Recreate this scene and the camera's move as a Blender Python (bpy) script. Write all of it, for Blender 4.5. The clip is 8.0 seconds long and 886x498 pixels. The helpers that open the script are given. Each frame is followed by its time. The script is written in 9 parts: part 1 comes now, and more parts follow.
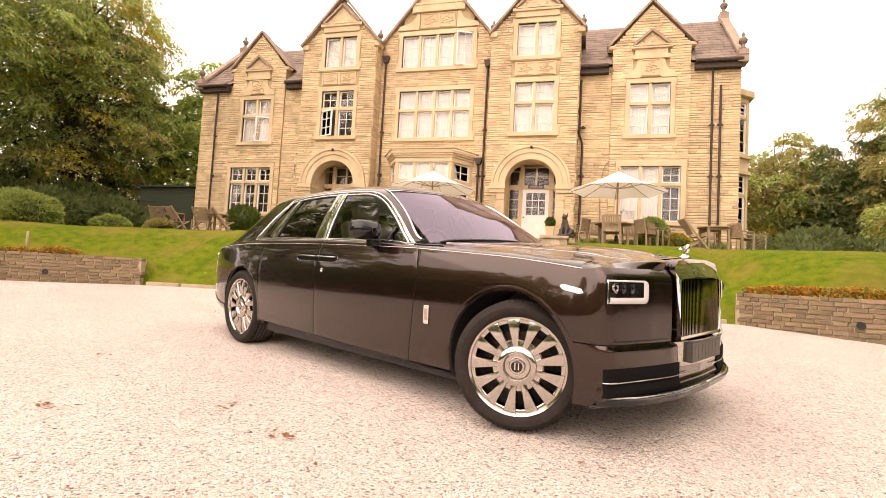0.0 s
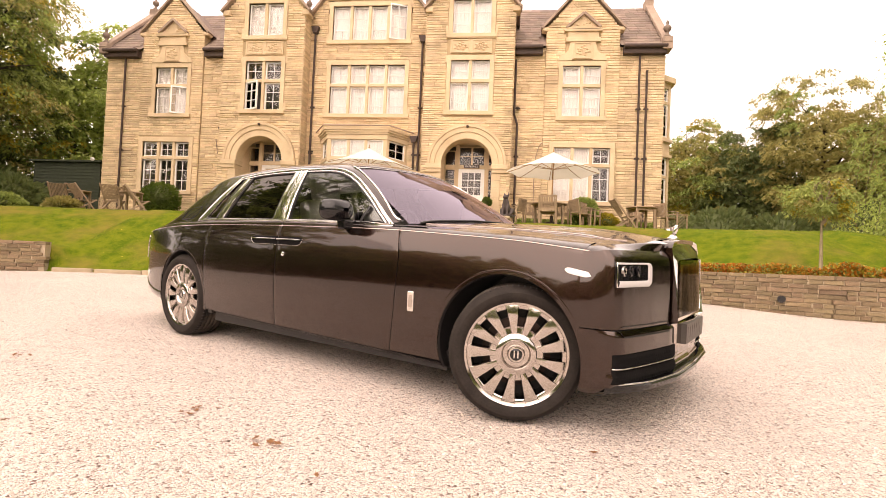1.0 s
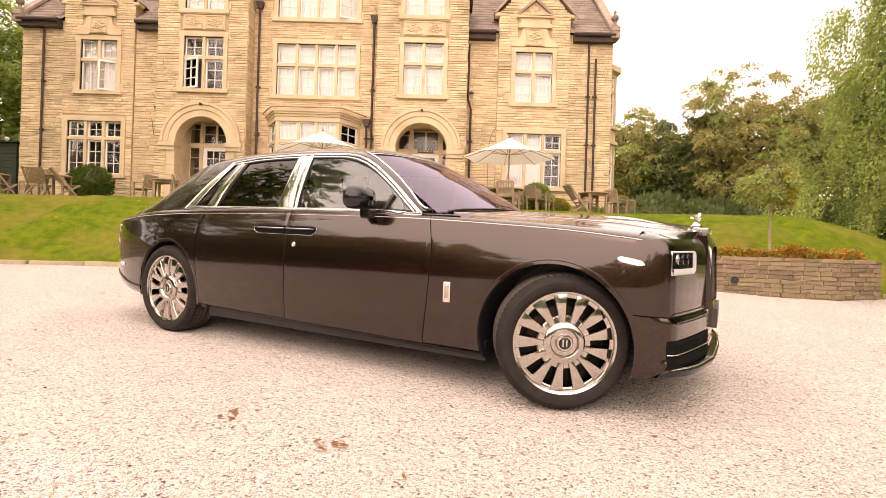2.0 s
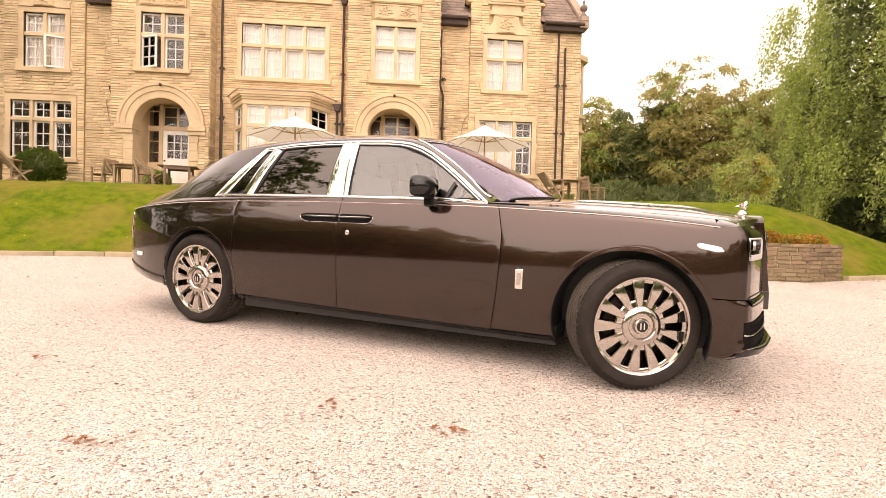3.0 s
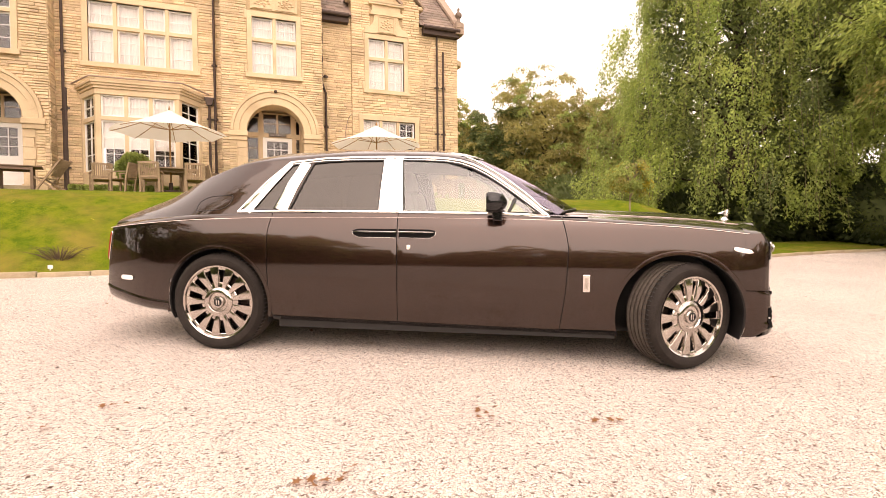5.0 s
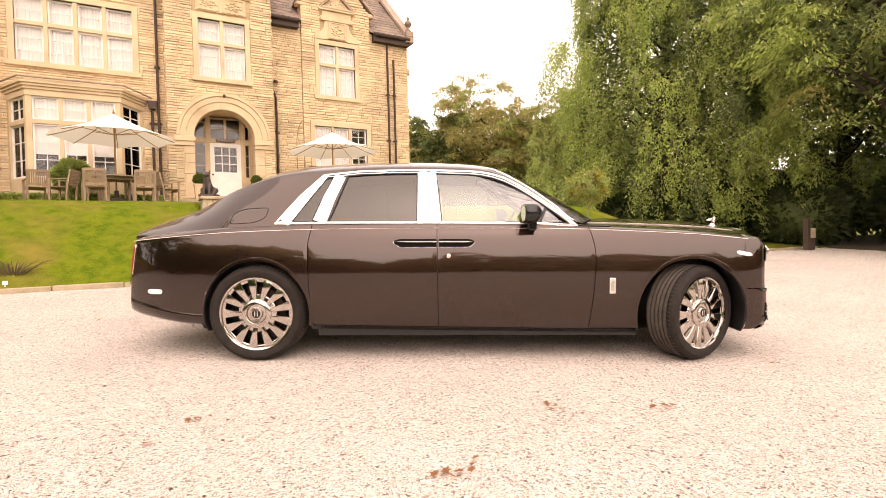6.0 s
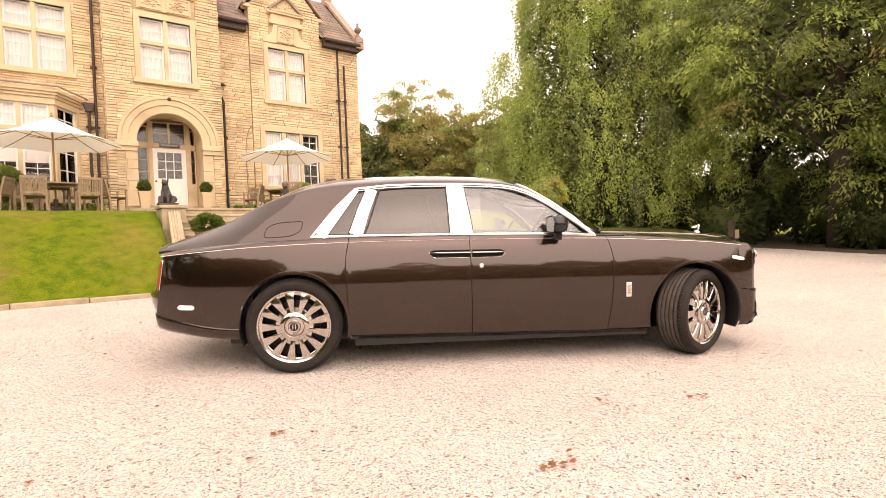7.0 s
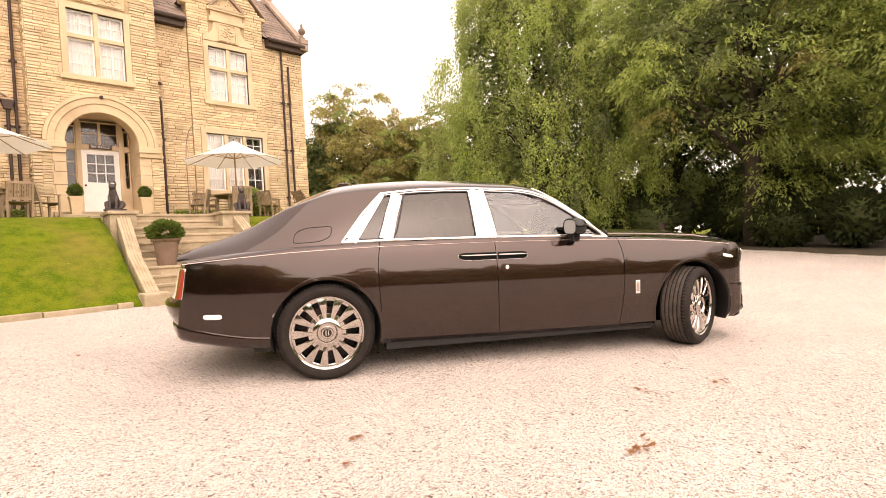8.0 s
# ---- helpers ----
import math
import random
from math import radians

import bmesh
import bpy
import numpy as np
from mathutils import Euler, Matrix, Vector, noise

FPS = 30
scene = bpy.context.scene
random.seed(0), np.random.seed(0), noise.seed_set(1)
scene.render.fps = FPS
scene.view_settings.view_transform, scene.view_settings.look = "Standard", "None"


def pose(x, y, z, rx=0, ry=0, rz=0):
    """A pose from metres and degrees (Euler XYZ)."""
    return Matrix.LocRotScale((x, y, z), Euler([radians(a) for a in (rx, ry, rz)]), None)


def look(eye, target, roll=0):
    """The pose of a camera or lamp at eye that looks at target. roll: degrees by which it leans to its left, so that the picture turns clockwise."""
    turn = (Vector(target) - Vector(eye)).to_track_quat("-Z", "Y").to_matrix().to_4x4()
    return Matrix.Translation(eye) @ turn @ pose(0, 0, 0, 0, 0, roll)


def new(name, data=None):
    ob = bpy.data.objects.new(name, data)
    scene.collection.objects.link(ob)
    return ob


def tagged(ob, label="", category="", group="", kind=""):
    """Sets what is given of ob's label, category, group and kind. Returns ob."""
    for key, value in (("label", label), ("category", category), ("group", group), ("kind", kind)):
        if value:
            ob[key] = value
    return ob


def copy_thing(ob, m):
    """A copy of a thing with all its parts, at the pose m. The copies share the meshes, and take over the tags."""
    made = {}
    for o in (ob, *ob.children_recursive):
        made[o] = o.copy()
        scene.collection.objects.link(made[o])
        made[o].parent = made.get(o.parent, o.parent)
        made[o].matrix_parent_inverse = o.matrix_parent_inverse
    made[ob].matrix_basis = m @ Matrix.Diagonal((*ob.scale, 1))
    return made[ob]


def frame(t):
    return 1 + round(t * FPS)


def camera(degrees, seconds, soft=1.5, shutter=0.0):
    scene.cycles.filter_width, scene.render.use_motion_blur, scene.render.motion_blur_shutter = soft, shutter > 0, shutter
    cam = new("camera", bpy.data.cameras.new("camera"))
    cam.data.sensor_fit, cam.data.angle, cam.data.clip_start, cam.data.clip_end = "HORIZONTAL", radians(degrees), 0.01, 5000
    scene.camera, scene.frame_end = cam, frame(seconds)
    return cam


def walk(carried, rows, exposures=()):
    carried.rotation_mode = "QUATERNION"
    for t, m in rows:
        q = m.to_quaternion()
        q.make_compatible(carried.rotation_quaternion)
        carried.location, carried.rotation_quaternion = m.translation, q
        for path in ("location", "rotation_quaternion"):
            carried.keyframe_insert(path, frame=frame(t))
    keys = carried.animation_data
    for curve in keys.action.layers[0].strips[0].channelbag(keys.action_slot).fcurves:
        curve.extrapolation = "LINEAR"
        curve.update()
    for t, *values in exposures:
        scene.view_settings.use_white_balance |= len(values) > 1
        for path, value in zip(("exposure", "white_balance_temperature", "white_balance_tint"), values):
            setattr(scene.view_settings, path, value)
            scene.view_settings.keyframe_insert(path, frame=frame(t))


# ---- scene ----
cam = camera(80.75, 8.0, soft=0.8)
# seconds, x, y, z, yaw, pitch, roll
ROWS = [
    (0.0, 0.001, 0.000, 0.802, 15.09, 3.50, -3.21),
    (0.5, -0.199, 0.055, 0.816, 11.80, 2.70, -2.89),
    (1.0, -0.421, 0.151, 0.810, 6.98, 1.68, -2.45),
    (1.5, -0.693, 0.181, 0.824, 3.16, 0.97, -2.01),
    (3.0, -1.755, 0.167, 0.808, -4.85, -1.09, -1.45),
    (3.5, -2.126, 0.163, 0.820, -8.14, -1.45, -1.09),
    (4.0, -2.507, 0.180, 0.855, -12.43, -1.76, -0.58),
    (4.5, -2.886, 0.247, 0.889, -17.13, -1.67, 0.04),
    (6.0, -4.121, 0.419, 0.971, -28.82, -1.08, 1.49),
    (6.5, -4.513, 0.539, 1.000, -32.22, -0.93, 1.90),
    (7.0, -4.911, 0.675, 1.054, -36.15, -0.88, 2.37),
    (7.5, -5.259, 0.874, 1.050, -39.71, -0.81, 2.76),
    (8.0, -5.605, 1.126, 1.086, -43.95, -0.80, 3.20),
]
walk(cam, [(t, pose(x, y, z, 90 + pitch, roll, yaw)) for t, x, y, z, yaw, pitch, roll in ROWS],
     exposures=[(0.0, 0.92, 7700, 26), (4.0, 0.93, 7700, 26), (6.5, 0.94, 7620, 25), (8.0, 0.94, 7600, 25)])

# ---- overcast daylight ----
world = bpy.data.worlds.new("overcast_sky")
scene.world = world
world.use_nodes = True
wn, wl = world.node_tree.nodes, world.node_tree.links
wn.clear()
sky = wn.new("ShaderNodeTexSky")
sky.sky_type = "NISHITA"
sky.sun_disc = False
sky.sun_elevation, sky.sun_rotation = radians(48), radians(200)
sky.air_density, sky.dust_density, sky.ozone_density = 1.0, 4.0, 1.0
grey = wn.new("ShaderNodeHueSaturation")
grey.inputs["Saturation"].default_value = 0.12
wl.new(sky.outputs["Color"], grey.inputs["Color"])
cloud = wn.new("ShaderNodeMixRGB")
cloud.blend_type = "MIX"
cloud.inputs["Fac"].default_value = 0.75
cloud.inputs["Color2"].default_value = (9.5, 9.3, 8.9, 1)
wl.new(grey.outputs["Color"], cloud.inputs["Color1"])
bg = wn.new("ShaderNodeBackground")
bg.inputs["Strength"].default_value = 0.13
wl.new(cloud.outputs["Color"], bg.inputs["Color"])
wl.new(bg.outputs["Background"], wn.new("ShaderNodeOutputWorld").inputs["Surface"])
sun_data = bpy.data.lights.new("sun", "SUN")
sun_data.energy, sun_data.angle, sun_data.color = 1.5, radians(100), (1.0, 0.94, 0.84)
sun = new("sun", sun_data)
sun.matrix_world = look((-12, -25, 32), (0, 5, 0))

# ---- building tools ----
MATS = {}


def mat(name, col, col2=None, rough=0.8, metal=0.0, scale=8.0, fine=60.0, bump=0.2, dist=0.01, per="", vary=0.0, spec=0.5, coat=0.0, mixpos=(0.35, 0.65), stain=None, stain_scale=0.7, stain_amt=0.4, stain_from=(0.5, 0.72)):
    """A surface with variation at two scales, fine relief, and variation from piece to piece."""
    m = bpy.data.materials.new(name)
    m.use_nodes = True
    n, l = m.node_tree.nodes, m.node_tree.links
    b = n["Principled BSDF"]
    b.inputs["Roughness"].default_value = rough
    b.inputs["Metallic"].default_value = metal
    b.inputs["Specular IOR Level"].default_value = spec
    b.inputs["Coat Weight"].default_value = coat
    b.inputs["Coat Roughness"].default_value = 0.02
    tc = n.new("ShaderNodeTexCoord")
    n1 = n.new("ShaderNodeTexNoise")
    n1.inputs["Scale"].default_value, n1.inputs["Detail"].default_value = scale, 6
    n2 = n.new("ShaderNodeTexNoise")
    n2.inputs["Scale"].default_value, n2.inputs["Detail"].default_value = fine, 4
    for q in (n1, n2):
        l.new(tc.outputs["Object"], q.inputs["Vector"])
    ramp = n.new("ShaderNodeValToRGB")
    ramp.color_ramp.elements[0].position, ramp.color_ramp.elements[1].position = mixpos
    col2 = col2 or tuple(c * 0.75 for c in col)
    ramp.color_ramp.elements[0].color, ramp.color_ramp.elements[1].color = (*col, 1), (*col2, 1)
    half = n.new("ShaderNodeMixRGB")
    half.inputs["Fac"].default_value = 0.45
    l.new(n1.outputs["Fac"], half.inputs["Color1"])
    l.new(n2.outputs["Fac"], half.inputs["Color2"])
    l.new(half.outputs["Color"], ramp.inputs["Fac"])
    out = ramp.outputs["Color"]
    if stain:
        n3 = n.new("ShaderNodeTexNoise")
        n3.inputs["Scale"].default_value, n3.inputs["Detail"].default_value = stain_scale, 8
        l.new(tc.outputs["Object"], n3.inputs["Vector"])
        r3 = n.new("ShaderNodeMapRange")
        r3.inputs["From Min"].default_value, r3.inputs["From Max"].default_value, r3.inputs["To Max"].default_value = *stain_from, stain_amt
        l.new(n3.outputs["Fac"], r3.inputs["Value"])
        mx = n.new("ShaderNodeMixRGB")
        mx.inputs["Color2"].default_value = (*stain, 1)
        l.new(r3.outputs["Result"], mx.inputs["Fac"])
        l.new(out, mx.inputs["Color1"])
        out = mx.outputs["Color"]
    if per:
        hs = n.new("ShaderNodeHueSaturation")
        src = n.new("ShaderNodeNewGeometry").outputs["Random Per Island"] if per == "island" else n.new("ShaderNodeObjectInfo").outputs["Random"]
        mr = n.new("ShaderNodeMapRange")
        mr.inputs["To Min"].default_value, mr.inputs["To Max"].default_value = 1 - vary, 1 + vary
        l.new(src, mr.inputs["Value"])
        l.new(mr.outputs["Result"], hs.inputs["Value"])
        mh = n.new("ShaderNodeMath")
        mh.operation = "MULTIPLY"
        mh.inputs[1].default_value = 7.31
        fr = n.new("ShaderNodeMath")
        fr.operation = "FRACT"
        l.new(src, mh.inputs[0])
        l.new(mh.outputs[0], fr.inputs[0])
        mq = n.new("ShaderNodeMapRange")
        mq.inputs["To Min"].default_value, mq.inputs["To Max"].default_value = 0.5 - vary * 0.05, 0.5 + vary * 0.05
        l.new(fr.outputs[0], mq.inputs["Value"])
        l.new(mq.outputs["Result"], hs.inputs["Hue"])
        l.new(out, hs.inputs["Color"])
        out = hs.outputs["Color"]
    l.new(out, b.inputs["Base Color"])
    if bump:
        bp = n.new("ShaderNodeBump")
        bp.inputs["Strength"].default_value, bp.inputs["Distance"].default_value = bump, dist
        l.new(half.outputs["Color"], bp.inputs["Height"])
        l.new(bp.outputs["Normal"], b.inputs["Normal"])
    MATS[name] = m
    return m


def glass(name, tint=(1, 1, 1), clear=0.5, rough=0.02, ior=1.55, gloss=(1, 1, 1)):
    """A thin pane: see-through, with mirror gloss that grows at a slant."""
    m = bpy.data.materials.new(name)
    m.use_nodes = True
    n, l = m.node_tree.nodes, m.node_tree.links
    n.clear()
    t = n.new("ShaderNodeBsdfTransparent")
    t.inputs["Color"].default_value = (*[c * clear for c in tint], 1)
    g = n.new("ShaderNodeBsdfGlossy")
    g.inputs["Roughness"].default_value = rough
    f = n.new("ShaderNodeFresnel")
    f.inputs["IOR"].default_value = ior
    g.inputs["Color"].default_value = (*gloss, 1)
    mx = n.new("ShaderNodeMixShader")
    l.new(f.outputs[0], mx.inputs["Fac"])
    l.new(t.outputs[0], mx.inputs[1])
    l.new(g.outputs[0], mx.inputs[2])
    l.new(mx.outputs[0], n.new("ShaderNodeOutputMaterial").inputs["Surface"])
    MATS[name] = m
    return m


class Shape:
    """Collects vertices and faces for one mesh."""

    def __init__(self):
        self.v, self.f = [], []

    def add(self, vs, fs):
        k = len(self.v)
        self.v += [tuple(p) for p in vs]
        self.f += [tuple(i + k for i in q) for q in fs]

    def box(self, x0, x1, y0, y1, z0, z1, m=None):
        vs = [(x, y, z) for z in (z0, z1) for y in (y0, y1) for x in (x0, x1)]
        if m:
            vs = [m @ Vector(p) for p in vs]
        self.add(vs, [(0, 2, 3, 1), (4, 5, 7, 6), (0, 1, 5, 4), (1, 3, 7, 5), (3, 2, 6, 7), (2, 0, 4, 6)])

    def bar(self, a, b, w, h, up=(0, 0, 1)):
        """A straight bar of rectangular section from a to b."""
        a, b = Vector(a), Vector(b)
        d = (b - a).normalized()
        s = d.cross(Vector(up))
        s = s.normalized() if s.length > 1e-4 else Vector((1, 0, 0))
        u = s.cross(d)
        vs = [p + s * (i * w / 2) + u * (j * h / 2) for p in (a, b) for i, j in ((-1, -1), (1, -1), (1, 1), (-1, 1))]
        self.add(vs, [(3, 2, 1, 0), (4, 5, 6, 7)] + [(i, (i + 1) % 4, (i + 1) % 4 + 4, i + 4) for i in range(4)])

    def grid(self, rows, close=False):
        """A sheet through rows of points."""
        nr, nc = len(rows), len(rows[0])
        fs = []
        for i in range(nr - 1):
            for j in range(nc if close else nc - 1):
                k = (j + 1) % nc
                fs.append((i * nc + j, i * nc + k, (i + 1) * nc + k, (i + 1) * nc + j))
        self.add([p for r in rows for p in r], fs)

    def tube(self, path, radii, sides=8, caps=True):
        path = [Vector(p) for p in path]
        if not isinstance(radii, (list, tuple)):
            radii = [radii] * len(path)
        rows, ref = [], None
        for i, p in enumerate(path):
            d = (path[min(i + 1, len(path) - 1)] - path[max(i - 1, 0)]).normalized()
            if ref is None:
                ref = d.orthogonal().normalized()
            s = (ref - d * ref.dot(d))
            s = s.normalized() if s.length > 1e-5 else d.orthogonal().normalized()
            ref = s
            u = d.cross(s)
            rows.append([p + (s * math.cos(a) + u * math.sin(a)) * radii[i] for a in [2 * math.pi * k / sides for k in range(sides)]])
        k = len(self.v)
        self.grid(rows, True)
        if caps:
            self.f.append(tuple(k + i for i in reversed(range(sides))))
            e = k + (len(rows) - 1) * sides
            self.f.append(tuple(e + i for i in range(sides)))

    def lathe(self, prof, sides=16, m=None, caps=True):
        """Turns a profile of (radius, z) about the z axis."""
        rows = [[Vector((r * math.cos(2 * math.pi * k / sides), r * math.sin(2 * math.pi * k / sides), z)) for k in range(sides)] for r, z in prof]
        if m:
            rows = [[m @ p for p in r] for r in rows]
        k = len(self.v)
        self.grid(rows, True)
        if caps:
            self.f.append(tuple(k + i for i in reversed(range(sides))))
            e = k + (len(rows) - 1) * sides
            self.f.append(tuple(e + i for i in range(sides)))

    def prism(self, poly, axis, a, b):
        """Extrudes a polygon of 2D points along 'x', 'y' or 'z' from a to b."""
        put = {"x": lambda p, t: (t, p[0], p[1]), "y": lambda p, t: (p[0], t, p[1]), "z": lambda p, t: (p[0], p[1], t)}[axis]
        n = len(poly)
        self.add([put(p, a) for p in poly] + [put(p, b) for p in poly], [tuple(range(n)), tuple(reversed(range(n, 2 * n)))] + [(i, i + n, (i + 1) % n + n, (i + 1) % n) for i in range(n)])

    def mesh(self, name, smooth=False, bevel=0.0, fix=True):
        me = bpy.data.meshes.new(name)
        me.from_pydata(self.v, [], self.f)
        if fix or bevel:
            bm = bmesh.new()
            bm.from_mesh(me)
            if bevel:
                bmesh.ops.bevel(bm, geom=[e for e in bm.edges if len(e.link_faces) == 2 and e.calc_face_angle(0) > 0.5], offset=bevel, segments=2, affect="EDGES", profile=0.6)
            bmesh.ops.recalc_face_normals(bm, faces=bm.faces)
            bm.to_mesh(me)
            bm.free()
        if smooth:
            me.shade_smooth()
            if smooth != 1:
                me.set_sharp_from_angle(angle=radians(smooth))
        return me


def part(name, shape, material, parent=None, label="", smooth=False, bevel=0.0, at=None, fix=True):
    """Links a shape as one mesh object under a thing or a part."""
    me = shape.mesh(name, smooth, bevel, fix) if isinstance(shape, Shape) else shape
    if material and not me.materials:
        me.materials.append(material)
    ob = new(name, me)
    if at is not None:
        ob.matrix_basis = at if isinstance(at, Matrix) else Matrix.Translation(at)
    if parent:
        ob.parent = parent
    if label:
        tagged(ob, label)
    return ob


def thing(name, label, category, at=(0, 0, 0), group="", kind=""):
    ob = new(name)
    ob.empty_display_size = 0.2
    ob.matrix_basis = at if isinstance(at, Matrix) else Matrix.Translation(at)
    return tagged(ob, label, category, group, kind)


def smoothstep(a, b, x):
    t = min(1, max(0, (x - a) / (b - a)))
    return t * t * (3 - 2 * t)


def lerp_table(tab, x):
    if x <= tab[0][0]:
        return tab[0][1]
    for (x0, y0), (x1, y1) in zip(tab, tab[1:]):
        if x <= x1:
            return y0 + (y1 - y0) * (x - x0) / (x1 - x0)
    return tab[-1][1]


def curve_table(tab, x):
    """Smooth interpolation through a table of points."""
    if x <= tab[0][0]:
        return tab[0][1]
    if x >= tab[-1][0]:
        return tab[-1][1]
    for i in range(len(tab) - 1):
        x0, y0 = tab[i]
        x1, y1 = tab[i + 1]
        if x <= x1:
            def slope(j):
                if j <= 0 or j >= len(tab) - 1:
                    k = max(1, min(j, len(tab) - 1)) if j > 0 else 1
                    return (tab[k][1] - tab[k - 1][1]) / (tab[k][0] - tab[k - 1][0])
                a = (tab[j][1] - tab[j - 1][1]) / (tab[j][0] - tab[j - 1][0])
                b = (tab[j + 1][1] - tab[j][1]) / (tab[j + 1][0] - tab[j][0])
                return 0 if a * b <= 0 else 2 * a * b / (a + b)
            h = x1 - x0
            t = (x - x0) / h
            return (2 * t**3 - 3 * t**2 + 1) * y0 + (t**3 - 2 * t**2 + t) * h * slope(i) + (-2 * t**3 + 3 * t**2) * y1 + (t**3 - t**2) * h * slope(i + 1)

# ---- materials ----
STONE = mat("rubble_sandstone", (0.71, 0.55, 0.36), (0.54, 0.405, 0.25), rough=0.9, scale=2.2, fine=30, bump=1.0, dist=0.03, per="island", vary=0.16, stain=(0.27, 0.21, 0.14), stain_scale=0.55, stain_amt=0.4)
MORTAR = mat("lime_mortar", (0.50, 0.375, 0.22), (0.34, 0.25, 0.145), rough=0.95, scale=3, fine=50, bump=0.3)
ASHLAR = mat("dressed_sandstone", (0.66, 0.51, 0.335), (0.52, 0.39, 0.243), rough=0.85, scale=1.6, fine=40, bump=0.15, dist=0.006, stain=(0.3, 0.22, 0.13), stain_scale=1.1, stain_amt=0.4)
COPE = mat("weathered_coping", (0.40, 0.30, 0.23), (0.24, 0.175, 0.135), rough=0.9, scale=2.5, fine=40, bump=0.25, dist=0.008, stain=(0.13, 0.095, 0.075), stain_scale=1.6, stain_amt=0.6)
SLATE = mat("stone_slate", (0.235, 0.17, 0.13), (0.15, 0.11, 0.09), rough=0.8, scale=3, fine=30, bump=0.3, per="island", vary=0.2)
LEAD = mat("black_iron", (0.065, 0.036, 0.026), (0.038, 0.024, 0.018), rough=0.7, scale=6, fine=50, bump=0.05)
WHITE = mat("white_paint", (0.82, 0.80, 0.76), (0.74, 0.71, 0.66), rough=0.45, scale=5, fine=70, bump=0.04)
CURTAIN = mat("net_curtain", (0.93, 0.90, 0.87), (0.86, 0.82, 0.79), rough=0.95, scale=9, fine=40, bump=0.3)
# stands for unlit interiors: their shade is put into this dark colour
ROOMSHADE = mat("painted_room_shade", (0.09, 0.08, 0.075), (0.05, 0.045, 0.04), rough=0.9, scale=2, fine=9, bump=0.0)
PANE = glass("window_glass", (0.99, 0.98, 0.97), 0.97, 0.01, 1.42)


def gravel_material():
    """Loose stones: cells of random shade with dark gaps, at two sizes."""
    m = bpy.data.materials.new("pale_gravel")
    m.use_nodes = True
    n, l = m.node_tree.nodes, m.node_tree.links
    b = n["Principled BSDF"]
    b.inputs["Roughness"].default_value = 0.95
    b.inputs["Specular IOR Level"].default_value = 0.2
    tc = n.new("ShaderNodeTexCoord")
    warp = n.new("ShaderNodeTexNoise")
    warp.inputs["Scale"].default_value = 30
    l.new(tc.outputs["Object"], warp.inputs["Vector"])
    add = n.new("ShaderNodeMixRGB")
    add.blend_type = "ADD"
    add.inputs["Fac"].default_value = 0.02
    l.new(tc.outputs["Object"], add.inputs["Color1"])
    l.new(warp.outputs["Color"], add.inputs["Color2"])
    v = n.new("ShaderNodeTexVoronoi")
    v.inputs["Scale"].default_value = 86
    e = n.new("ShaderNodeTexVoronoi")
    e.feature = "DISTANCE_TO_EDGE"
    e.inputs["Scale"].default_value = 86
    for q in (v, e):
        l.new(add.outputs["Color"], q.inputs["Vector"])
    shade = n.new("ShaderNodeValToRGB")
    el = shade.color_ramp.elements
    el[0].position, el[0].color = 0.0, (0.14, 0.085, 0.065, 1)
    el[1].position, el[1].color = 1.0, (1.0, 0.90, 0.825, 1)
    k = el.new(0.03)
    k.color = (0.50, 0.37, 0.31, 1)
    k = el.new(0.14)
    k.color = (0.90, 0.76, 0.68, 1)
    k = el.new(0.5)
    k.color = (0.97, 0.85, 0.77, 1)
    sep = n.new("ShaderNodeSeparateColor")
    l.new(v.outputs["Color"], sep.inputs["Color"])
    l.new(sep.outputs["Red"], shade.inputs["Fac"])
    gap = n.new("ShaderNodeMapRange")
    gap.inputs["From Min"].default_value, gap.inputs["From Max"].default_value = 0.0, 0.15
    gap.inputs["To Min"].default_value = 0.10
    l.new(e.outputs["Distance"], gap.inputs["Value"])
    shut = n.new("ShaderNodeTexNoise")          # where neighbouring stones touch
    shut.inputs["Scale"].default_value, shut.inputs["Detail"].default_value = 70, 2
    l.new(tc.outputs["Object"], shut.inputs["Vector"])
    sr = n.new("ShaderNodeMapRange")
    sr.inputs["From Min"].default_value, sr.inputs["From Max"].default_value = 0.44, 0.56
    sr.inputs["To Min"].default_value, sr.inputs["To Max"].default_value = 0.1, 0.86
    l.new(shut.outputs["Fac"], sr.inputs["Value"])
    touch = n.new("ShaderNodeMath")
    touch.operation = "MAXIMUM"
    l.new(gap.outputs["Result"], touch.inputs[0])
    l.new(sr.outputs["Result"], touch.inputs[1])
    mul = n.new("ShaderNodeMixRGB")
    mul.blend_type = "MULTIPLY"
    mul.inputs["Fac"].default_value = 1
    l.new(shade.outputs["Color"], mul.inputs["Color1"])
    l.new(touch.outputs[0], mul.inputs["Color2"])
    big = n.new("ShaderNodeTexNoise")
    big.inputs["Scale"].default_value, big.inputs["Detail"].default_value = 0.8, 7
    l.new(tc.outputs["Object"], big.inputs["Vector"])
    br = n.new("ShaderNodeMapRange")
    br.inputs["From Min"].default_value, br.inputs["From Max"].default_value = 0.3, 0.7
    br.inputs["To Min"].default_value, br.inputs["To Max"].default_value = 0.92, 1.05
    l.new(big.outputs["Fac"], br.inputs["Value"])
    m2 = n.new("ShaderNodeMixRGB")
    m2.blend_type = "MULTIPLY"
    m2.inputs["Fac"].default_value = 1
    l.new(mul.outputs["Color"], m2.inputs["Color1"])
    l.new(br.outputs["Result"], m2.inputs["Color2"])
    l.new(m2.outputs["Color"], b.inputs["Base Color"])
    bp = n.new("ShaderNodeBump")
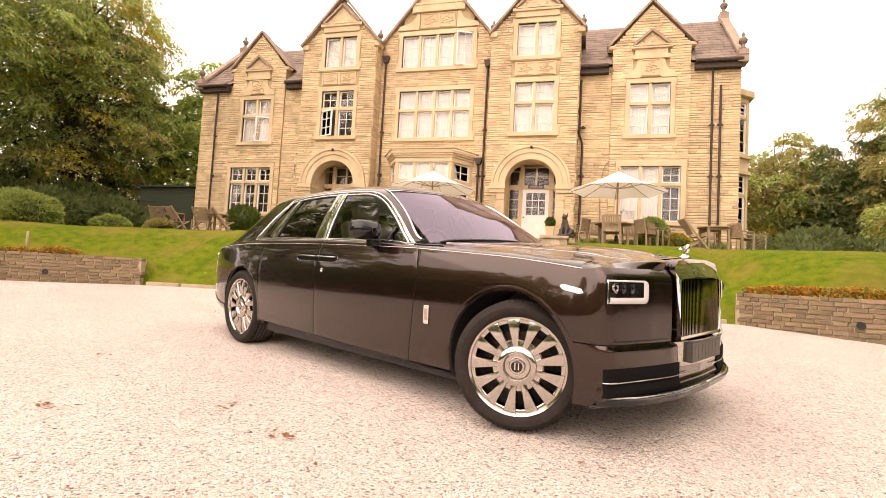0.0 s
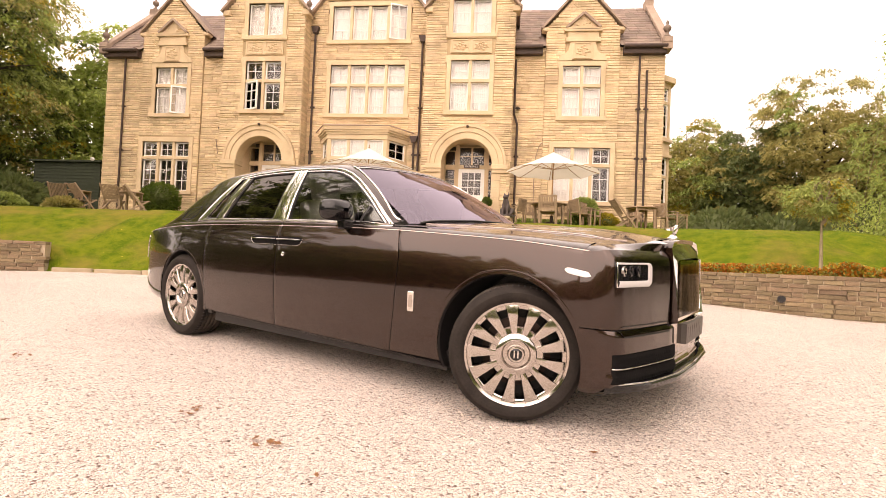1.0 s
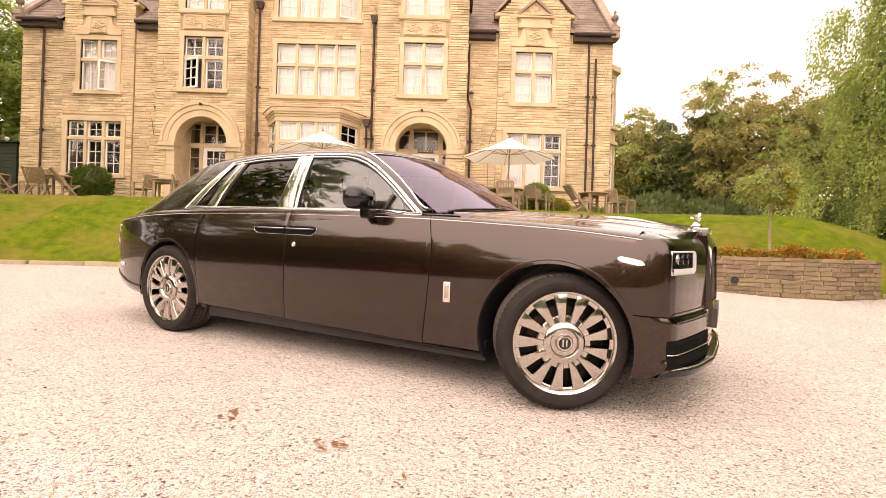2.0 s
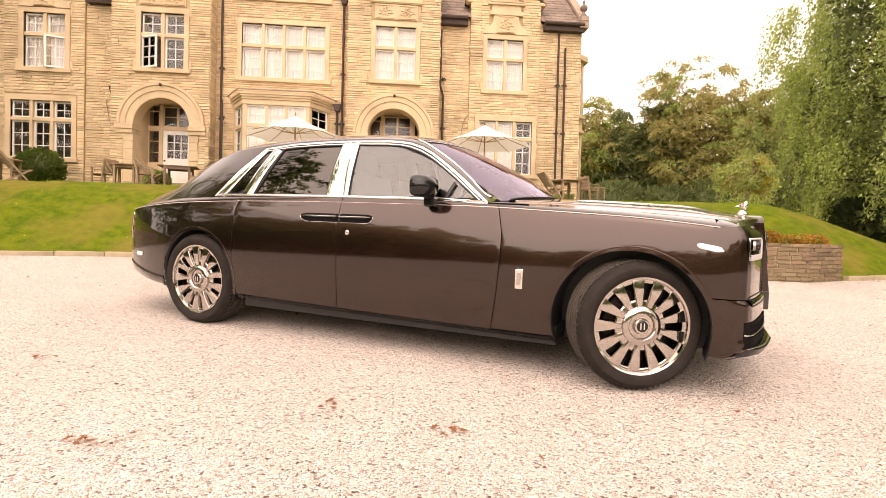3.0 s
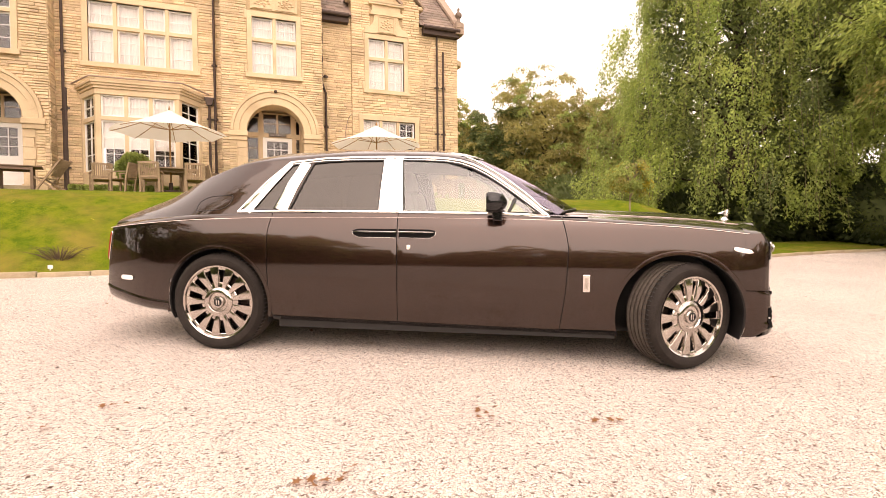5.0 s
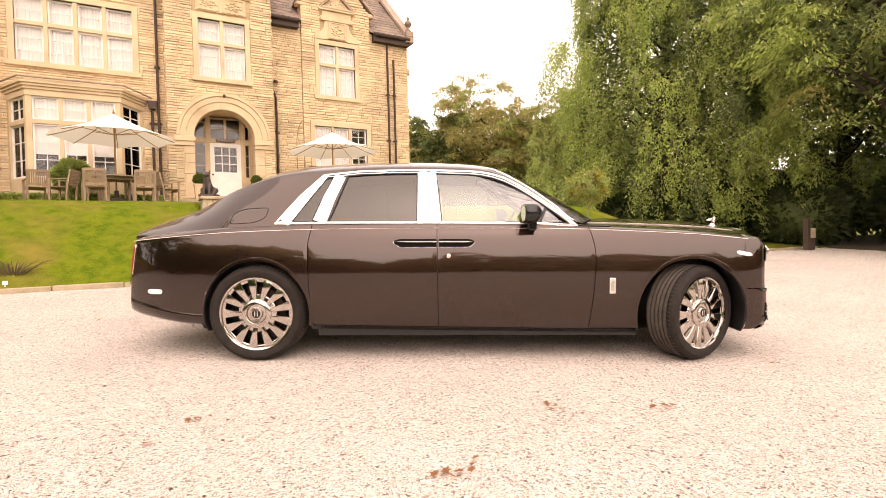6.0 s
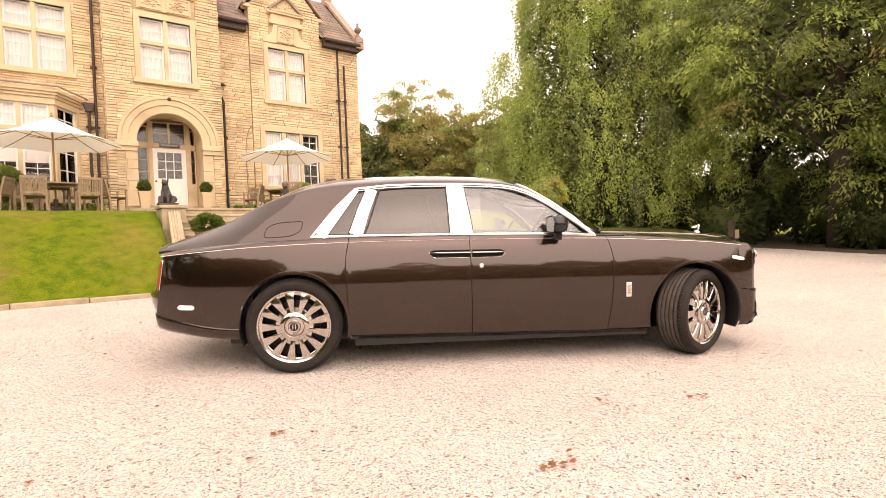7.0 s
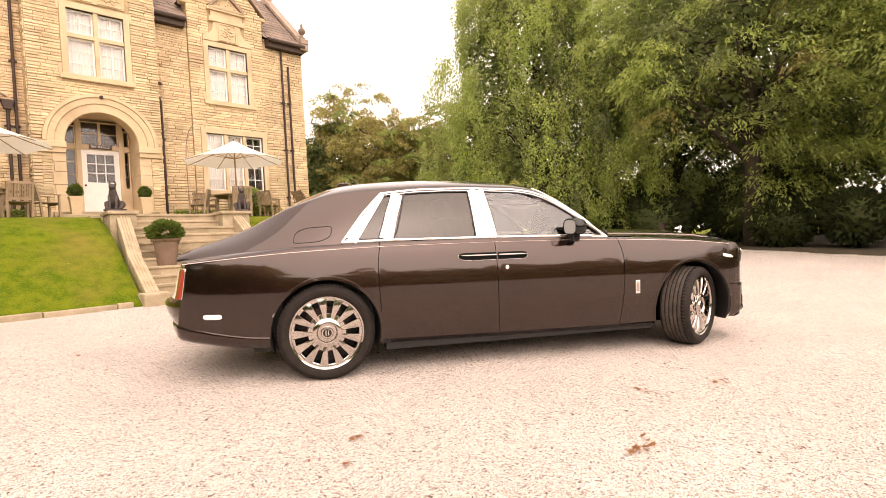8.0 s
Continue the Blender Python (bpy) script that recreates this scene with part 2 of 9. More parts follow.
    bp.inputs["Strength"].default_value, bp.inputs["Distance"].default_value = 0.85, 0.012
    mix = n.new("ShaderNodeMath")
    mix.operation = "MULTIPLY_ADD"
    mix.inputs[1].default_value = 0.25
    l.new(sep.outputs["Green"], mix.inputs[0])
    sm = n.new("ShaderNodeMapRange")
    sm.inputs["From Max"].default_value = 0.35
    l.new(e.outputs["Distance"], sm.inputs["Value"])
    l.new(sm.outputs["Result"], mix.inputs[2])
    l.new(mix.outputs[0], bp.inputs["Height"])
    l.new(bp.outputs["Normal"], b.inputs["Normal"])
    return m


GRAVEL = gravel_material()
PEBBLE = mat("gravel_stone", (0.80, 0.67, 0.58), (0.58, 0.46, 0.385), rough=0.9, scale=30, fine=90, bump=0.1, per="island", vary=0.3)
GRASS = mat("lawn", (0.062, 0.108, 0.005), (0.146, 0.166, 0.011), rough=0.95, spec=0.08, scale=5.0, fine=42, bump=1.0, dist=0.04, mixpos=(0.4, 0.6), stain=(0.23, 0.16, 0.04), stain_scale=0.9, stain_amt=0.6, stain_from=(0.46, 0.66))
BLADE = mat("grass_blade", (0.12, 0.19, 0.010), (0.20, 0.235, 0.02), rough=0.8, spec=0.1, scale=1.5, fine=20, bump=0.0, per="island", vary=0.15)
EARTH = mat("leaf_mould", (0.09, 0.065, 0.035), (0.05, 0.04, 0.022), rough=1, scale=3, fine=30, bump=0.6, dist=0.03)
WALLSTONE = mat("weathered_wall_stone", (0.25, 0.18, 0.105), (0.14, 0.10, 0.06), rough=0.95, scale=6, fine=50, bump=0.5, dist=0.012, per="object", vary=0.24, stain=(0.11, 0.095, 0.06), stain_scale=2.5, stain_amt=0.6)
WALLMORTAR = mat("pale_wall_mortar", (0.46, 0.37, 0.26), (0.33, 0.26, 0.18), rough=0.95, scale=4, fine=50, bump=0.3)
STEPSTONE = mat("worn_step_stone", (0.47, 0.38, 0.26), (0.32, 0.25, 0.16), rough=0.9, scale=4, fine=45, bump=0.25, dist=0.006, stain=(0.2, 0.17, 0.1), stain_scale=2, stain_amt=0.5)
TEAK = mat("silvered_teak", (0.36, 0.26, 0.165), (0.25, 0.175, 0.11), rough=0.8, scale=12, fine=70, bump=0.2, per="island", vary=0.12)
CANVAS = mat("cream_canvas", (0.90, 0.87, 0.80), (0.85, 0.81, 0.73), rough=0.95, scale=4, fine=90, bump=0.08)
POLEWOOD = mat("varnished_pole", (0.42, 0.24, 0.09), (0.3, 0.16, 0.06), rough=0.5, scale=8, fine=60, bump=0.05)
SHEDWOOD = mat("dark_green_boards", (0.036, 0.047, 0.026), (0.024, 0.032, 0.018), rough=0.8, scale=6, fine=50, bump=0.2, per="island", vary=0.15)
STATUE = mat("dark_cast_stone", (0.075, 0.055, 0.05), (0.045, 0.035, 0.03), rough=0.7, scale=10, fine=50, bump=0.2)
TERRACOTTA = mat("brown_pot", (0.23, 0.15, 0.10), (0.16, 0.105, 0.075), rough=0.75, scale=6, fine=50, bump=0.1)
BARK = mat("tree_bark", (0.075, 0.055, 0.038), (0.04, 0.03, 0.022), rough=0.95, scale=9, fine=45, bump=0.6, dist=0.02)
LEAFMATS = {}


def translucent(m, amount):
    """Lets light through a thin sheet."""
    b = m.node_tree.nodes["Principled BSDF"]
    t = m.node_tree.nodes.new("ShaderNodeBsdfTranslucent")
    s = m.node_tree.nodes.new("ShaderNodeMixShader")
    s.inputs["Fac"].default_value = amount
    l = m.node_tree.links
    l.new(b.inputs["Base Color"].links[0].from_socket, t.inputs["Color"])
    o = m.node_tree.nodes["Material Output"]
    l.new(b.outputs[0], s.inputs[1])
    l.new(t.outputs[0], s.inputs[2])
    l.new(s.outputs[0], o.inputs["Surface"])
    return m


def leaf(name, c1, c2, vary=0.2):
    LEAFMATS[name] = translucent(mat(name, c1, c2, rough=0.5, scale=0.5, fine=3.0, bump=0.0, per="island", vary=vary, mixpos=(0.3, 0.7), spec=0.18), 0.5)


translucent(CANVAS, 0.32)
translucent(CURTAIN, 0.08)


leaf("green_leaf", (0.255, 0.325, 0.095), (0.385, 0.44, 0.13))
leaf("fresh_leaf", (0.293, 0.392, 0.101), (0.456, 0.515, 0.143))
leaf("autumn_leaf", (0.435, 0.358, 0.126), (0.315, 0.308, 0.109))
# dark_leaf also colours crown fillers and bush cores as painted inner shade
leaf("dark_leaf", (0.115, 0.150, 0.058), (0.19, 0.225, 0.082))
# leaf tone lowered to paint the shade under the driveway trees
leaf("undershade_leaf", (0.045, 0.062, 0.026), (0.085, 0.105, 0.040))
leaf("yellow_leaf", (0.50, 0.385, 0.055), (0.34, 0.31, 0.05))
leaf("rust_leaf", (0.55, 0.13, 0.03), (0.5, 0.30, 0.04))
leaf("box_leaf", (0.09, 0.14, 0.03), (0.15, 0.20, 0.04))
leaf("fallen_leaf", (0.36, 0.19, 0.085), (0.22, 0.11, 0.05))

# ---- ground, bank and driveway ----
EDGE = [(-60, 2), (-30, 4.5), (-16, 6.6), (-15.5, 6.9), (-14.2, 7.55), (-12.4, 8.5), (-11.2, 9.17), (-9.82, 9.75), (-8, 10.3), (-3.4, 10.5), (2.0, 10.75), (2.75, 10.9), (3.3, 10.32), (4.0, 9.6), (4.8, 9.07), (5.6, 8.95), (6.62, 9.36), (9, 10.0), (13.8, 10.9), (18, 11.2), (60, 14)]


def edge_y(x):
    return curve_table(EDGE, x)


def drive_z(x, y):
    yy = -18 + 6 * math.tanh((y + 18) / 6) if y < -18 else (y if y < 12 else 12 + 4 * math.tanh((y - 12) / 4))
    xx = 30 * math.tanh(x / 30)
    return -0.193 - 0.00517 * xx + 0.0469 * yy


def in_bed(x):
    """How far a place along the edge lies inside one of the two walled beds."""
    return max(smoothstep(2.8, 3.0, x) * (1 - smoothstep(6.5, 6.7, x)), 1 - smoothstep(-9.95, -9.75, x))


def bank_z(x, y):
    g = drive_z(x, edge_y(x))
    d = y - edge_y(x)
    if d < 0:
        return drive_z(x, y) - 0.06
    top = 2.0 + 0.065 * max(-3.0, min(5.0, y - 14.5))
    fall = smoothstep(7.2, 13.6, x + 0.25 * (y - 12))
    top = top * (1 - fall) + (g + 0.25) * fall
    top -= 0.9 * smoothstep(-18, -30, x) if x < -18 else 0
    plain = g + 0.03 + (top - g) * math.sin(math.pi / 2 * min(1, d / 3.3)) ** 1.15
    bed = drive_z(x, y) - 0.06 if d < 0.27 else 0.86 if d < 0.9 else 0.86 + (top - 0.86) * math.sin(math.pi / 2 * min(1, (d - 0.9) / 3.0)) ** 1.15
    b = in_bed(x)
    return plain * (1 - b) + bed * b


def stair_gap(x, y):
    return -3.2 < x < -0.6 and y < 13.6


def spaced(lo, hi, step, far, grow=1.35):
    a = [lo + step * i for i in range(int((hi - lo) / step) + 1)]
    s, v = step, a[-1]
    while v < far:
        s *= grow
        v += s
        a.append(v)
    s, v = step, a[0]
    while v > -far:
        s *= grow
        v -= s
        a.insert(0, v)
    return a


def make_ground():
    s = Shape()
    xs, ys = spaced(-22, 16, 0.16, 900), spaced(6.0, 20, 0.11, 900)
    rows = []
    for y in ys:
        row = []
        for x in xs:
            z = bank_z(x, y) + (0.015 * noise.noise((x * 0.9, y * 0.9, 0)) + 0.03 * noise.noise((x * 0.25, y * 0.25, 3)) if y > edge_y(x) + 0.2 and y < 60 else 0)
            if stair_gap(x, y):
                z = min(z, drive_z(x, 10.5) - 0.1)
            row.append((x, y, z))
        rows.append(row)
    s.grid(rows)
    tagged(part("ground", s, GRASS, smooth=1, fix=False), "green lawn sloping up to the terrace, patchy with moss and dry grass", "lawn", kind="structure")


make_ground()


def drive_right(y):
    return lerp_table([(-25, 9), (-3, 13.2), (3.2, 15.2), (6, 16.8), (10.8, 19), (12, 20)], y)


def drive_left(y):
    return lerp_table([(-26, -13), (-12, -12.5), (-4, -14.5), (3.5, -14.8), (4.8, -42)], y)


def make_driveway():
    s = Shape()
    rows = []
    for j in range(121):
        v = j / 120
        rows.append([])
        for i in range(161):
            x = -42 + 62 * i / 160
            y = -26 + (edge_y(x) + 26) * v
            rows[-1].append((x, y, drive_z(x, y) + 0.012 * noise.noise((x * 0.7, y * 0.7, 9))))
    s.grid(rows)
    s.f = [f for f in s.f if drive_left(sum(s.v[i][1] for i in f) / 4) < sum(s.v[i][0] for i in f) / 4 < drive_right(sum(s.v[i][1] for i in f) / 4)]
    tagged(part("driveway", s, GRAVEL, smooth=1, fix=False), "pale pinkish gravel driveway, loose stones with scattered leaves", "gravel", kind="structure")
    # loose stones lying on top, thickest where the camera passes
    s = Shape()
    r = random.Random(3)
    for k in range(42000):
        q = r.random()
        x, y = r.uniform(-7.5, 5.5), 0.9 + 9.2 * q * q
        if y > edge_y(x) - 0.05:
            continue
        a, z, w = r.uniform(0, 6.3), drive_z(x, y) + 0.012 * noise.noise((x * 0.7, y * 0.7, 9)), r.uniform(0.004, 0.0105)
        h, c, d, t = w * r.uniform(0.6, 1.1), math.cos(a), math.sin(a), r.uniform(0.6, 1.0)
        e = [(x + c * w, y + d * w, z + r.uniform(-0.002, 0.003)), (x - d * w * t, y + c * w * t, z + r.uniform(-0.002, 0.003)), (x - c * w, y - d * w, z), (x + d * w * t, y - c * w * t, z), (x + r.uniform(-w, w) * 0.4, y + r.uniform(-w, w) * 0.4, z + h)]
        s.add(e, [(0, 1, 4), (1, 2, 4), (2, 3, 4), (3, 0, 4)])
    tagged(part("gravel_stones", s, PEBBLE, fix=False), "loose pale gravel stones on the driveway", "gravel", kind="stuff")
    # bare earth under the trees on the other side
    s = Shape()
    s.grid([[(drive_left(y) + 0.3 - i * 1.2, y, drive_z(drive_left(y), y) + 0.03 + 0.05 * noise.noise((i, y, 6)) - (0 if i else 0.06)) for i in range(24)] for y in [-30 + 0.85 * j for j in range(40)]])
    tagged(part("woodland_floor", s, EARTH, smooth=1, fix=False), "dark leaf-covered earth beneath the trees", "earth", kind="structure")
    # bare earth under the trees beyond the driveway
    s = Shape()
    rows = []
    for j in range(50):
        y = -30 + j * 1.0
        rows.append([(drive_right(min(y, 12)) - 0.3 + i * 1.2, y, (drive_z(drive_right(min(y, 12)), y) + 0.03 if y < 10.6 else max(bank_z(drive_right(12) + i, y), drive_z(18, 11)) + 0.05) + 0.05 * noise.noise((i, j * 0.9, 4)) + (0.0 if i else -0.05)) for i in range(30)])
    s.grid(rows)
    s.f = [f for f in s.f if sum(s.v[i][1] for i in f) / 4 < 14]
    tagged(part("woodland_floor", s, EARTH, smooth=1, fix=False), "dark leaf-covered earth beneath the trees", "earth", kind="structure")


make_driveway()


def make_grass():
    s = Shape()
    r = random.Random(5)
    for k in range(60000):
        x, y = r.uniform(-13, 12), 0
        y = edge_y(x) + 0.05 + r.random() ** 1.3 * 5.5
        if stair_gap(x, y) or (in_bed(x) > 0.5 and y < edge_y(x) + 0.9):
            continue
        z = bank_z(x, y) + (0.015 * noise.noise((x * 0.9, y * 0.9, 0)) + 0.03 * noise.noise((x * 0.25, y * 0.25, 3)) if y > edge_y(x) + 0.2 else 0)
        h, a, w = r.uniform(0.008, 0.024), r.uniform(0, 6.3), r.uniform(0.004, 0.008)
        lx, ly = r.uniform(-0.03, 0.03), r.uniform(-0.01, 0.04)
        s.add([(x - w * math.cos(a), y - w * math.sin(a), z - 0.01), (x + w * math.cos(a), y + w * math.sin(a), z - 0.01), (x + lx, y + ly, z + h)], [(0, 1, 2)])
    tagged(part("grass", s, BLADE, fix=False), "short mown grass on the bank and lawn", "grass", kind="stuff")


make_grass()

# ---- the house ----
AX, YW, YT = -6.05, 19.55, 18.93
BASE = 2.2
HOUSE_AT = Vector((AX, YW, BASE))
house = thing("manor_house", "three-storey Victorian sandstone manor with gables, arched porches and stone slate roof", "house", HOUSE_AT)
HOFF = tuple(-HOUSE_AT)


def hpart(name, s, m, label="", **k):
    return part(name, s, m, house, label, at=HOFF, **k)


def spans_minus(a, b, holes):
    out = [(a, b)]
    for h0, h1 in holes:
        out = [q for s0, s1 in out for q in ((s0, min(s1, h0)), (max(s0, h1), s1)) if q[1] - q[0] > 0.03]
    return out


def lay_stones(s, put, z0, z1, spans, r, proud=(0.012, 0.036), lo=0.066, hi=0.112):
    """Courses of squared rubble: put(a, d, z) places a point a along the wall, d proud of it."""
    z = z0
    while z < z1 - 0.02:
        h = min(r.uniform(lo, hi), z1 - z)
        if z1 - z - h < 0.05:
            h = z1 - z
        zm = z + h / 2
        for a, b in spans(zm):
            x = a
            while x < b - 0.01:
                w = min(r.uniform(0.2, 0.62), b - x)
                if b - x - w < 0.12:
                    w = b - x
                d, g, e, v = r.uniform(*proud), 0.003, r.uniform(0.004, 0.012), r.uniform(0.12, 0.22) * h
                p = [put(x + g, 0, z + g), put(x + w - g, 0, z + g), put(x + w - g, 0, z + h - g), put(x + g, 0, z + h - g)]
                q = [put(x + g + e, d * r.uniform(0.8, 1.2), z + g + v), put(x + w - g - e, d * r.uniform(0.8, 1.2), z + g + v), put(x + w - g - e, d * r.uniform(0.8, 1.2), z + h - g - v * 0.8), put(x + g + e, d * r.uniform(0.8, 1.2), z + h - g - v * 0.8)]
                s.add(p + q, [(4, 5, 6, 7), (0, 1, 5, 4), (1, 2, 6, 5), (2, 3, 7, 6), (3, 0, 4, 7)])
                x += w
        z += h


import collections


def weld(s):
    """Joins coinciding corners of a shape."""
    seen, idx, v = {}, [], []
    for p in s.v:
        key = tuple(round(c, 4) for c in p)
        if key not in seen:
            seen[key] = len(v)
            v.append(p)
        idx.append(seen[key])
    s.v, s.f = v, [tuple(idx[k] for k in f) for f in s.f]
    s.f = [f for f in s.f if len(set(f)) == len(f)]
    twice = collections.Counter(frozenset(f) for f in s.f)
    s.f = [f for f in s.f if twice[frozenset(f)] == 1]


def wall_front(name, x0, x1, y, z0, z1, holes, gable=None, thick=0.45, seed=1, margins=()):
    """A wall facing -y with rectangular or arched holes, its stones, and a gable top (shoulder z, peak x, peak z)."""
    s = Shape()
    xs = sorted({x0, x1, *[v for h in holes for v in h[:2]]})
    zs = sorted({z0, z1, *[v for h in holes for v in h[2:4] if not gable or v < z1]})
    for xa, xb in zip(xs, xs[1:]):
        for za, zb in zip(zs, zs[1:]):
            xm, zm = (xa + xb) / 2, (za + zb) / 2
            if not any(h[0] < xm < h[1] and h[2] < zm < h[3] for h in holes):
                s.box(xa, xb, y, y + thick, za, zb)
    if gable:
        line = lambda x: z1 + (gable[1] - z1) * (1 - abs(x - gable[0]) / max(gable[0] - x0, x1 - gable[0]))
        cuts = sorted({*xs, gable[0]})
        for xa, xb in zip(cuts, cuts[1:]):
            foot = max([z1] + [h[3] for h in holes if h[0] < (xa + xb) / 2 < h[1]])
            if line(xa) < foot + 0.001 and line(xb) < foot + 0.001:
                continue
            s.prism([(xa, foot), (xb, foot), (xb, max(foot, line(xb))), (xa, max(foot, line(xa)))], "y", y, y + thick)
    for h in holes:
        if len(h) > 4:     # fill the corners above an arch
            r, cx, sp = (h[1] - h[0]) / 2, (h[0] + h[1]) / 2, h[3] - (h[1] - h[0]) / 2
            n = 12
            for k in range(n):
                a0, a1 = math.pi * k / n, math.pi * (k + 1) / n
                p = [(cx + r * math.cos(a0), sp + r * math.sin(a0)), (cx + r * math.cos(a1), sp + r * math.sin(a1))]
                s.prism([p[0], (p[0][0], h[3]), (p[1][0], h[3]), p[1]], "y", y, y + thick)
    weld(s)
    hpart("wall", s, MORTAR, "mortared rubble wall core")
    s = Shape()
    r = random.Random(seed)
    top = gable[1] if gable else z1

    def spans(z):
        a, b = x0, x1
        if z > z1:
            t = (z - z1) / (top - z1)
            a, b = x0 + (gable[0] - x0) * t + 0.05, x1 + (gable[0] - x1) * t - 0.05
        hs = []
        for h in list(holes) + list(margins):
            if h[2] <= z <= h[3] + (0.1 if len(h) > 4 else 0):
                if len(h) > 4:
                    rr, cx, sp = h[4], (h[0] + h[1]) / 2, h[3] - (h[1] - h[0]) / 2
                    w = rr if z < sp else math.sqrt(max(0, rr * rr - (z - sp) ** 2))
                    hs.append((cx - w, cx + w))
                else:
                    hs.append((h[0], h[1]))
            elif len(h) > 4:
                rr, cx, sp = h[4], (h[0] + h[1]) / 2, h[3] - (h[1] - h[0]) / 2
                if sp < z < sp + rr:
                    w = math.sqrt(rr * rr - (z - sp) ** 2)
                    hs.append((cx - w, cx + w))
        return spans_minus(a, b, hs)
    lay_stones(s, lambda a, d, z: (a, y - d, z), z0, top, spans, r)
    tagged(hpart("masonry", s, STONE, "coursed buff sandstone rubble", fix=False), kind="stuff")


def wall_side(x, y0, y1, z0, z1, face, seed):
    """A return wall facing +x (face 1) or -x (face -1)."""
    s = Shape()
    s.box(x - 0.3 * face, x, y0, y1, z0, z1) if face > 0 else s.box(x, x + 0.3, y0, y1, z0, z1)
    hpart("return_wall", s, MORTAR)
    s = Shape()
    lay_stones(s, lambda a, d, z: (x + d * face, a, z), z0, z1, lambda z: [(y0, y1)], random.Random(seed))
    if face < 0:
        s.f = [tuple(reversed(f)) for f in s.f]
    tagged(hpart("return_masonry", s, STONE, "coursed buff sandstone rubble", fix=False), kind="stuff")


def window(cx, z0, z1, w, y, lights, transom=None, sur=0.16, dark=(), opened=(), shoulders=False, rows=(2, 3), curtain=True):
    """A stone mullioned window facing -y with white casements; z0 to z1 and w are the clear opening."""
    x0, x1 = cx - w / 2, cx + w / 2
    s = Shape()
    o, h = [(x0 - sur, z0), (x0 - sur, z1 + sur * 1.1), (x1 + sur, z1 + sur * 1.1), (x1 + sur, z0)], [(x0, z0), (x0, z1), (x1, z1), (x1, z0)]
    s.add([(px, yy, pz) for yy in (y - 0.05, y + 0.3) for px, pz in o + h], [(0, 1, 5, 4), (1, 2, 6, 5), (2, 3, 7, 6), (8, 12, 13, 9), (9, 13, 14, 10), (10, 14, 15, 11)] + [(0, 8, 9, 1), (1, 9, 10, 2), (2, 10, 11, 3), (4, 5, 13, 12), (5, 6, 14, 13), (6, 7, 15, 14), (0, 4, 12, 8), (3, 11, 15, 7)])
    win = hpart("window", s, ASHLAR, "pale dressed stone window surround", bevel=0.012)
    s = Shape()
    s.box(x0 - sur - 0.06, x1 + sur + 0.06, y - 0.10, y + 0.3, z0 - 0.15, z0)
    part("sill", s, ASHLAR, win, bevel=0.015)
    mw, step = 0.11, w / lights
    for i in range(1, lights):
        s = Shape()
        s.box(x0 + step * i - mw / 2, x0 + step * i + mw / 2, y - 0.02, y + 0.22, z0, z1)
        part("mullion", s, ASHLAR, win, bevel=0.015)
    if transom:
        for i in range(lights):
            a = x0 + step * i + (mw / 2 if i else 0)
            b = x0 + step * (i + 1) - (mw / 2 if i < lights - 1 else 0)
            s = Shape()
            s.box(a, b, y - 0.015, y + 0.22, transom - 0.055, transom + 0.055)
            part("transom", s, ASHLAR, win)
    if shoulders:      # stone lugs beside the foot and head of the surround
        for sx in (-1, 1):
            ex = cx + sx * (w / 2 + sur)
            for k, (za, zb, out) in enumerate(((z0, z0 + 0.28, 0.1), (z1 - 0.1, z1 + 0.2, 0.07))):
                s = Shape()
                s.box(min(ex, ex + sx * out), max(ex, ex + sx * out), y - 0.045, y + 0.05, za, zb)
                part("lug", s, ASHLAR, win, bevel=0.03)
    cells = []
    for i in range(lights):
        a = x0 + step * i + (mw / 2 if i else 0)
        b = x0 + step * (i + 1) - (mw / 2 if i < lights - 1 else 0)
        if transom:
            cells += [(i, 0, a, b, z0, transom - 0.055), (i, 1, a, b, transom + 0.055, z1)]
        else:
            cells += [(i, 0, a, b, z0, z1)]
    yy = y + 0.11
    for i, k, a, b, c, d in cells:
        s = Shape()
        t, g = 0.05, 0.022
        s.box(a, a + t, yy - 0.03, yy + 0.03, c, d)
        s.box(b - t, b, yy - 0.03, yy + 0.03, c, d)
        s.box(a + t, b - t, yy - 0.03, yy + 0.03, c, c + t)
        s.box(a + t, b - t, yy - 0.03, yy + 0.03, d - t, d)
        s.box((a + b) / 2 - g / 2, (a + b) / 2 + g / 2, yy - 0.015, yy + 0.015, c + t, d - t)
        n = rows[0] if k else rows[1]
        for q in range(1, n):
            z = c + (d - c) * q / n
            for u0, u1 in ((a + t, (a + b) / 2 - g / 2), ((a + b) / 2 + g / 2, b - t)):
                s.box(u0, u1, yy - 0.015, yy + 0.015, z - g / 2, z + g / 2)
        turn = None
        if (i, k) in opened:
            hx = a if i % 2 == 0 else b
            turn = Matrix.Translation((hx, yy - 0.05, 0)) @ Matrix.Rotation(radians(-24 if i % 2 == 0 else 24), 4, "Z") @ Matrix.Translation((-hx, -yy, 0))
        o = part("sash", s, WHITE, win, "white-painted casement with glazing bars", at=turn)
        s = Shape()
        s.box(a + 0.04, b - 0.04, yy - 0.004, yy + 0.004, c + 0.04, d - 0.04)
        part("pane", s, PANE, win, "clear window glass", at=turn).visible_shadow = False
        s = Shape()
        if i in dark or not curtain:
            pass
        else:       # gathered net curtain just behind the glass
            n = 22
            s.grid([[(a + (b - a) * q / n, yy + 0.10 + 0.018 * math.sin(q * 2.4 + i), z) for q in range(n + 1)] for z in (c, d)])
            part("net_curtain", s, CURTAIN, win, "white gathered net curtain", smooth=1)
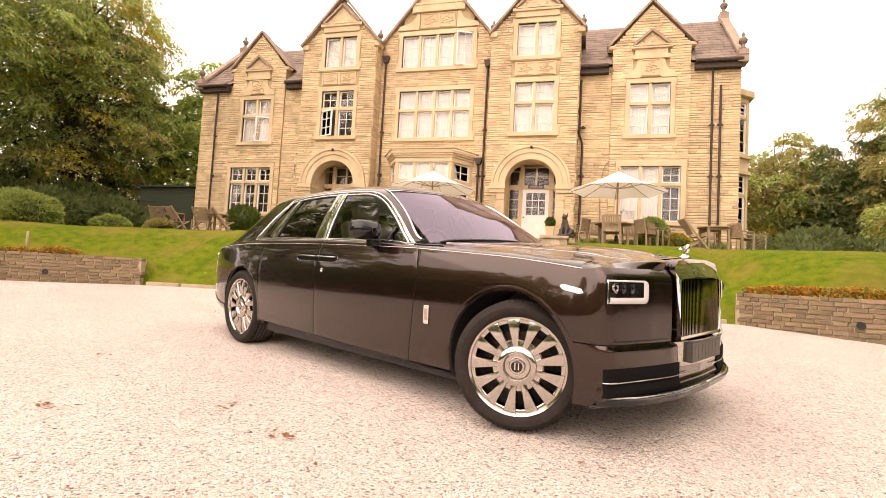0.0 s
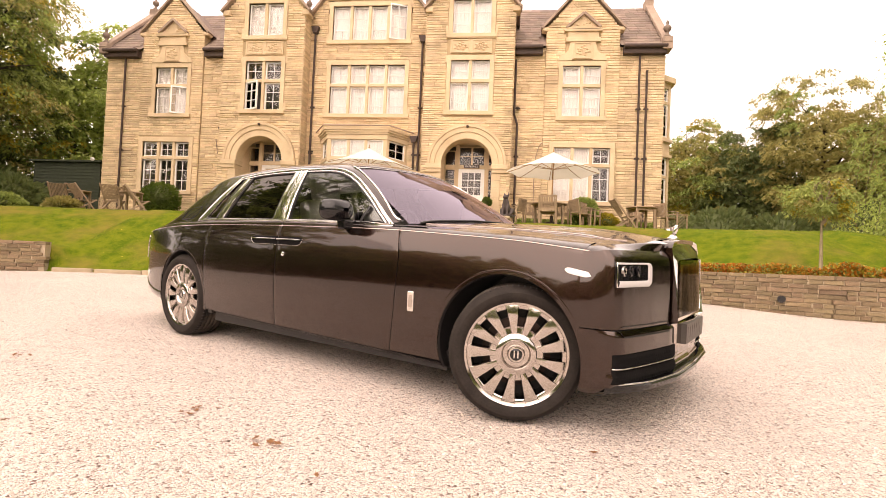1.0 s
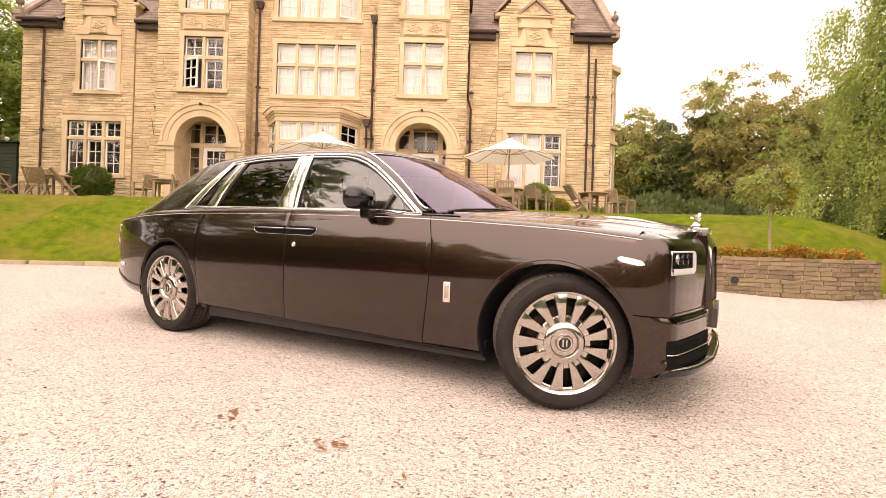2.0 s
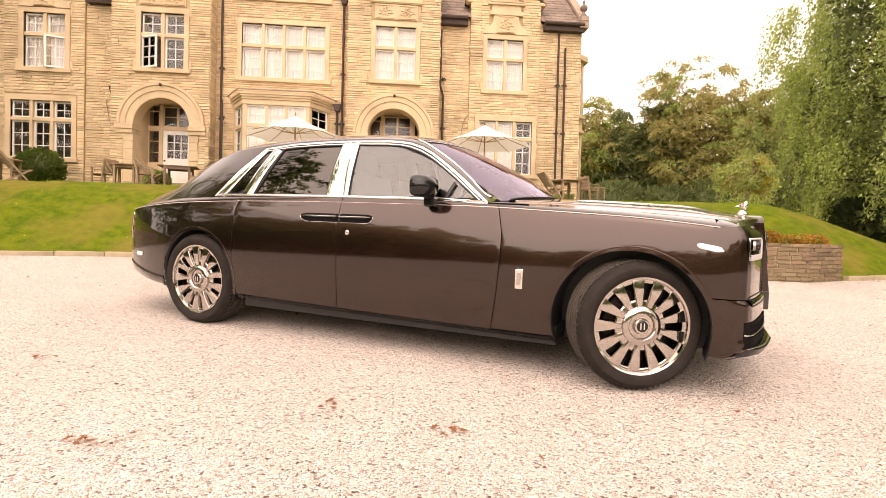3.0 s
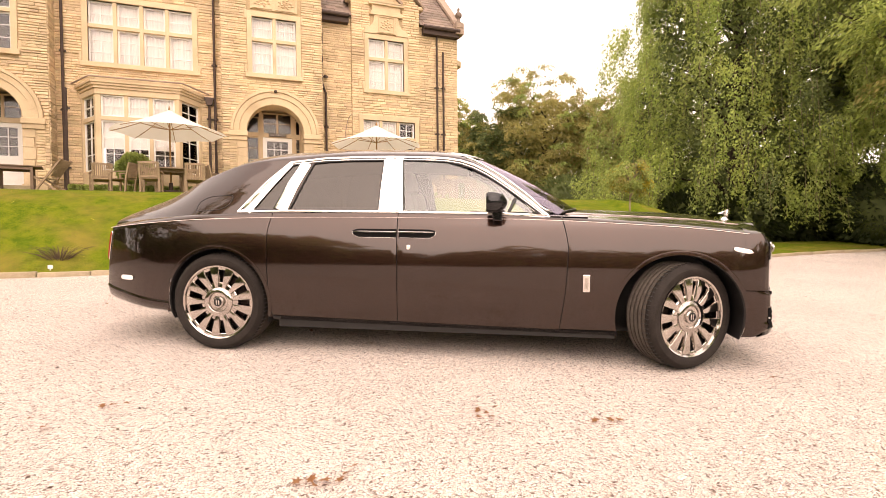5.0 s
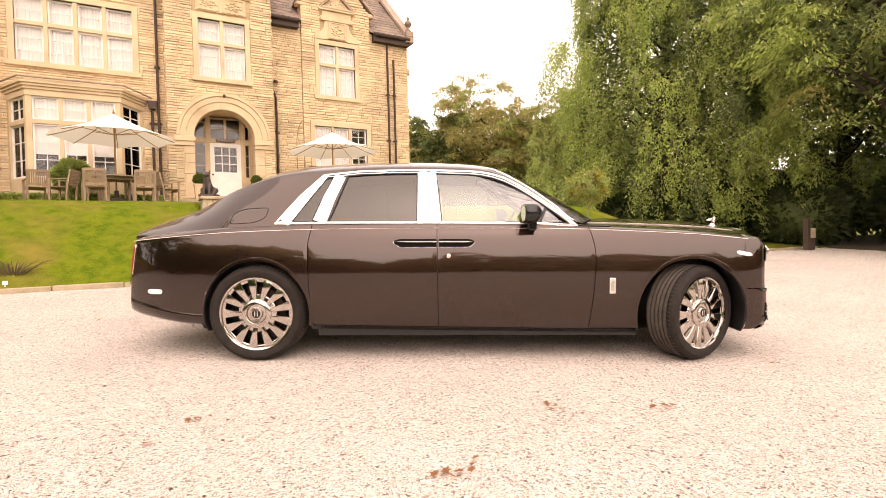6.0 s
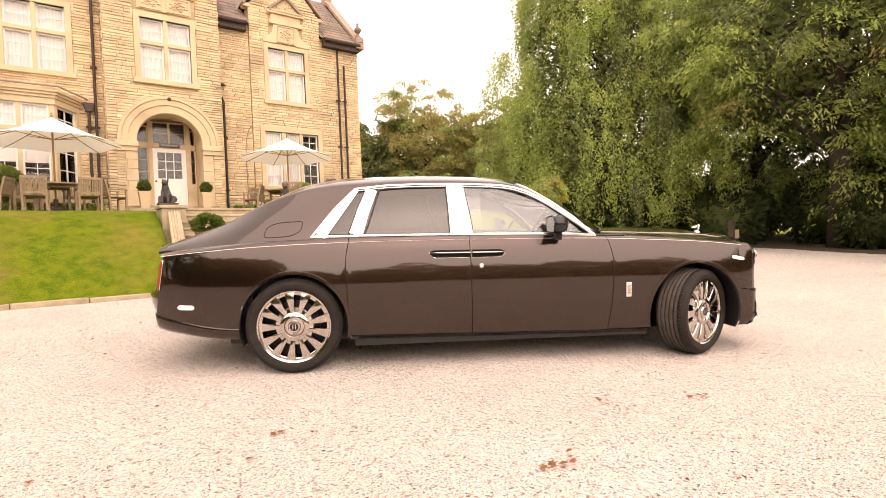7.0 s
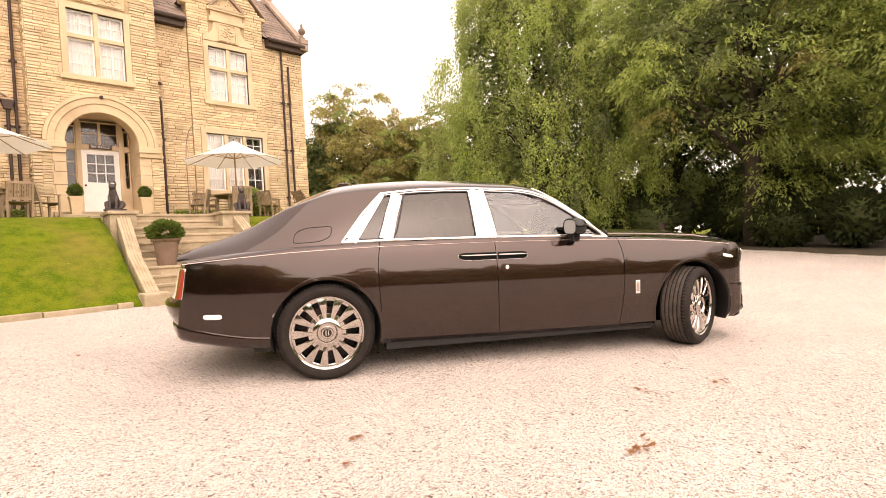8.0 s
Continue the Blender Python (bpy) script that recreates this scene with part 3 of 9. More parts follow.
    # dark sheets close the opening in place of an unlit room
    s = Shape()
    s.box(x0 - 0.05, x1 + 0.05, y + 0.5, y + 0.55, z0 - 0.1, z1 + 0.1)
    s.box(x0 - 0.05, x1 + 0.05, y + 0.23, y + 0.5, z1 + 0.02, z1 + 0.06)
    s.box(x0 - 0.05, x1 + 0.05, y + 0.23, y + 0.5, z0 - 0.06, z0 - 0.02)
    part("room_behind", s, ROOMSHADE, win)
    return win


def carved_panel(x0, x1, z0, z1, y, seed, lights=2):
    """A dressed panel with raised foliage carving."""
    s = Shape()
    s.box(x0, x1, y - 0.03, y + 0.05, z0, z1)
    r = random.Random(seed)
    w = (x1 - x0) / lights
    for i in range(lights):
        a, b = x0 + w * i + 0.05, x0 + w * (i + 1) - 0.05
        for u0, u1, v0, v1 in ((a, b, z0 + 0.03, z0 + 0.06), (a, b, z1 - 0.06, z1 - 0.03), (a, a + 0.03, z0 + 0.06, z1 - 0.06), (b - 0.03, b, z0 + 0.06, z1 - 0.06)):
            s.box(u0, u1, y - 0.06, y - 0.03, v0, v1)
        cx, cz = (a + b) / 2, (z0 + z1) / 2
        hw, hz = (b - a) / 2 - 0.06, (z1 - z0) / 2 - 0.08
        for k in range(14):
            an = k * 2.4
            rr = math.sqrt(k / 14)
            m = Matrix.Translation((cx + hw * rr * math.cos(an) * 0.9, y - 0.035, cz + hz * rr * math.sin(an) * 0.9)) @ Matrix.Diagonal((1.4, 0.8, 0.8, 1)) @ Matrix.Rotation(r.uniform(0, 3), 4, "Y")
            s.lathe([(0.004, -0.045), (0.03, -0.03), (0.042, 0), (0.03, 0.03), (0.004, 0.045)], 6, m)
    hpart("carved_panel", s, ASHLAR, "carved sandstone panel with scrolling leaves")


def coping(p, q, w=0.34, h=0.12, y=0.0):
    s = Shape()
    s.bar(p, q, w, h * 0.62, up=(0, 0, 1))
    hpart("coping", s, COPE, "weathered stone gable coping", bevel=0.015)


def pediment(cx, y, z, half, rise, name="pediment"):
    """A small gable of raking mouldings round a sunk field with a carved boss."""
    s = Shape()
    s.prism([(cx - half, z), (cx + half, z), (cx, z + rise)], "y", y + 0.06, y + 0.14)
    p = hpart(name, s, ASHLAR, "carved stone pediment")
    for sx in (-1, 1):
        q = Shape()
        q.bar((cx + sx * (half + 0.05), y + 0.04, z + 0.02), (cx, y + 0.04, z + rise + 0.05), 0.2, 0.09, up=(0, 0, 1))
        part("raking_moulding", q, COPE, p, bevel=0.012)
    q = Shape()
    q.box(cx - half - 0.06, cx + half + 0.06, y - 0.04, y + 0.12, z - 0.07, z + 0.02)
    part("base_moulding", q, ASHLAR, p, bevel=0.012)
    q = Shape()
    g = random.Random(int(abs(cx) * 31 + z * 7))
    for k in range(11):
        f = g.uniform(-0.62, 0.62)
        t = g.uniform(0.12, 0.86 * (1 - abs(f))) * rise
        rad = g.uniform(0.03, 0.055)
        q.lathe([(rad, 0.0), (rad * 0.8, 0.018), (rad * 0.3, 0.028), (0.004, 0.03)], 8, Matrix.Translation((cx + f * half, y + 0.062, z + t)) @ Matrix.Rotation(radians(90), 4, "X"))
    tagged(part("carving", q, ASHLAR, p, "weathered carved foliage", smooth=40), kind="stuff")


def finial(x, y, z, k=1.0):
    s = Shape()
    prof = [(0.13, 0), (0.13, 0.06), (0.07, 0.1), (0.06, 0.2), (0.13, 0.28), (0.15, 0.36), (0.11, 0.44), (0.05, 0.48), (0.045, 0.54), (0.06, 0.58), (0.02, 0.66)]
    s.lathe([(r * k, h * k) for r, h in prof], 12, Matrix.Translation((x, y, z)))
    hpart("finial", s, SLATE, "dark carved stone urn finial", smooth=40)


def downpipe(x, y, z0, z1, hopper=True, jog=0.0):
    s = Shape()
    if jog:
        zj = z0 + (z1 - z0) * 0.62
        s.tube([(x, y, z0), (x, y, zj), (x - jog, y, zj + 0.35), (x - jog, y, z1)], 0.04, 10)
    else:
        s.tube([(x, y, z0), (x, y, z1)], 0.04, 10)
    for z in (z0 + 0.9, z0 + 2.7, z0 + 4.5):
        if z < z1 - 0.3:
            s.lathe([(0.054, -0.04), (0.054, 0.04)], 10, Matrix.Translation((x, y, z)))
            s.box(x - 0.09, x + 0.09, y + 0.02, y + 0.07, z - 0.025, z + 0.025)
    if hopper:
        s.prism([(x - jog - 0.15, z1 + 0.25), (x - jog + 0.15, z1 + 0.25), (x - jog + 0.08, z1), (x - jog - 0.08, z1)], "y", y - 0.1, y + 0.08)
    hpart("downpipe", s, LEAD, "black cast-iron rainwater pipe", smooth=40)


def ashlar_wall(x0, x1, z0, z1, y, name="stone_band", d=0.05):
    s = Shape()
    s.box(x0, x1, y - d, y + 0.02, z0, z1)
    hpart(name, s, ASHLAR, "pale dressed stone band", bevel=0.01)


def make_wing(side):
    """side 1: the wing at the larger x, -1: its mirror image."""
    X = lambda v: AX + side * (v - AX)
    lo, hi = sorted((X(-0.45), X(4.95)))
    cx = X(2.03)
    gx0, gx1 = cx - 1.32, cx + 1.32
    up = (cx - 0.68, cx + 0.68, 6.4, 8.28)
    gf = (X(2.12) - 1.0, X(2.12) + 1.0, 3.3, 5.26)
    m = [(up[0] - 0.16, up[1] + 0.16, up[2] - 0.15, up[3] + 0.18), (gf[0] - 0.18, gf[1] + 0.18, gf[2] - 0.15, gf[3] + 0.2)]
    for a, b in ((lo, gx0), (gx1, hi)):
        wall_front("wall", a, b, YW, BASE - 0.6, 9.0, [], seed=int(abs(a) * 13) + 3)
    wall_front("wall", gx0, gx1, YW - 0.08, BASE - 0.6, 9.75, [up, gf], gable=(cx, 11.2), seed=int(abs(cx) * 7), margins=m + [(cx - 0.62, cx + 0.62, 8.28, 9.45)])
    window(cx, *up[2:], 1.36, YW - 0.08, 2, 7.55, shoulders=True, opened=((1, 0),) if side < 0 else ())
    window(X(2.12), *gf[2:], 2.0, YW - 0.08, 3, 4.62, rows=(2, 3), dark=(0, 1, 2) if side < 0 else (2,), sur=0.17)
    # carved hood over the upper window with a little pediment
    carved_panel(cx - 0.36, cx + 0.36, 8.5, 9.15, YW - 0.13, 5, 1)
    s = Shape()
    for sx in (-1, 1):
        pts = [(0.36, 8.46), (0.86, 8.46), (0.84, 8.62), (0.66, 8.7), (0.52, 8.85), (0.45, 9.15), (0.36, 9.15)]
        s.prism([(cx + sx * a, b) for a, b in pts], "y", YW - 0.16, YW - 0.05)
    s.box(cx - 0.62, cx + 0.62, YW - 0.2, YW - 0.05, 9.15, 9.3)
    s.box(cx - 0.55, cx + 0.55, YW - 0.17, YW - 0.05, 9.3, 9.52)
    s.box(cx - 0.68, cx + 0.68, YW - 0.24, YW - 0.05, 9.52, 9.62)
    hpart("window_hood", s, ASHLAR, "carved stone hood over the window", bevel=0.012)
    pediment(cx, YW - 0.2, 9.64, 0.56, 0.52)
    for sx in (-1, 1):
        coping((cx + sx * 1.5, YW + 0.02, 9.68), (cx, YW + 0.02, 11.36), 0.4, 0.13)
        s = Shape()
        s.box(cx + sx * 1.36 - 0.13, cx + sx * 1.36 + 0.13, YW - 0.14, YW + 0.2, 9.58, 9.72)
        hpart("kneeler", s, ASHLAR, "stone gable kneeler", bevel=0.05)
        # small roof behind the gable
        s = Shape()
        s.add([(cx, YW + 0.25, 11.25), (cx, 22.2, 11.25), (cx + sx * 1.5, 22.2, 9.7), (cx + sx * 1.5, YW + 0.25, 9.7)], [(0, 1, 2, 3)])
        hpart("dormer_roof", s, SLATE)
    # main roof slope with slates, gutter and end coping
    s = Shape()
    sl = (11.75 - 8.98) / (22.3 - YW + 0.25)
    for a, b, yf in ((lo - 0.05, gx0, YW - 0.25), (gx0, gx1, YW + 0.3), (gx1, hi + 0.05, YW - 0.25)):
        s.add([(a, yf, 8.98 + sl * (yf - YW + 0.25)), (b, yf, 8.98 + sl * (yf - YW + 0.25)), (b, 22.3, 11.75), (a, 22.3, 11.75)], [(0, 1, 2, 3)])
    s.add([(lo - 0.05, 22.3, 11.75), (hi + 0.05, 22.3, 11.75), (hi + 0.05, 25.2, 9), (lo - 0.05, 25.2, 9)], [(0, 1, 2, 3)])
    hpart("roof", s, SLATE, "stone slate roof")
    s = Shape()
    r = random.Random(11 + side)
    n = 15
    sl = (11.75 - 8.98) / (22.3 - YW + 0.25)
    for k in range(n):
        y0 = YW - 0.27 + (22.55 - YW) * k / n
        x = lo - r.uniform(0, 0.3)
        while x < hi:
            w = r.uniform(0.25, 0.5)
            a, b, y1 = x + 0.006, min(x + w - 0.006, hi + 0.06), y0 + 0.3
            if not (gx0 - 0.1 < (a + b) / 2 < gx1 + 0.1 and y0 < YW + 1.2) and b - a > 0.05:
                if y0 < YW + 0.1 and b > gx0 - 0.1 and a < gx1 + 0.1:
                    pass
                else:
                    za, zb, t = 8.98 + sl * (y0 - YW + 0.25), 8.98 + sl * (y1 - YW + 0.25), r.uniform(0.025, 0.04)
                    s.add([(a, y0, za + 0.01), (b, y0, za + 0.01), (a, y0, za + t + 0.02), (b, y0, za + t + 0.02), (a, y1, zb + 0.012), (b, y1, zb + 0.012)], [(0, 1, 3, 2), (2, 3, 5, 4), (1, 5, 3), (0, 2, 4)])
            x += w
    tagged(hpart("slate_covering", s, SLATE, "brown stone slates in courses", fix=False), kind="stuff")
    for a, b in ((lo, gx0 - 0.12), (gx1 + 0.12, hi)):
        s = Shape()
        s.tube([(a, YW - 0.33, 8.92), (b, YW - 0.33, 8.92)], 0.075, 8)
        s.box(a, b, YW - 0.27, YW - 0.02, 8.68, 8.96)
        hpart("gutter", s, LEAD, "dark iron gutter and eaves board")
    ex = hi if side > 0 else lo
    s = Shape()
    s.bar((ex, YW - 0.35, 9.02), (ex, 22.3, 11.98), 0.3, 0.12, up=(0, 0, 1))
    hpart("verge_coping", s, COPE, "pale stone verge coping", bevel=0.02)
    s = Shape()
    s.box(ex - 0.17, ex + 0.17, YW - 0.36, YW + 0.2, 8.8, 9.25)
    hpart("kneeler", s, COPE, "stone gable kneeler", bevel=0.03)
    finial(ex, YW - 0.2, 9.25, 0.95)
    s = Shape()
    s.box(ex - 0.17, ex + 0.17, 21.95, 22.35, 11.5, 12.0)
    hpart("apex_stone", s, COPE, "stone block at the roof apex", bevel=0.03)
    finial(ex, 22.15, 12.0, 0.95)
    # end wall with its gable
    s = Shape()
    a, b = (ex - 0.4, ex - 0.001) if side > 0 else (ex + 0.001, ex + 0.4)
    s.prism([(YW + 0.46, BASE - 0.6), (25, BASE - 0.6), (25, 9.0), (22.3, 11.7), (YW + 0.46, 9.3)], "x", a, b)
    hpart("end_wall", s, MORTAR)
    s = Shape()
    lay_stones(s, lambda q, d, z: (ex + side * d, q, z), BASE - 0.6, 9.0, lambda z: [(YW, 25)], random.Random(31))
    tagged(hpart("end_masonry", s, STONE, "coursed buff sandstone rubble", fix=False), kind="stuff")
    # dark sheets inside the wing, painted as indoor shade
    s = Shape()
    s.box(lo + 0.42, hi - 0.42, YW + 1.4, YW + 1.5, BASE, 9)
    s.box(lo + 0.42, hi - 0.42, YW + 0.46, 25, 8.9, 8.97)
    hpart("inner_wall", s, ROOMSHADE)
    for px, top in ((4.06, 8.7), (4.32, 8.1)) if side > 0 else ((4.1, 8.7),):
        downpipe(X(px), YW - 0.1, BASE, top, hopper=False)


def make_tower(side):
    X = lambda v: AX + side * (v - AX)
    lo, hi = sorted((X(-3.7), X(-0.45)))
    cx = (lo + hi) / 2 + 0.05
    sill2, head2 = 6.42, 8.3
    w2 = (cx - 0.71, cx + 0.71, sill2, head2)
    w3 = (cx - 0.7, cx + 0.7, 9.28, 10.56)
    arch = (cx - 0.93, cx + 0.93, BASE - 0.6, 4.48 + 0.93, 1.44)
    m = [(w2[0] - 0.17, w2[1] + 0.17, w2[2] - 0.2, 10.75)]
    wall_front("wall", lo, hi, YT, BASE - 0.6, 10.3, [w2, w3, arch], gable=(cx, 12.1), seed=40 + side, margins=m, thick=0.5)
    window(cx, *w2[2:], 1.42, YT, 2, 7.55, shoulders=True, dark=(0, 1) if side < 0 else (), opened=((0, 0),) if side < 0 else ())
    window(cx, *w3[2:], 1.40, YT, 2, None, rows=(2, 3), shoulders=True)
    carved_panel(cx - 0.76, cx + 0.76, 8.55, 9.08, YT - 0.01, 9)
    ashlar_wall(cx - 0.9, cx + 0.9, 9.1, 9.15, YT, d=0.07)
    # pediment over the top window
    s = Shape()
    s.box(cx - 0.8, cx + 0.8, YT - 0.1, YT + 0.02, 10.76, 10.98)
    s.box(cx - 0.92, cx + 0.92, YT - 0.16, YT + 0.02, 10.98, 11.1)
    hpart("gable_frieze", s, ASHLAR, "dressed stone frieze over the window", bevel=0.015)
    pediment(cx, YT - 0.12, 11.12, 0.76, 0.72)
    for sx in (-1, 1):
        coping((cx + sx * 1.78, YT + 0.05, 10.2), (cx, YT + 0.05, 12.28), 0.5, 0.14)
        s = Shape()
        s.box(cx + sx * 1.6 - 0.14, cx + sx * 1.6 + 0.14, YT - 0.1, YT + 0.35, 10.08, 10.28)
        hpart("kneeler", s, ASHLAR, "stone gable kneeler", bevel=0.03)
        finial(cx + sx * 1.66, YT + 0.1, 10.28, 0.8)
        s = Shape()
        s.add([(cx, YT + 0.3, 12.15), (cx, 23, 12.15), (cx + sx * 1.75, 23, 10.2), (cx + sx * 1.75, YT + 0.3, 10.2)], [(0, 1, 2, 3)])
        hpart("tower_roof", s, SLATE, "stone slate roof")
    finial(cx, YT + 0.05, 12.3, 0.8)
    wall_side(lo, YT, YW + 3.0, BASE - 0.6, 10.3, -1, 61)
    wall_side(hi, YT, YW + 3.0, BASE - 0.6, 10.3, 1, 62)
    # arched porch: moulded ring, imposts and dressed jambs
    n = 15
    for k in range(n):
        a0, a1 = math.pi * k / n + 0.0008, math.pi * (k + 1) / n - 0.0008
        s = Shape()
        rows = []
        for a in (a0, (a0 + a1) / 2, a1):
            rows.append([(cx + r * math.cos(a), yy, 4.48 + r * math.sin(a)) for r, yy in ((0.92, YT + 0.5), (0.92, YT - 0.03), (0.94, YT - 0.05), (1.16, YT - 0.05), (1.17, YT - 0.09), (1.33, YT - 0.09), (1.35, YT - 0.13), (1.44, YT - 0.13), (1.44, YT + 0.05))])
        s.grid(rows)
        nn = len(rows[0])
        s.f += [tuple(range(nn)), tuple(reversed(range(2 * nn, 3 * nn)))]
        hpart("voussoir", s, ASHLAR, "moulded arch stone")
    s = Shape()
    s.lathe([(0.05, 0), (0.05, 0.05), (0.035, 0.08)], 10, Matrix.Translation((cx, YT - 0.12, 5.83)) @ Matrix.Rotation(radians(90), 4, "X"))
    hpart("iron_boss", s, LEAD, "small dark iron boss at the crown of the arch", smooth=40)
    for sx in (-1, 1):
        s = Shape()
        a, b = sorted((cx + sx * 0.9, cx + sx * 1.5))
        s.box(a, b, YT - 0.14, YT + 0.5, 4.3, 4.47)
        s.box(a + 0.02, b - 0.02, YT - 0.10, YT + 0.5, 4.16, 4.3)
        s.box(*sorted((cx + sx * 1.2, cx + sx * 1.46)), YT - 0.012, YT + 0.5, BASE - 0.3, 4.16)
        s.box(*sorted((cx + sx * 0.9, cx + sx * 1.52)), YT - 0.12, YT + 0.5, BASE - 0.3, BASE + 0.35)
        hpart("porch_jamb", s, ASHLAR, "dressed stone porch jamb with impost", bevel=0.015)
        z, k = BASE - 0.3, 0
        for h in (0.65, 0.42, 0.3, 0.36, 0.28, 0.25):       # dressed quoins up the opening, long and short
            s = Shape()
            s.box(*sorted((cx + sx * 0.92, cx + sx * (1.24 if k % 2 else 1.2))), YT - 0.05, YT + 0.5, z + 0.004, z + h - 0.004)
            hpart("quoin", s, ASHLAR, "dressed stone quoin of the porch", bevel=0.01)
            z, k = z + h, k + 1
        s = Shape()
        a, b = sorted((cx + sx * 1.245, cx + sx * 1.47))
        lay_stones(s, lambda q, d, z: (q, YT - 0.012 - d, z), BASE + 0.35, 4.16, lambda z: [(a, b)], random.Random(90 + sx))
        tagged(hpart("pier_masonry", s, STONE, "coursed buff sandstone rubble", fix=False), kind="stuff")
    make_porch_door(cx, side)


def make_porch_door(cx, side):
    """White panelled door with side lights and a fanlight, set back in the porch."""
    y = YT + 1.08
    fl = 2.56
    s = Shape()
    s.box(cx - 1.5, cx + 1.5, YT + 0.5, y + 0.4, fl - 0.4, fl)
    s.box(cx - 1.3, cx + 1.3, YT - 0.35, YT + 0.5, fl - 0.6, fl - 0.08)
    hpart("porch_floor", s, STEPSTONE, "worn stone porch step")
    s = Shape()
    for a, b in ((cx - 1.5, cx - 0.93), (cx + 0.93, cx + 1.5)):
        s.box(a, b, YT + 0.5, y + 0.4, fl, 5.7)
    s.box(cx - 0.93, cx + 0.93, YT + 0.5, y + 0.4, 5.44, 5.7)
    hpart("porch_wall", s, ASHLAR)
    dx = cx + (0.12 if side > 0 else 0.1)
    # stone frame of the doorway
    s = Shape()
    s.box(dx - 0.62, dx - 0.5, y - 0.06, y + 0.1, fl, 5.42)
    s.box(dx + 0.5, dx + 0.62, y - 0.06, y + 0.1, fl, 5.42)
    s.box(cx - 0.92, dx - 0.62, y - 0.06, y + 0.1, 4.5, 4.62)
    s.box(dx + 0.62, cx + 0.92, y - 0.06, y + 0.1, 4.5, 4.62)
    s.box(dx - 0.5, dx + 0.5, y - 0.06, y + 0.1, 4.5, 4.62)
    s.box(cx - 0.92, dx - 0.62, y - 0.06, y + 0.1, fl, 3.3)
    s.box(dx + 0.62, cx + 0.92, y - 0.06, y + 0.1, fl, 3.3)
    hpart("door_surround", s, ASHLAR, "dressed stone door surround")
    s = Shape()
    o, h = [(dx - 0.5, fl), (dx + 0.5, fl), (dx + 0.5, 4.5), (dx - 0.5, 4.5)], [(dx - 0.36, 3.5), (dx + 0.36, 3.5), (dx + 0.36, 4.36), (dx - 0.36, 4.36)]
    s.add([(px, yy, pz) for yy in (y - 0.02, y + 0.04) for px, pz in o + h], [(i, (i + 1) % 4, 4 + (i + 1) % 4, 4 + i) for i in range(4)] + [(8 + i, 12 + i, 12 + (i + 1) % 4, 8 + (i + 1) % 4) for i in range(4)] + [(i, 8 + i, 8 + (i + 1) % 4, (i + 1) % 4) for i in range(4)] + [(4 + i, 4 + (i + 1) % 4, 12 + (i + 1) % 4, 12 + i) for i in range(4)])
    door = hpart("door", s, WHITE, "white-painted panelled door with small panes", bevel=0.004)
    for k in (1, 2):
        s = Shape()
        s.box(dx - 0.36 + 0.24 * k - 0.012, dx - 0.36 + 0.24 * k + 0.012, y - 0.01, y + 0.02, 3.5, 4.36)
        part("glazing_bar", s, WHITE, door)
        s = Shape()
        s.box(dx - 0.36, dx + 0.36, y - 0.012, y + 0.022, 3.5 + 0.287 * k - 0.012, 3.5 + 0.287 * k + 0.012)
        part("glazing_bar", s, WHITE, door)
    for k in (-1, 1):
        s = Shape()
        s.box(dx + k * 0.2 - 0.14, dx + k * 0.2 + 0.14, y - 0.032, y - 0.02, fl + 0.15, 3.25)
        part("door_panel", s, WHITE, door, bevel=0.006)
    s = Shape()
    s.box(dx - 0.36, dx + 0.36, y + 0.006, y + 0.012, 3.5, 4.36)
    part("pane", s, PANE, door)
    s = Shape()
    s.lathe([(0.012, -0.01), (0.03, 0.02), (0.03, 0.05), (0.012, 0.06)], 10, Matrix.Translation((dx - 0.43, y - 0.02, 3.4)) @ Matrix.Rotation(radians(90), 4, "X"))
    part("door_knob", s, LEAD, door, smooth=1)
    for a, b, z0, z1, n in ((cx - 0.92, dx - 0.62, 3.3, 4.5, 3), (dx + 0.62, cx + 0.92, 3.3, 4.5, 3), (cx - 0.92, dx - 0.62, 4.62, 5.2, 1), (dx - 0.5, dx, 4.62, 5.36, 2), (dx, dx + 0.5, 4.62, 5.36, 2), (dx + 0.62, cx + 0.92, 4.62, 5.15, 1)):
        if b - a < 0.12:
            continue
        s = Shape()
        t = 0.035
        s.box(a, a + t, y - 0.02, y + 0.03, z0, z1)
        s.box(b - t, b, y - 0.02, y + 0.03, z0, z1)
        s.box(a + t, b - t, y - 0.02, y + 0.03, z0, z0 + t)
        s.box(a + t, b - t, y - 0.02, y + 0.03, z1 - t, z1)
        for q in range(1, n):
            s.box(a + t, b - t, y - 0.01, y + 0.02, z0 + (z1 - z0) * q / n - 0.01, z0 + (z1 - z0) * q / n + 0.01)
        w = hpart("side_light", s, ASHLAR, "narrow porch window")
        s = Shape()
        s.box(a + 0.02, b - 0.02, y + 0.004, y + 0.01, z0 + 0.02, z1 - 0.02)
        part("pane", s, PANE, w)
    # dark sheet painted as the unlit hall
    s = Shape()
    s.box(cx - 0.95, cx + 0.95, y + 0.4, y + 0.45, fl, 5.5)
    hpart("hall_behind", s, ROOMSHADE)


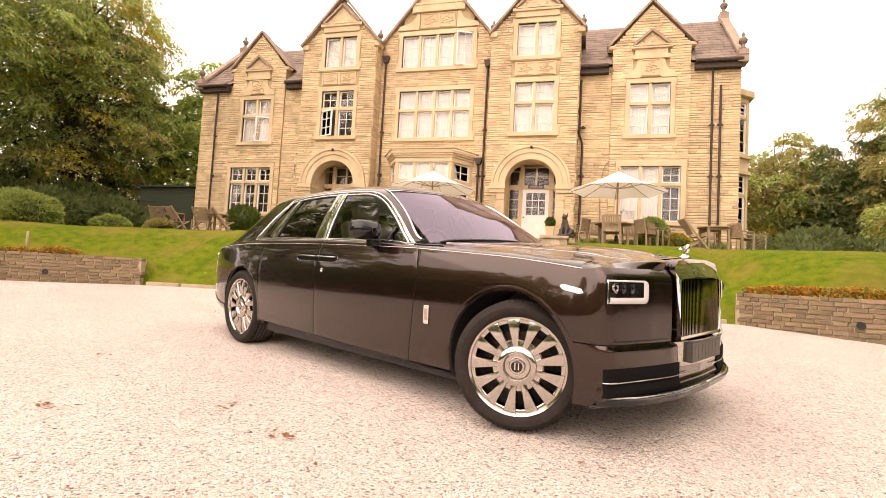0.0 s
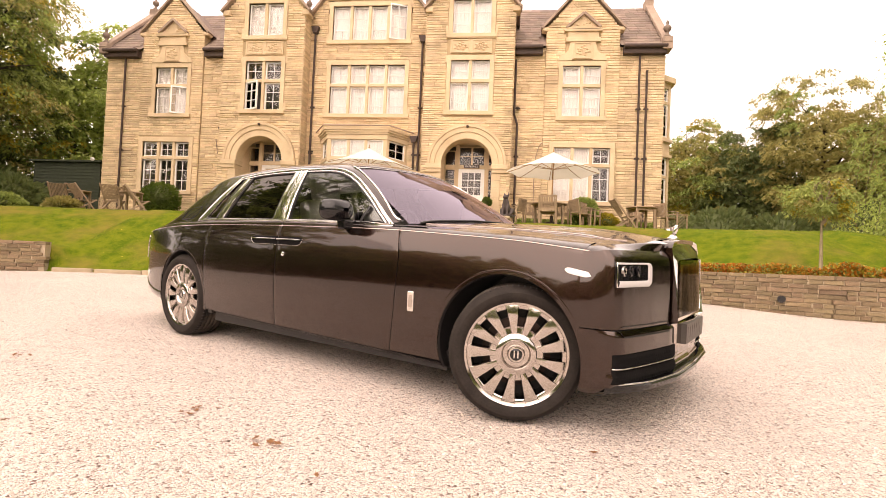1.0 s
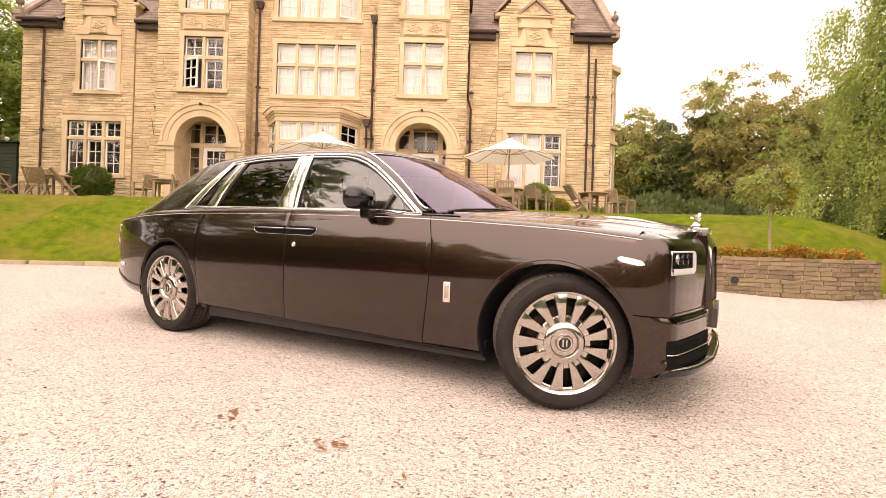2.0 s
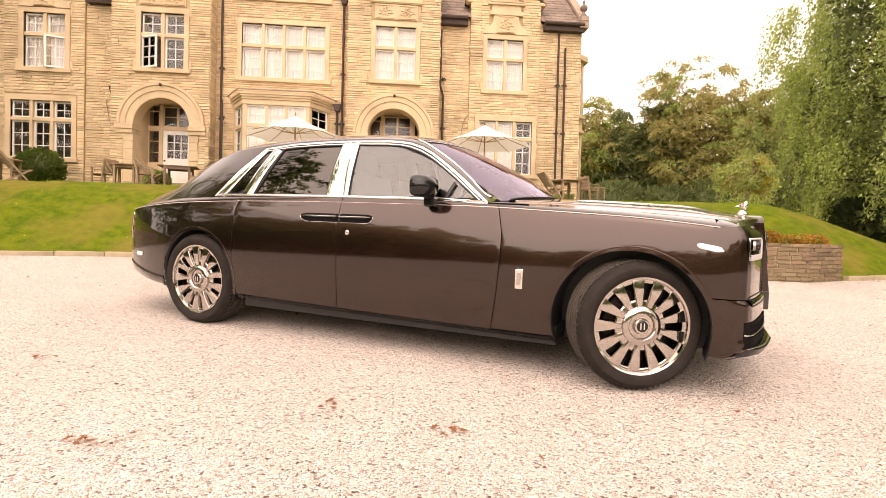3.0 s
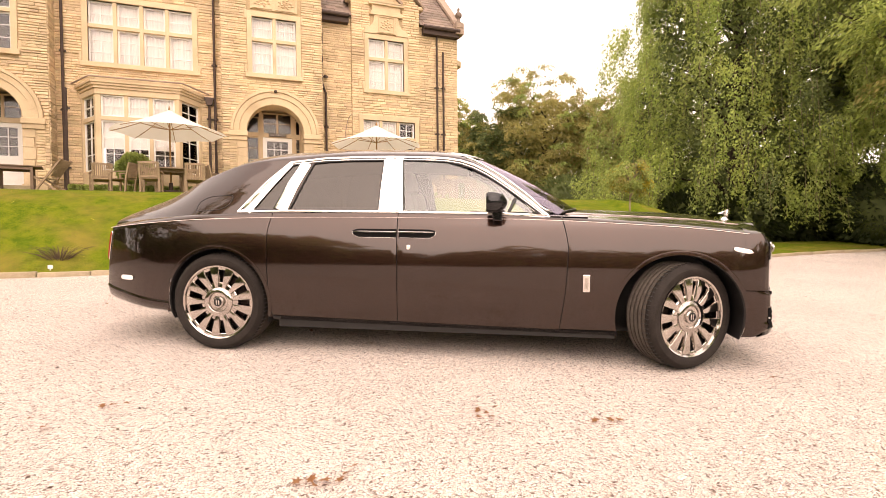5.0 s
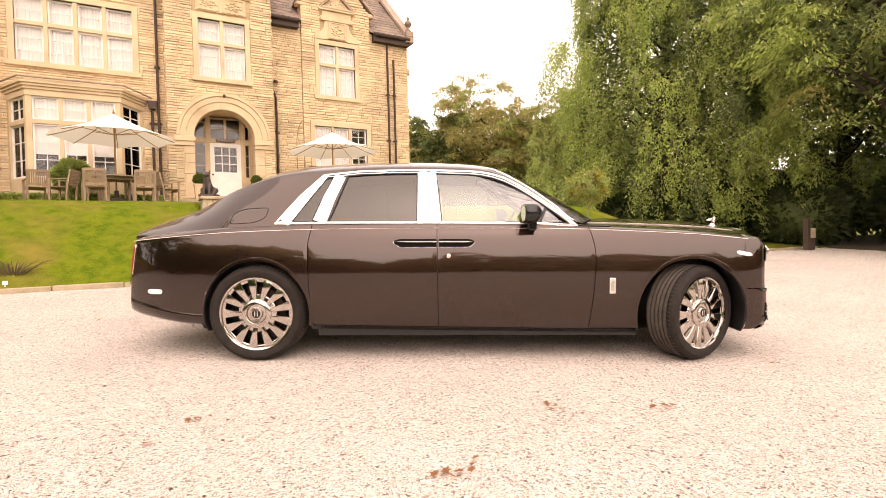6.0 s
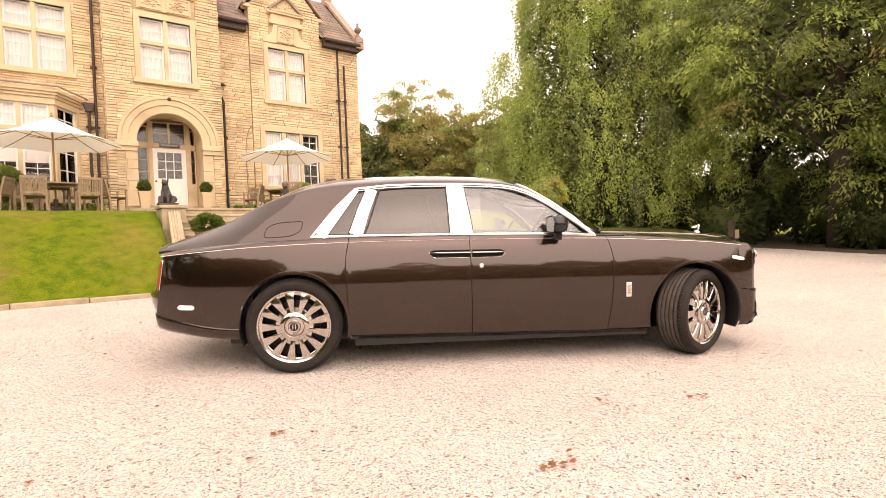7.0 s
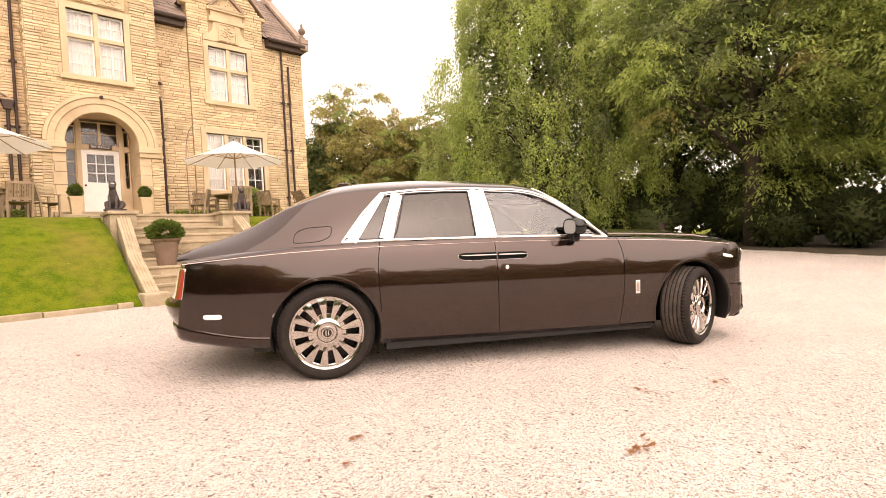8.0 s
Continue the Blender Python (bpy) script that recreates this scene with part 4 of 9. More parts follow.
def make_centre():
    lo, hi = -8.4, -3.7
    w3 = (AX - 1.47, AX + 1.47, 9.34, 10.7)
    w2 = (AX - 1.47, AX + 1.47, 6.46, 8.38)
    m = [(w2[0] - 0.16, w2[1] + 0.16, w2[2] - 0.16, w2[3] + 0.2), (w3[0] - 0.2, w3[1] + 0.2, w3[2] - 0.16, 11.9)]
    wall_front("wall", lo, hi, YW, BASE - 0.6, 10.4, [w2, w3, (AX - 1.3, AX + 1.3, BASE - 0.6, 5.5)], gable=(AX, 13.1), seed=77, margins=m)
    window(AX, *w2[2:], 2.94, YW, 4, 7.6, shoulders=True)
    window(AX, *w3[2:], 2.94, YW, 4, None, rows=(2, 3), shoulders=True, opened=((3, 0),))
    carved_panel(AX - 0.75, AX + 0.75, 10.95, 11.6, YW - 0.02, 12, 2)
    s = Shape()
    for sx in (-1, 1):
        s.prism([(AX + sx * a, b) for a, b in ((0.78, 10.92), (1.7, 10.92), (1.66, 11.1), (1.35, 11.16), (1.05, 11.3), (0.9, 11.6), (0.78, 11.6))], "y", YW - 0.08, YW + 0.02)
    s.box(AX - 1.1, AX + 1.1, YW - 0.14, YW + 0.02, 11.62, 11.95)
    hpart("gable_frieze", s, ASHLAR, "dressed stone frieze over the window", bevel=0.015)
    pediment(AX, YW - 0.12, 11.98, 1.05, 0.8)
    for sx in (-1, 1):
        coping((AX + sx * 2.4, YW + 0.05, 10.3), (AX, YW + 0.05, 13.25), 0.5, 0.15)
        s = Shape()
        s.add([(AX, YW + 0.3, 13.1), (AX, 24, 13.1), (AX + sx * 2.5, 24, 10.3), (AX + sx * 2.5, YW + 0.3, 10.3)], [(0, 1, 2, 3)])
        hpart("centre_roof", s, SLATE, "stone slate roof")
    downpipe(-8.18, YW - 0.1, BASE, 9.6)
    downpipe(-3.92, YW - 0.1, BASE, 9.2)
    downpipe(-8.05, YW - 0.4, BASE, 5.5, hopper=False)
    downpipe(-4.1, YW - 0.1, BASE, 5.35, hopper=True)
    downpipe(-0.25, YW - 0.12, BASE, 8.5, hopper=False, jog=0.12)
    downpipe(-11.8, YW - 0.12, BASE, 5.6, hopper=True)
    # canted bay window
    d = 0.95
    pts = [(AX - 1.72, YW), (AX - 1.12, YW - d), (AX + 1.12, YW - d), (AX + 1.72, YW)]
    s = Shape()
    foot, top = BASE - 0.6, 3.0
    s.prism([(pts[0][0], YW + 0.02), *pts[1:3], (pts[3][0], YW + 0.02)], "z", foot, top)
    hpart("bay_plinth", s, ASHLAR, "dressed stone plinth of the bay window", bevel=0.015)
    s = Shape()
    for k, (z0, z1, g) in enumerate(((5.26, 5.43, 0.03), (5.43, 5.51, 0.07), (5.51, 5.58, 0.12), (5.58, 5.64, 0.16))):
        s.prism([(pts[0][0] - g, YW + 0.02), (pts[1][0] - g * 0.6, pts[1][1] - g), (pts[2][0] + g * 0.6, pts[2][1] - g), (pts[3][0] + g, YW + 0.02)], "z", z0, z1)
    s.prism([(pts[0][0] - 0.1, YW + 0.02), (pts[1][0], pts[1][1] - 0.1), (pts[2][0], pts[2][1] - 0.1), (pts[3][0] + 0.1, YW + 0.02)], "z", 5.64, 5.72)
    hpart("bay_cornice", s, ASHLAR, "moulded stone cornice with lead flat roof", bevel=0.012)
    s = Shape()
    s.tube([(pts[0][0] - 0.21, YW - 0.02, 5.73), (pts[1][0] - 0.12, pts[1][1] - 0.19, 5.73), (pts[2][0] + 0.12, pts[2][1] - 0.19, 5.73), (pts[3][0] + 0.21, YW - 0.02, 5.73)], 0.026, 8)
    hpart("bay_gutter", s, COPE, "thin weathered lead edge of the bay roof")
    for (xa, ya), (xb, yb), n in ((pts[0], pts[1], 1), (pts[1], pts[2], 3), (pts[2], pts[3], 1)):
        L = math.hypot(xb - xa, yb - ya)
        m = Matrix.Translation((xa, ya, 0)) @ Matrix.Rotation(math.atan2(yb - ya, xb - xa), 4, "Z")
        s = Shape()
        e = 0.13
        s.box(0, e, 0, 0.2, 3.0, 5.26, m)
        s.box(L - e, L, 0, 0.2, 3.0, 5.26, m)
        step = (L - 2 * e) / n
        cells = []
        for i in range(n):
            a, b = e + step * i, e + step * (i + 1)
            if i:
                s.box(a - 0.05, a + 0.05, 0.01, 0.2, 3.0, 5.26, m)
            cells.append((a + (0.05 if i else 0), b - (0.05 if i < n - 1 else 0)))
            s.box(*cells[-1], 0.012, 0.2, 4.5, 4.62, m)
        bay = hpart("bay_window", s, ASHLAR, "stone-mullioned face of the bay window")
        for a, b in cells:
            for c, t2, rr in ((3.0, 4.5, 3), (4.62, 5.26, 2)):
                s = Shape()
                t, g = 0.045, 0.02
                s.box(a, a + t, 0.06, 0.12, c, t2, m)
                s.box(b - t, b, 0.06, 0.12, c, t2, m)
                s.box(a + t, b - t, 0.06, 0.12, c, c + t, m)
                s.box(a + t, b - t, 0.06, 0.12, t2 - t, t2, m)
                s.box((a + b) / 2 - g / 2, (a + b) / 2 + g / 2, 0.07, 0.1, c + t, t2 - t, m)
                for q in range(1, rr):
                    z = c + (t2 - c) * q / rr
                    s.box(a + t, b - t, 0.071, 0.101, z - g / 2, z + g / 2, m)
                part("sash", s, WHITE, bay, "white-painted casement with glazing bars")
                s = Shape()
                s.box(a + 0.03, b - 0.03, 0.085, 0.09, c + 0.03, t2 - 0.03, m)
                part("pane", s, PANE, bay).visible_shadow = False
                if c < 4:
                    s = Shape()
                    s.grid([[m @ Vector((a + (b - a) * q / 6, 0.19, z)) for q in range(7)] for z in (3.0 + 0.62 + 0.05 * math.sin(a * 9), t2)])
                    part("blind", s, CURTAIN, bay, "half-drawn white blind")
                if c > 4:
                    s = Shape()
                    s.grid([[m @ Vector((a + (b - a) * q / 18, 0.17 + 0.015 * math.sin(q * 2.2), z)) for q in range(19)] for z in (c, t2)])
                    part("net_curtain", s, CURTAIN, bay, "white gathered net curtain", smooth=1)
    # dark sheets paint the shade inside the bay
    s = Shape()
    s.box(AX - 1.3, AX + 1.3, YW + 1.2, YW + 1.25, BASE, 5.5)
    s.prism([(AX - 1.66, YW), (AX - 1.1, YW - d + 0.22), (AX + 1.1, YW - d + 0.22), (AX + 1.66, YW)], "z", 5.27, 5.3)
    hpart("room_behind", s, ROOMSHADE)


def wall_cable(pts, name="wall_cable", rad=0.014):
    """A thin cable clipped along the stonework, sagging a little between its points."""
    s, path = Shape(), []
    for k in range(len(pts) * 6 - 5):
        t = k / 6
        path.append((curve_table([(i, p[0]) for i, p in enumerate(pts)], t), curve_table([(i, p[1]) for i, p in enumerate(pts)], t), curve_table([(i, p[2]) for i, p in enumerate(pts)], t)))
    s.tube(path, rad, 6)
    hpart(name, s, COPE, "thin weathered cable clipped to the wall", smooth=1)


wall_cable([(0.45, YW - 0.07, 2.3), (0.44, YW - 0.07, 4.4), (0.55, YW - 0.07, 5.2), (0.85, YW - 0.07, 5.7), (0.95, YW - 0.07, 6.5)])
wall_cable([(0.95, YW - 0.07, 3.3), (0.9, YW - 0.07, 4.4), (0.86, YW - 0.07, 5.3)])
wall_cable([(-11.75, YW - 0.07, 2.4), (-11.7, YW - 0.07, 3.9), (-11.95, YW - 0.07, 4.6), (-12.1, YW - 0.07, 5.4)])


def side_bay():
    """The canted bay on the end wall, seen past the corner."""
    x = 4.95
    pts = [(20.6, 0.0), (21.3, 0.75), (23.2, 0.75), (23.9, 0.0)]
    for name, z0, z1, g in (("side_bay_plinth", BASE - 0.6, 3.2, 0), ("side_bay_apron", 5.3, 6.1, 0), ("side_bay_head", 8.0, 8.2, 0), ("side_bay_string", 5.3, 5.42, 0.08), ("side_bay_string", 5.9, 6.0, 0.08), ("side_bay_cornice", 8.2, 8.42, 0.14)):
        s = Shape()
        s.prism([(x + b + (g if b else 0), a + (-g if i < 2 else g)) for i, (a, b) in enumerate(pts)], "z", z0, z1)
        hpart(name, s, ASHLAR, "dressed stone of the bay on the end wall", bevel=0.01)
    for z0, z1 in ((3.2, 5.3), (6.1, 8.0)):
        for (ya, da), (yb, db) in zip(pts, pts[1:]):
            L = math.hypot(yb - ya, db - da)
            m = Matrix.Translation((x + da, ya, 0)) @ Matrix.Rotation(math.atan2(yb - ya, db - da), 4, "Z")
            s = Shape()
            for a, b in ((0, 0.12), (L - 0.12, L)):
                s.box(a, b, 0, 0.15, z0, z1, m)
            s.box(0.12, L - 0.12, 0.02, 0.15, z0 + 1.3, z0 + 1.4, m)
            w = hpart("side_bay_window", s, ASHLAR, "stone bay window frame")
            for c, d in ((z0, z0 + 1.3), (z0 + 1.4, z1)):
                s = Shape()
                n = 1 if L < 1.5 else 3
                for i in range(n):
                    a, b = 0.12 + (L - 0.24) * i / n, 0.12 + (L - 0.24) * (i + 1) / n
                    s.box(a, a + 0.05, 0.05, 0.1, c, d, m)
                    s.box(b - 0.05, b, 0.05, 0.1, c, d, m)
                    s.box(a + 0.05, b - 0.05, 0.05, 0.1, c, c + 0.05, m)
                    s.box(a + 0.05, b - 0.05, 0.05, 0.1, d - 0.05, d, m)
                    s.box((a + b) / 2 - 0.01, (a + b) / 2 + 0.01, 0.06, 0.09, c + 0.05, d - 0.05, m)
                    for q in (1, 2):
                        s.box(a + 0.05, b - 0.05, 0.06, 0.09, c + (d - c) * q / 3 - 0.01, c + (d - c) * q / 3 + 0.01, m)
                part("sash", s, WHITE, w, "white-painted casement with glazing bars")
                s = Shape()
                s.box(0.13, L - 0.13, 0.075, 0.08, c, d, m)
                part("pane", s, PANE, w).visible_shadow = False
                s = Shape()
                s.box(0.13, L - 0.13, 0.14, 0.15, c, d, m)
                part("net_curtain", s, CURTAIN, w)


for sd in (1, -1):
    make_wing(sd)
    make_tower(sd)
make_centre()
side_bay()

# ---- the limousine ----
PAINT = mat("dark_brown_metallic", (0.036, 0.0182, 0.0130), (0.041, 0.0208, 0.0148), rough=0.27, metal=1.0, scale=3, fine=400, bump=0.0, coat=1.0, spec=0.05)
PAINT.node_tree.nodes["Principled BSDF"].inputs["Coat IOR"].default_value = 1.57
PAINT.node_tree.nodes["Principled BSDF"].inputs["Coat Roughness"].default_value = 0.05
CHROME = mat("polished_chrome", (0.86, 0.84, 0.82), (0.8, 0.78, 0.76), rough=0.06, metal=1.0, scale=5, fine=60, bump=0.0)
RIMMETAL = mat("polished_alloy", (0.60, 0.56, 0.53), (0.52, 0.48, 0.45), rough=0.1, metal=1.0, scale=6, fine=70, bump=0.02)
RUBBER = mat("tyre_rubber", (0.014, 0.0105, 0.009), (0.028, 0.022, 0.0185), rough=0.8, spec=0.25, scale=14, fine=90, bump=0.1, dist=0.003)
TREAD = mat("dusty_tread_rubber", (0.055, 0.044, 0.037), (0.09, 0.074, 0.062), rough=0.9, spec=0.2, scale=20, fine=120, bump=0.2, dist=0.003)
BLACK = mat("black_plastic", (0.012, 0.011, 0.011), (0.018, 0.016, 0.016), rough=0.4, scale=10, fine=90, bump=0.03)
GLOSSBLACK = mat("gloss_black", (0.008, 0.008, 0.009), (0.01, 0.01, 0.011), rough=0.08, scale=10, fine=90, bump=0.0)
INTAKE = mat("matt_black_mesh", (0.006, 0.006, 0.006), (0.01, 0.009, 0.009), rough=0.95, spec=0.1, scale=20, fine=120, bump=0.1)
DARKCAR = mat("dark_cabin_trim", (0.02, 0.017, 0.016), (0.03, 0.025, 0.022), rough=0.7, scale=6, fine=60, bump=0.05)
LEATHER = mat("pale_grey_leather", (0.50, 0.47, 0.42), (0.42, 0.39, 0.35), rough=0.5, scale=8, fine=90, bump=0.1)
COACHLINE = mat("pale_coachline", (0.62, 0.5, 0.45), (0.58, 0.46, 0.42), rough=0.3, scale=5, fine=50, bump=0.0)
TINT = glass("tinted_glass", (0.95, 0.86, 0.78), 0.12, 0.01, 1.75, (1.0, 0.93, 0.88))
CLEARGLASS = glass("clear_glass", (0.95, 0.99, 0.94), 0.95, 0.01, 2.05)
SCREEN = glass("windscreen_glass", (0.76, 0.70, 0.92), 0.7, 0.01, 2.6, (0.93, 0.83, 1.0))
REDLAMP = mat("red_lamp", (0.36, 0.05, 0.035), (0.28, 0.035, 0.025), rough=0.1, scale=20, fine=120, bump=0.02)
LAMPWHITE = mat("white_lens", (0.86, 0.82, 0.8), (0.8, 0.76, 0.74), rough=0.2, scale=12, fine=90, bump=0.02)
PLATEMARK = mat("dull_plate_mark", (0.075, 0.063, 0.056), (0.065, 0.055, 0.05), rough=0.4, scale=8, fine=60, bump=0.0)
# darker copy of the chrome, with dim reflections put into its base colour
VANE = mat("shaded_chrome", (0.42, 0.4, 0.38), (0.36, 0.34, 0.32), rough=0.08, metal=1.0, scale=8, fine=60, bump=0.0)
PLATE = mat("grey_number_plate", (0.055, 0.046, 0.04), (0.045, 0.038, 0.033), rough=0.4, scale=8, fine=60, bump=0.0)
DAYLAMP = bpy.data.materials.new("lit_daytime_lamp")
DAYLAMP.use_nodes = True
DAYLAMP.node_tree.nodes["Principled BSDF"].inputs["Base Color"].default_value = (0.42, 0.40, 0.39, 1)
DAYLAMP.node_tree.nodes["Principled BSDF"].inputs["Emission Color"].default_value = (1, 0.95, 0.93, 1)
DAYLAMP.node_tree.nodes["Principled BSDF"].inputs["Emission Strength"].default_value = 0.08

FX, RT = Vector((0.8787, -0.4765, -0.0255)).normalized(), Vector((-0.4767, -0.8782, -0.0386)).normalized()
UPV = RT.cross(FX).normalized()
CAR_M = Matrix((FX, -RT, UPV)).transposed().to_4x4()
CAR_M.translation = Vector((-1.430, 4.748, 0.026))
car = thing("limousine", "long glossy dark brown limousine with chrome window frames, polished wheels", "car", CAR_M)

PLAN = [(-3.0, 0.66), (-2.93, 0.72), (-2.8, 0.79), (-2.6, 0.865), (-2.4, 0.915), (-2.1, 0.96), (-1.8, 0.984), (-1.2, 0.996), (-0.3, 1.0), (0.6, 1.0), (1.2, 0.998), (1.8, 0.99), (2.0, 0.98), (2.1, 0.97), (2.22, 0.945)]
PROF = [(0.14, 0.92), (0.2, 0.945), (0.26, 0.972), (0.30, 0.985), (0.45, 0.998), (0.60, 1.003), (0.72, 1.001), (0.82, 0.994), (0.90, 0.983), (0.98, 0.967), (1.04, 0.948), (1.08, 0.925)]
CREASE = [(-2.98, 0.93), (-2.7, 0.965), (-1.92, 1.028), (-1.2, 1.052), (-0.38, 1.06), (0.4, 1.058), (0.77, 1.052), (1.2, 1.036), (1.7, 1.012), (2.0, 0.985), (2.12, 0.972), (2.3, 0.95)]
BELT_Y = [(-3.0, 0.56), (-2.7, 0.70), (-2.4, 0.80), (-1.92, 0.885), (-1.2, 0.91), (-0.38, 0.915), (0.4, 0.91), (0.77, 0.90), (1.0, 0.88), (1.5, 0.83), (2.0, 0.775), (2.1, 0.755), (2.2, 0.70), (2.3, 0.585), (2.35, 0.47), (2.37, 0.42)]
BELT_Z = [(-3.0, 0.955), (-2.7, 1.0), (-2.4, 1.035), (-1.92, 1.07), (-1.2, 1.09), (-0.38, 1.096), (0.4, 1.09), (0.77, 1.08), (1.0, 1.075), (1.5, 1.06), (2.0, 1.03), (2.1, 1.022), (2.2, 1.02), (2.3, 1.028), (2.37, 1.03)]
RAIL_Y = [(-3.05, 0.50), (-2.8, 0.56), (-2.4, 0.585), (-2.0, 0.61), (-1.6, 0.645), (-1.2, 0.672), (-0.5, 0.675), (-0.1, 0.68), (0.177, 0.72), (0.45, 0.79), (0.768, 0.885), (1.05, 0.87)]
RAIL_Z = [(-3.05, 0.965), (-2.8, 1.06), (-2.4, 1.198), (-2.0, 1.39), (-1.6, 1.492), (-1.2, 1.522), (-0.8, 1.545), (-0.5, 1.548), (-0.1, 1.537), (0.05, 1.522), (0.177, 1.492), (0.31, 1.425), (0.45, 1.338), (0.60, 1.222), (0.768, 1.092), (1.05, 1.085)]
TOP_Z = [(-3.05, 0.985), (-2.79, 1.075), (-2.48, 1.185), (-2.216, 1.318), (-1.954, 1.462), (-1.69, 1.572), (-1.37, 1.625), (-0.72, 1.652), (-0.2, 1.643), (0.1, 1.612), (0.325, 1.535), (0.56, 1.40), (0.8, 1.265), (1.05, 1.125)]


def flank_end(z):
    """Where the flank meets the tail, leaning forward with height."""
    return -2.882 + 0.066 * min(1.1, max(0, (z - 0.5) / 0.45))


def side_y(x, z):
    return curve_table(PLAN, x) * curve_table(PROF, z)


def shoulder(x, t):
    """From the crease (t 0) over the shoulder to the belt line (t 1)."""
    zc = curve_table(CREASE, x)
    yc, yb, zb = side_y(x, zc), curve_table(BELT_Y, x), curve_table(BELT_Z, x)
    return yc + (yb - yc) * (t ** 1.35), zc + (zb - zc) * (1 - (1 - t) ** 1.6)


def upper(x, t):
    """The cabin: t 0 belt, 1 roof rail, 2 centre line."""
    yb, zb, yr, zr, zt = (curve_table(k, x) for k in (BELT_Y, BELT_Z, RAIL_Y, RAIL_Z, TOP_Z))
    zr = max(zr, zb + 0.004)
    zt = max(zt, zr + 0.004)
    if t <= 1:
        bow = 0.018 * math.sin(math.pi * t)
        return yb + (yr - yb) * t + bow, zb + (zr - zb) * t
    s = t - 1
    flat = min(1, max(0, (x + 2.9) / 0.7)) * min(1, max(0, (0.42 - x) / 0.42))      # rounder shoulders along the roof
    flat = flat * flat * (3 - 2 * flat)
    return yr * (1 - s), zr + (zt - zr) * (1 - (1 - s) ** 2.4) ** (1 - 0.34 * flat)


def upper_at(x, z):
    zb, zr = curve_table(BELT_Z, x), max(curve_table(RAIL_Z, x), curve_table(BELT_Z, x) + 0.004)
    return upper(x, min(1.0, max(0.0, (z - zb) / (zr - zb))))[0]


GAP_C = [(0.2, -1.30), (0.31, -1.324), (0.6, -1.352), (0.9, -1.362), (1.05, -1.34), (1.12, -1.31)]
GAP_B = [(0.2, -0.336), (1.12, -0.35)]
GAP_A = [(0.2, 0.835), (0.277, 0.846), (0.6, 0.885), (0.85, 0.896), (1.0, 0.872), (1.12, 0.83)]
HUB_R = (-1.776, 0.372)
ARCH_F = (1.672, 0.383, 0.442)


def sill_z(x):
    return 0.305 - 0.016 * (x + 1.3)


def in_poly(px, py, poly):
    c = False
    for (x0, y0), (x1, y1) in zip(poly, poly[1:] + poly[:1]):
        if (y0 > py) != (y1 > py) and px < (x1 - x0) * (py - y0) / (y1 - y0) + x0:
            c = not c
    return c


def cut_arch(s, sd, cx, cz, ra, follow=True):
    """Opens a wheel arch in a panel and draws its edge onto the circle."""
    inside = [math.hypot(v[0] - cx, v[2] - cz) < ra for v in s.v]
    keep = [f for f in s.f if not all(inside[i] for i in f)]
    used = {i for f in keep for i in f}
    for i in used:
        if inside[i]:
            x, y, z = s.v[i]
            d = math.hypot(x - cx, z - cz) or 1
            x, z = cx + (x - cx) * ra / d, cz + (z - cz) * ra / d
            s.v[i] = (x, sd * side_y(x, z) if follow else y, z)
    remap = {o: n for n, o in enumerate(sorted(used))}
    s.v = [s.v[o] for o in sorted(used)]
    s.f = [tuple(remap[i] for i in f) for f in keep]


def side_panel(name, sd, left, right, foot, nx, arch=None, label=""):
    """A panel of the flank between two shut lines, with a turned-in edge; arch: (x, z, radius)."""
    nz, ns = 26, 9
    rows = []
    for j in range(nz + ns + 1):
        row = []
        for i in range(nx + 1):
            u = i / nx
            x = left(0.7) * (1 - u) + right(0.7) * u
            if j <= nz:
                z0, zc = foot(x), curve_table(CREASE, x)
                z = z0 + (zc - z0) * j / nz
                x = left(z) * (1 - u) + right(z) * u
                y = side_y(x, z)
            else:
                x = left(1.06) * (1 - u) + right(1.06) * u
                y, z = shoulder(x, (j - nz) / ns)
            row.append([x, y, z])
        rows.append(row)
    edge = 0.0012
    for row in rows:        # round the shut lines in a little
        for i, dy in ((0, edge), (nx, edge)):
            row[i][1] -= dy
    s = Shape()
    s.grid([[(p[0], sd * p[1], p[2]) for p in r] for r in rows])
    if arch:
        cut_arch(s, sd, *arch)
    return part(name, s, PAINT, car, label, smooth=1)


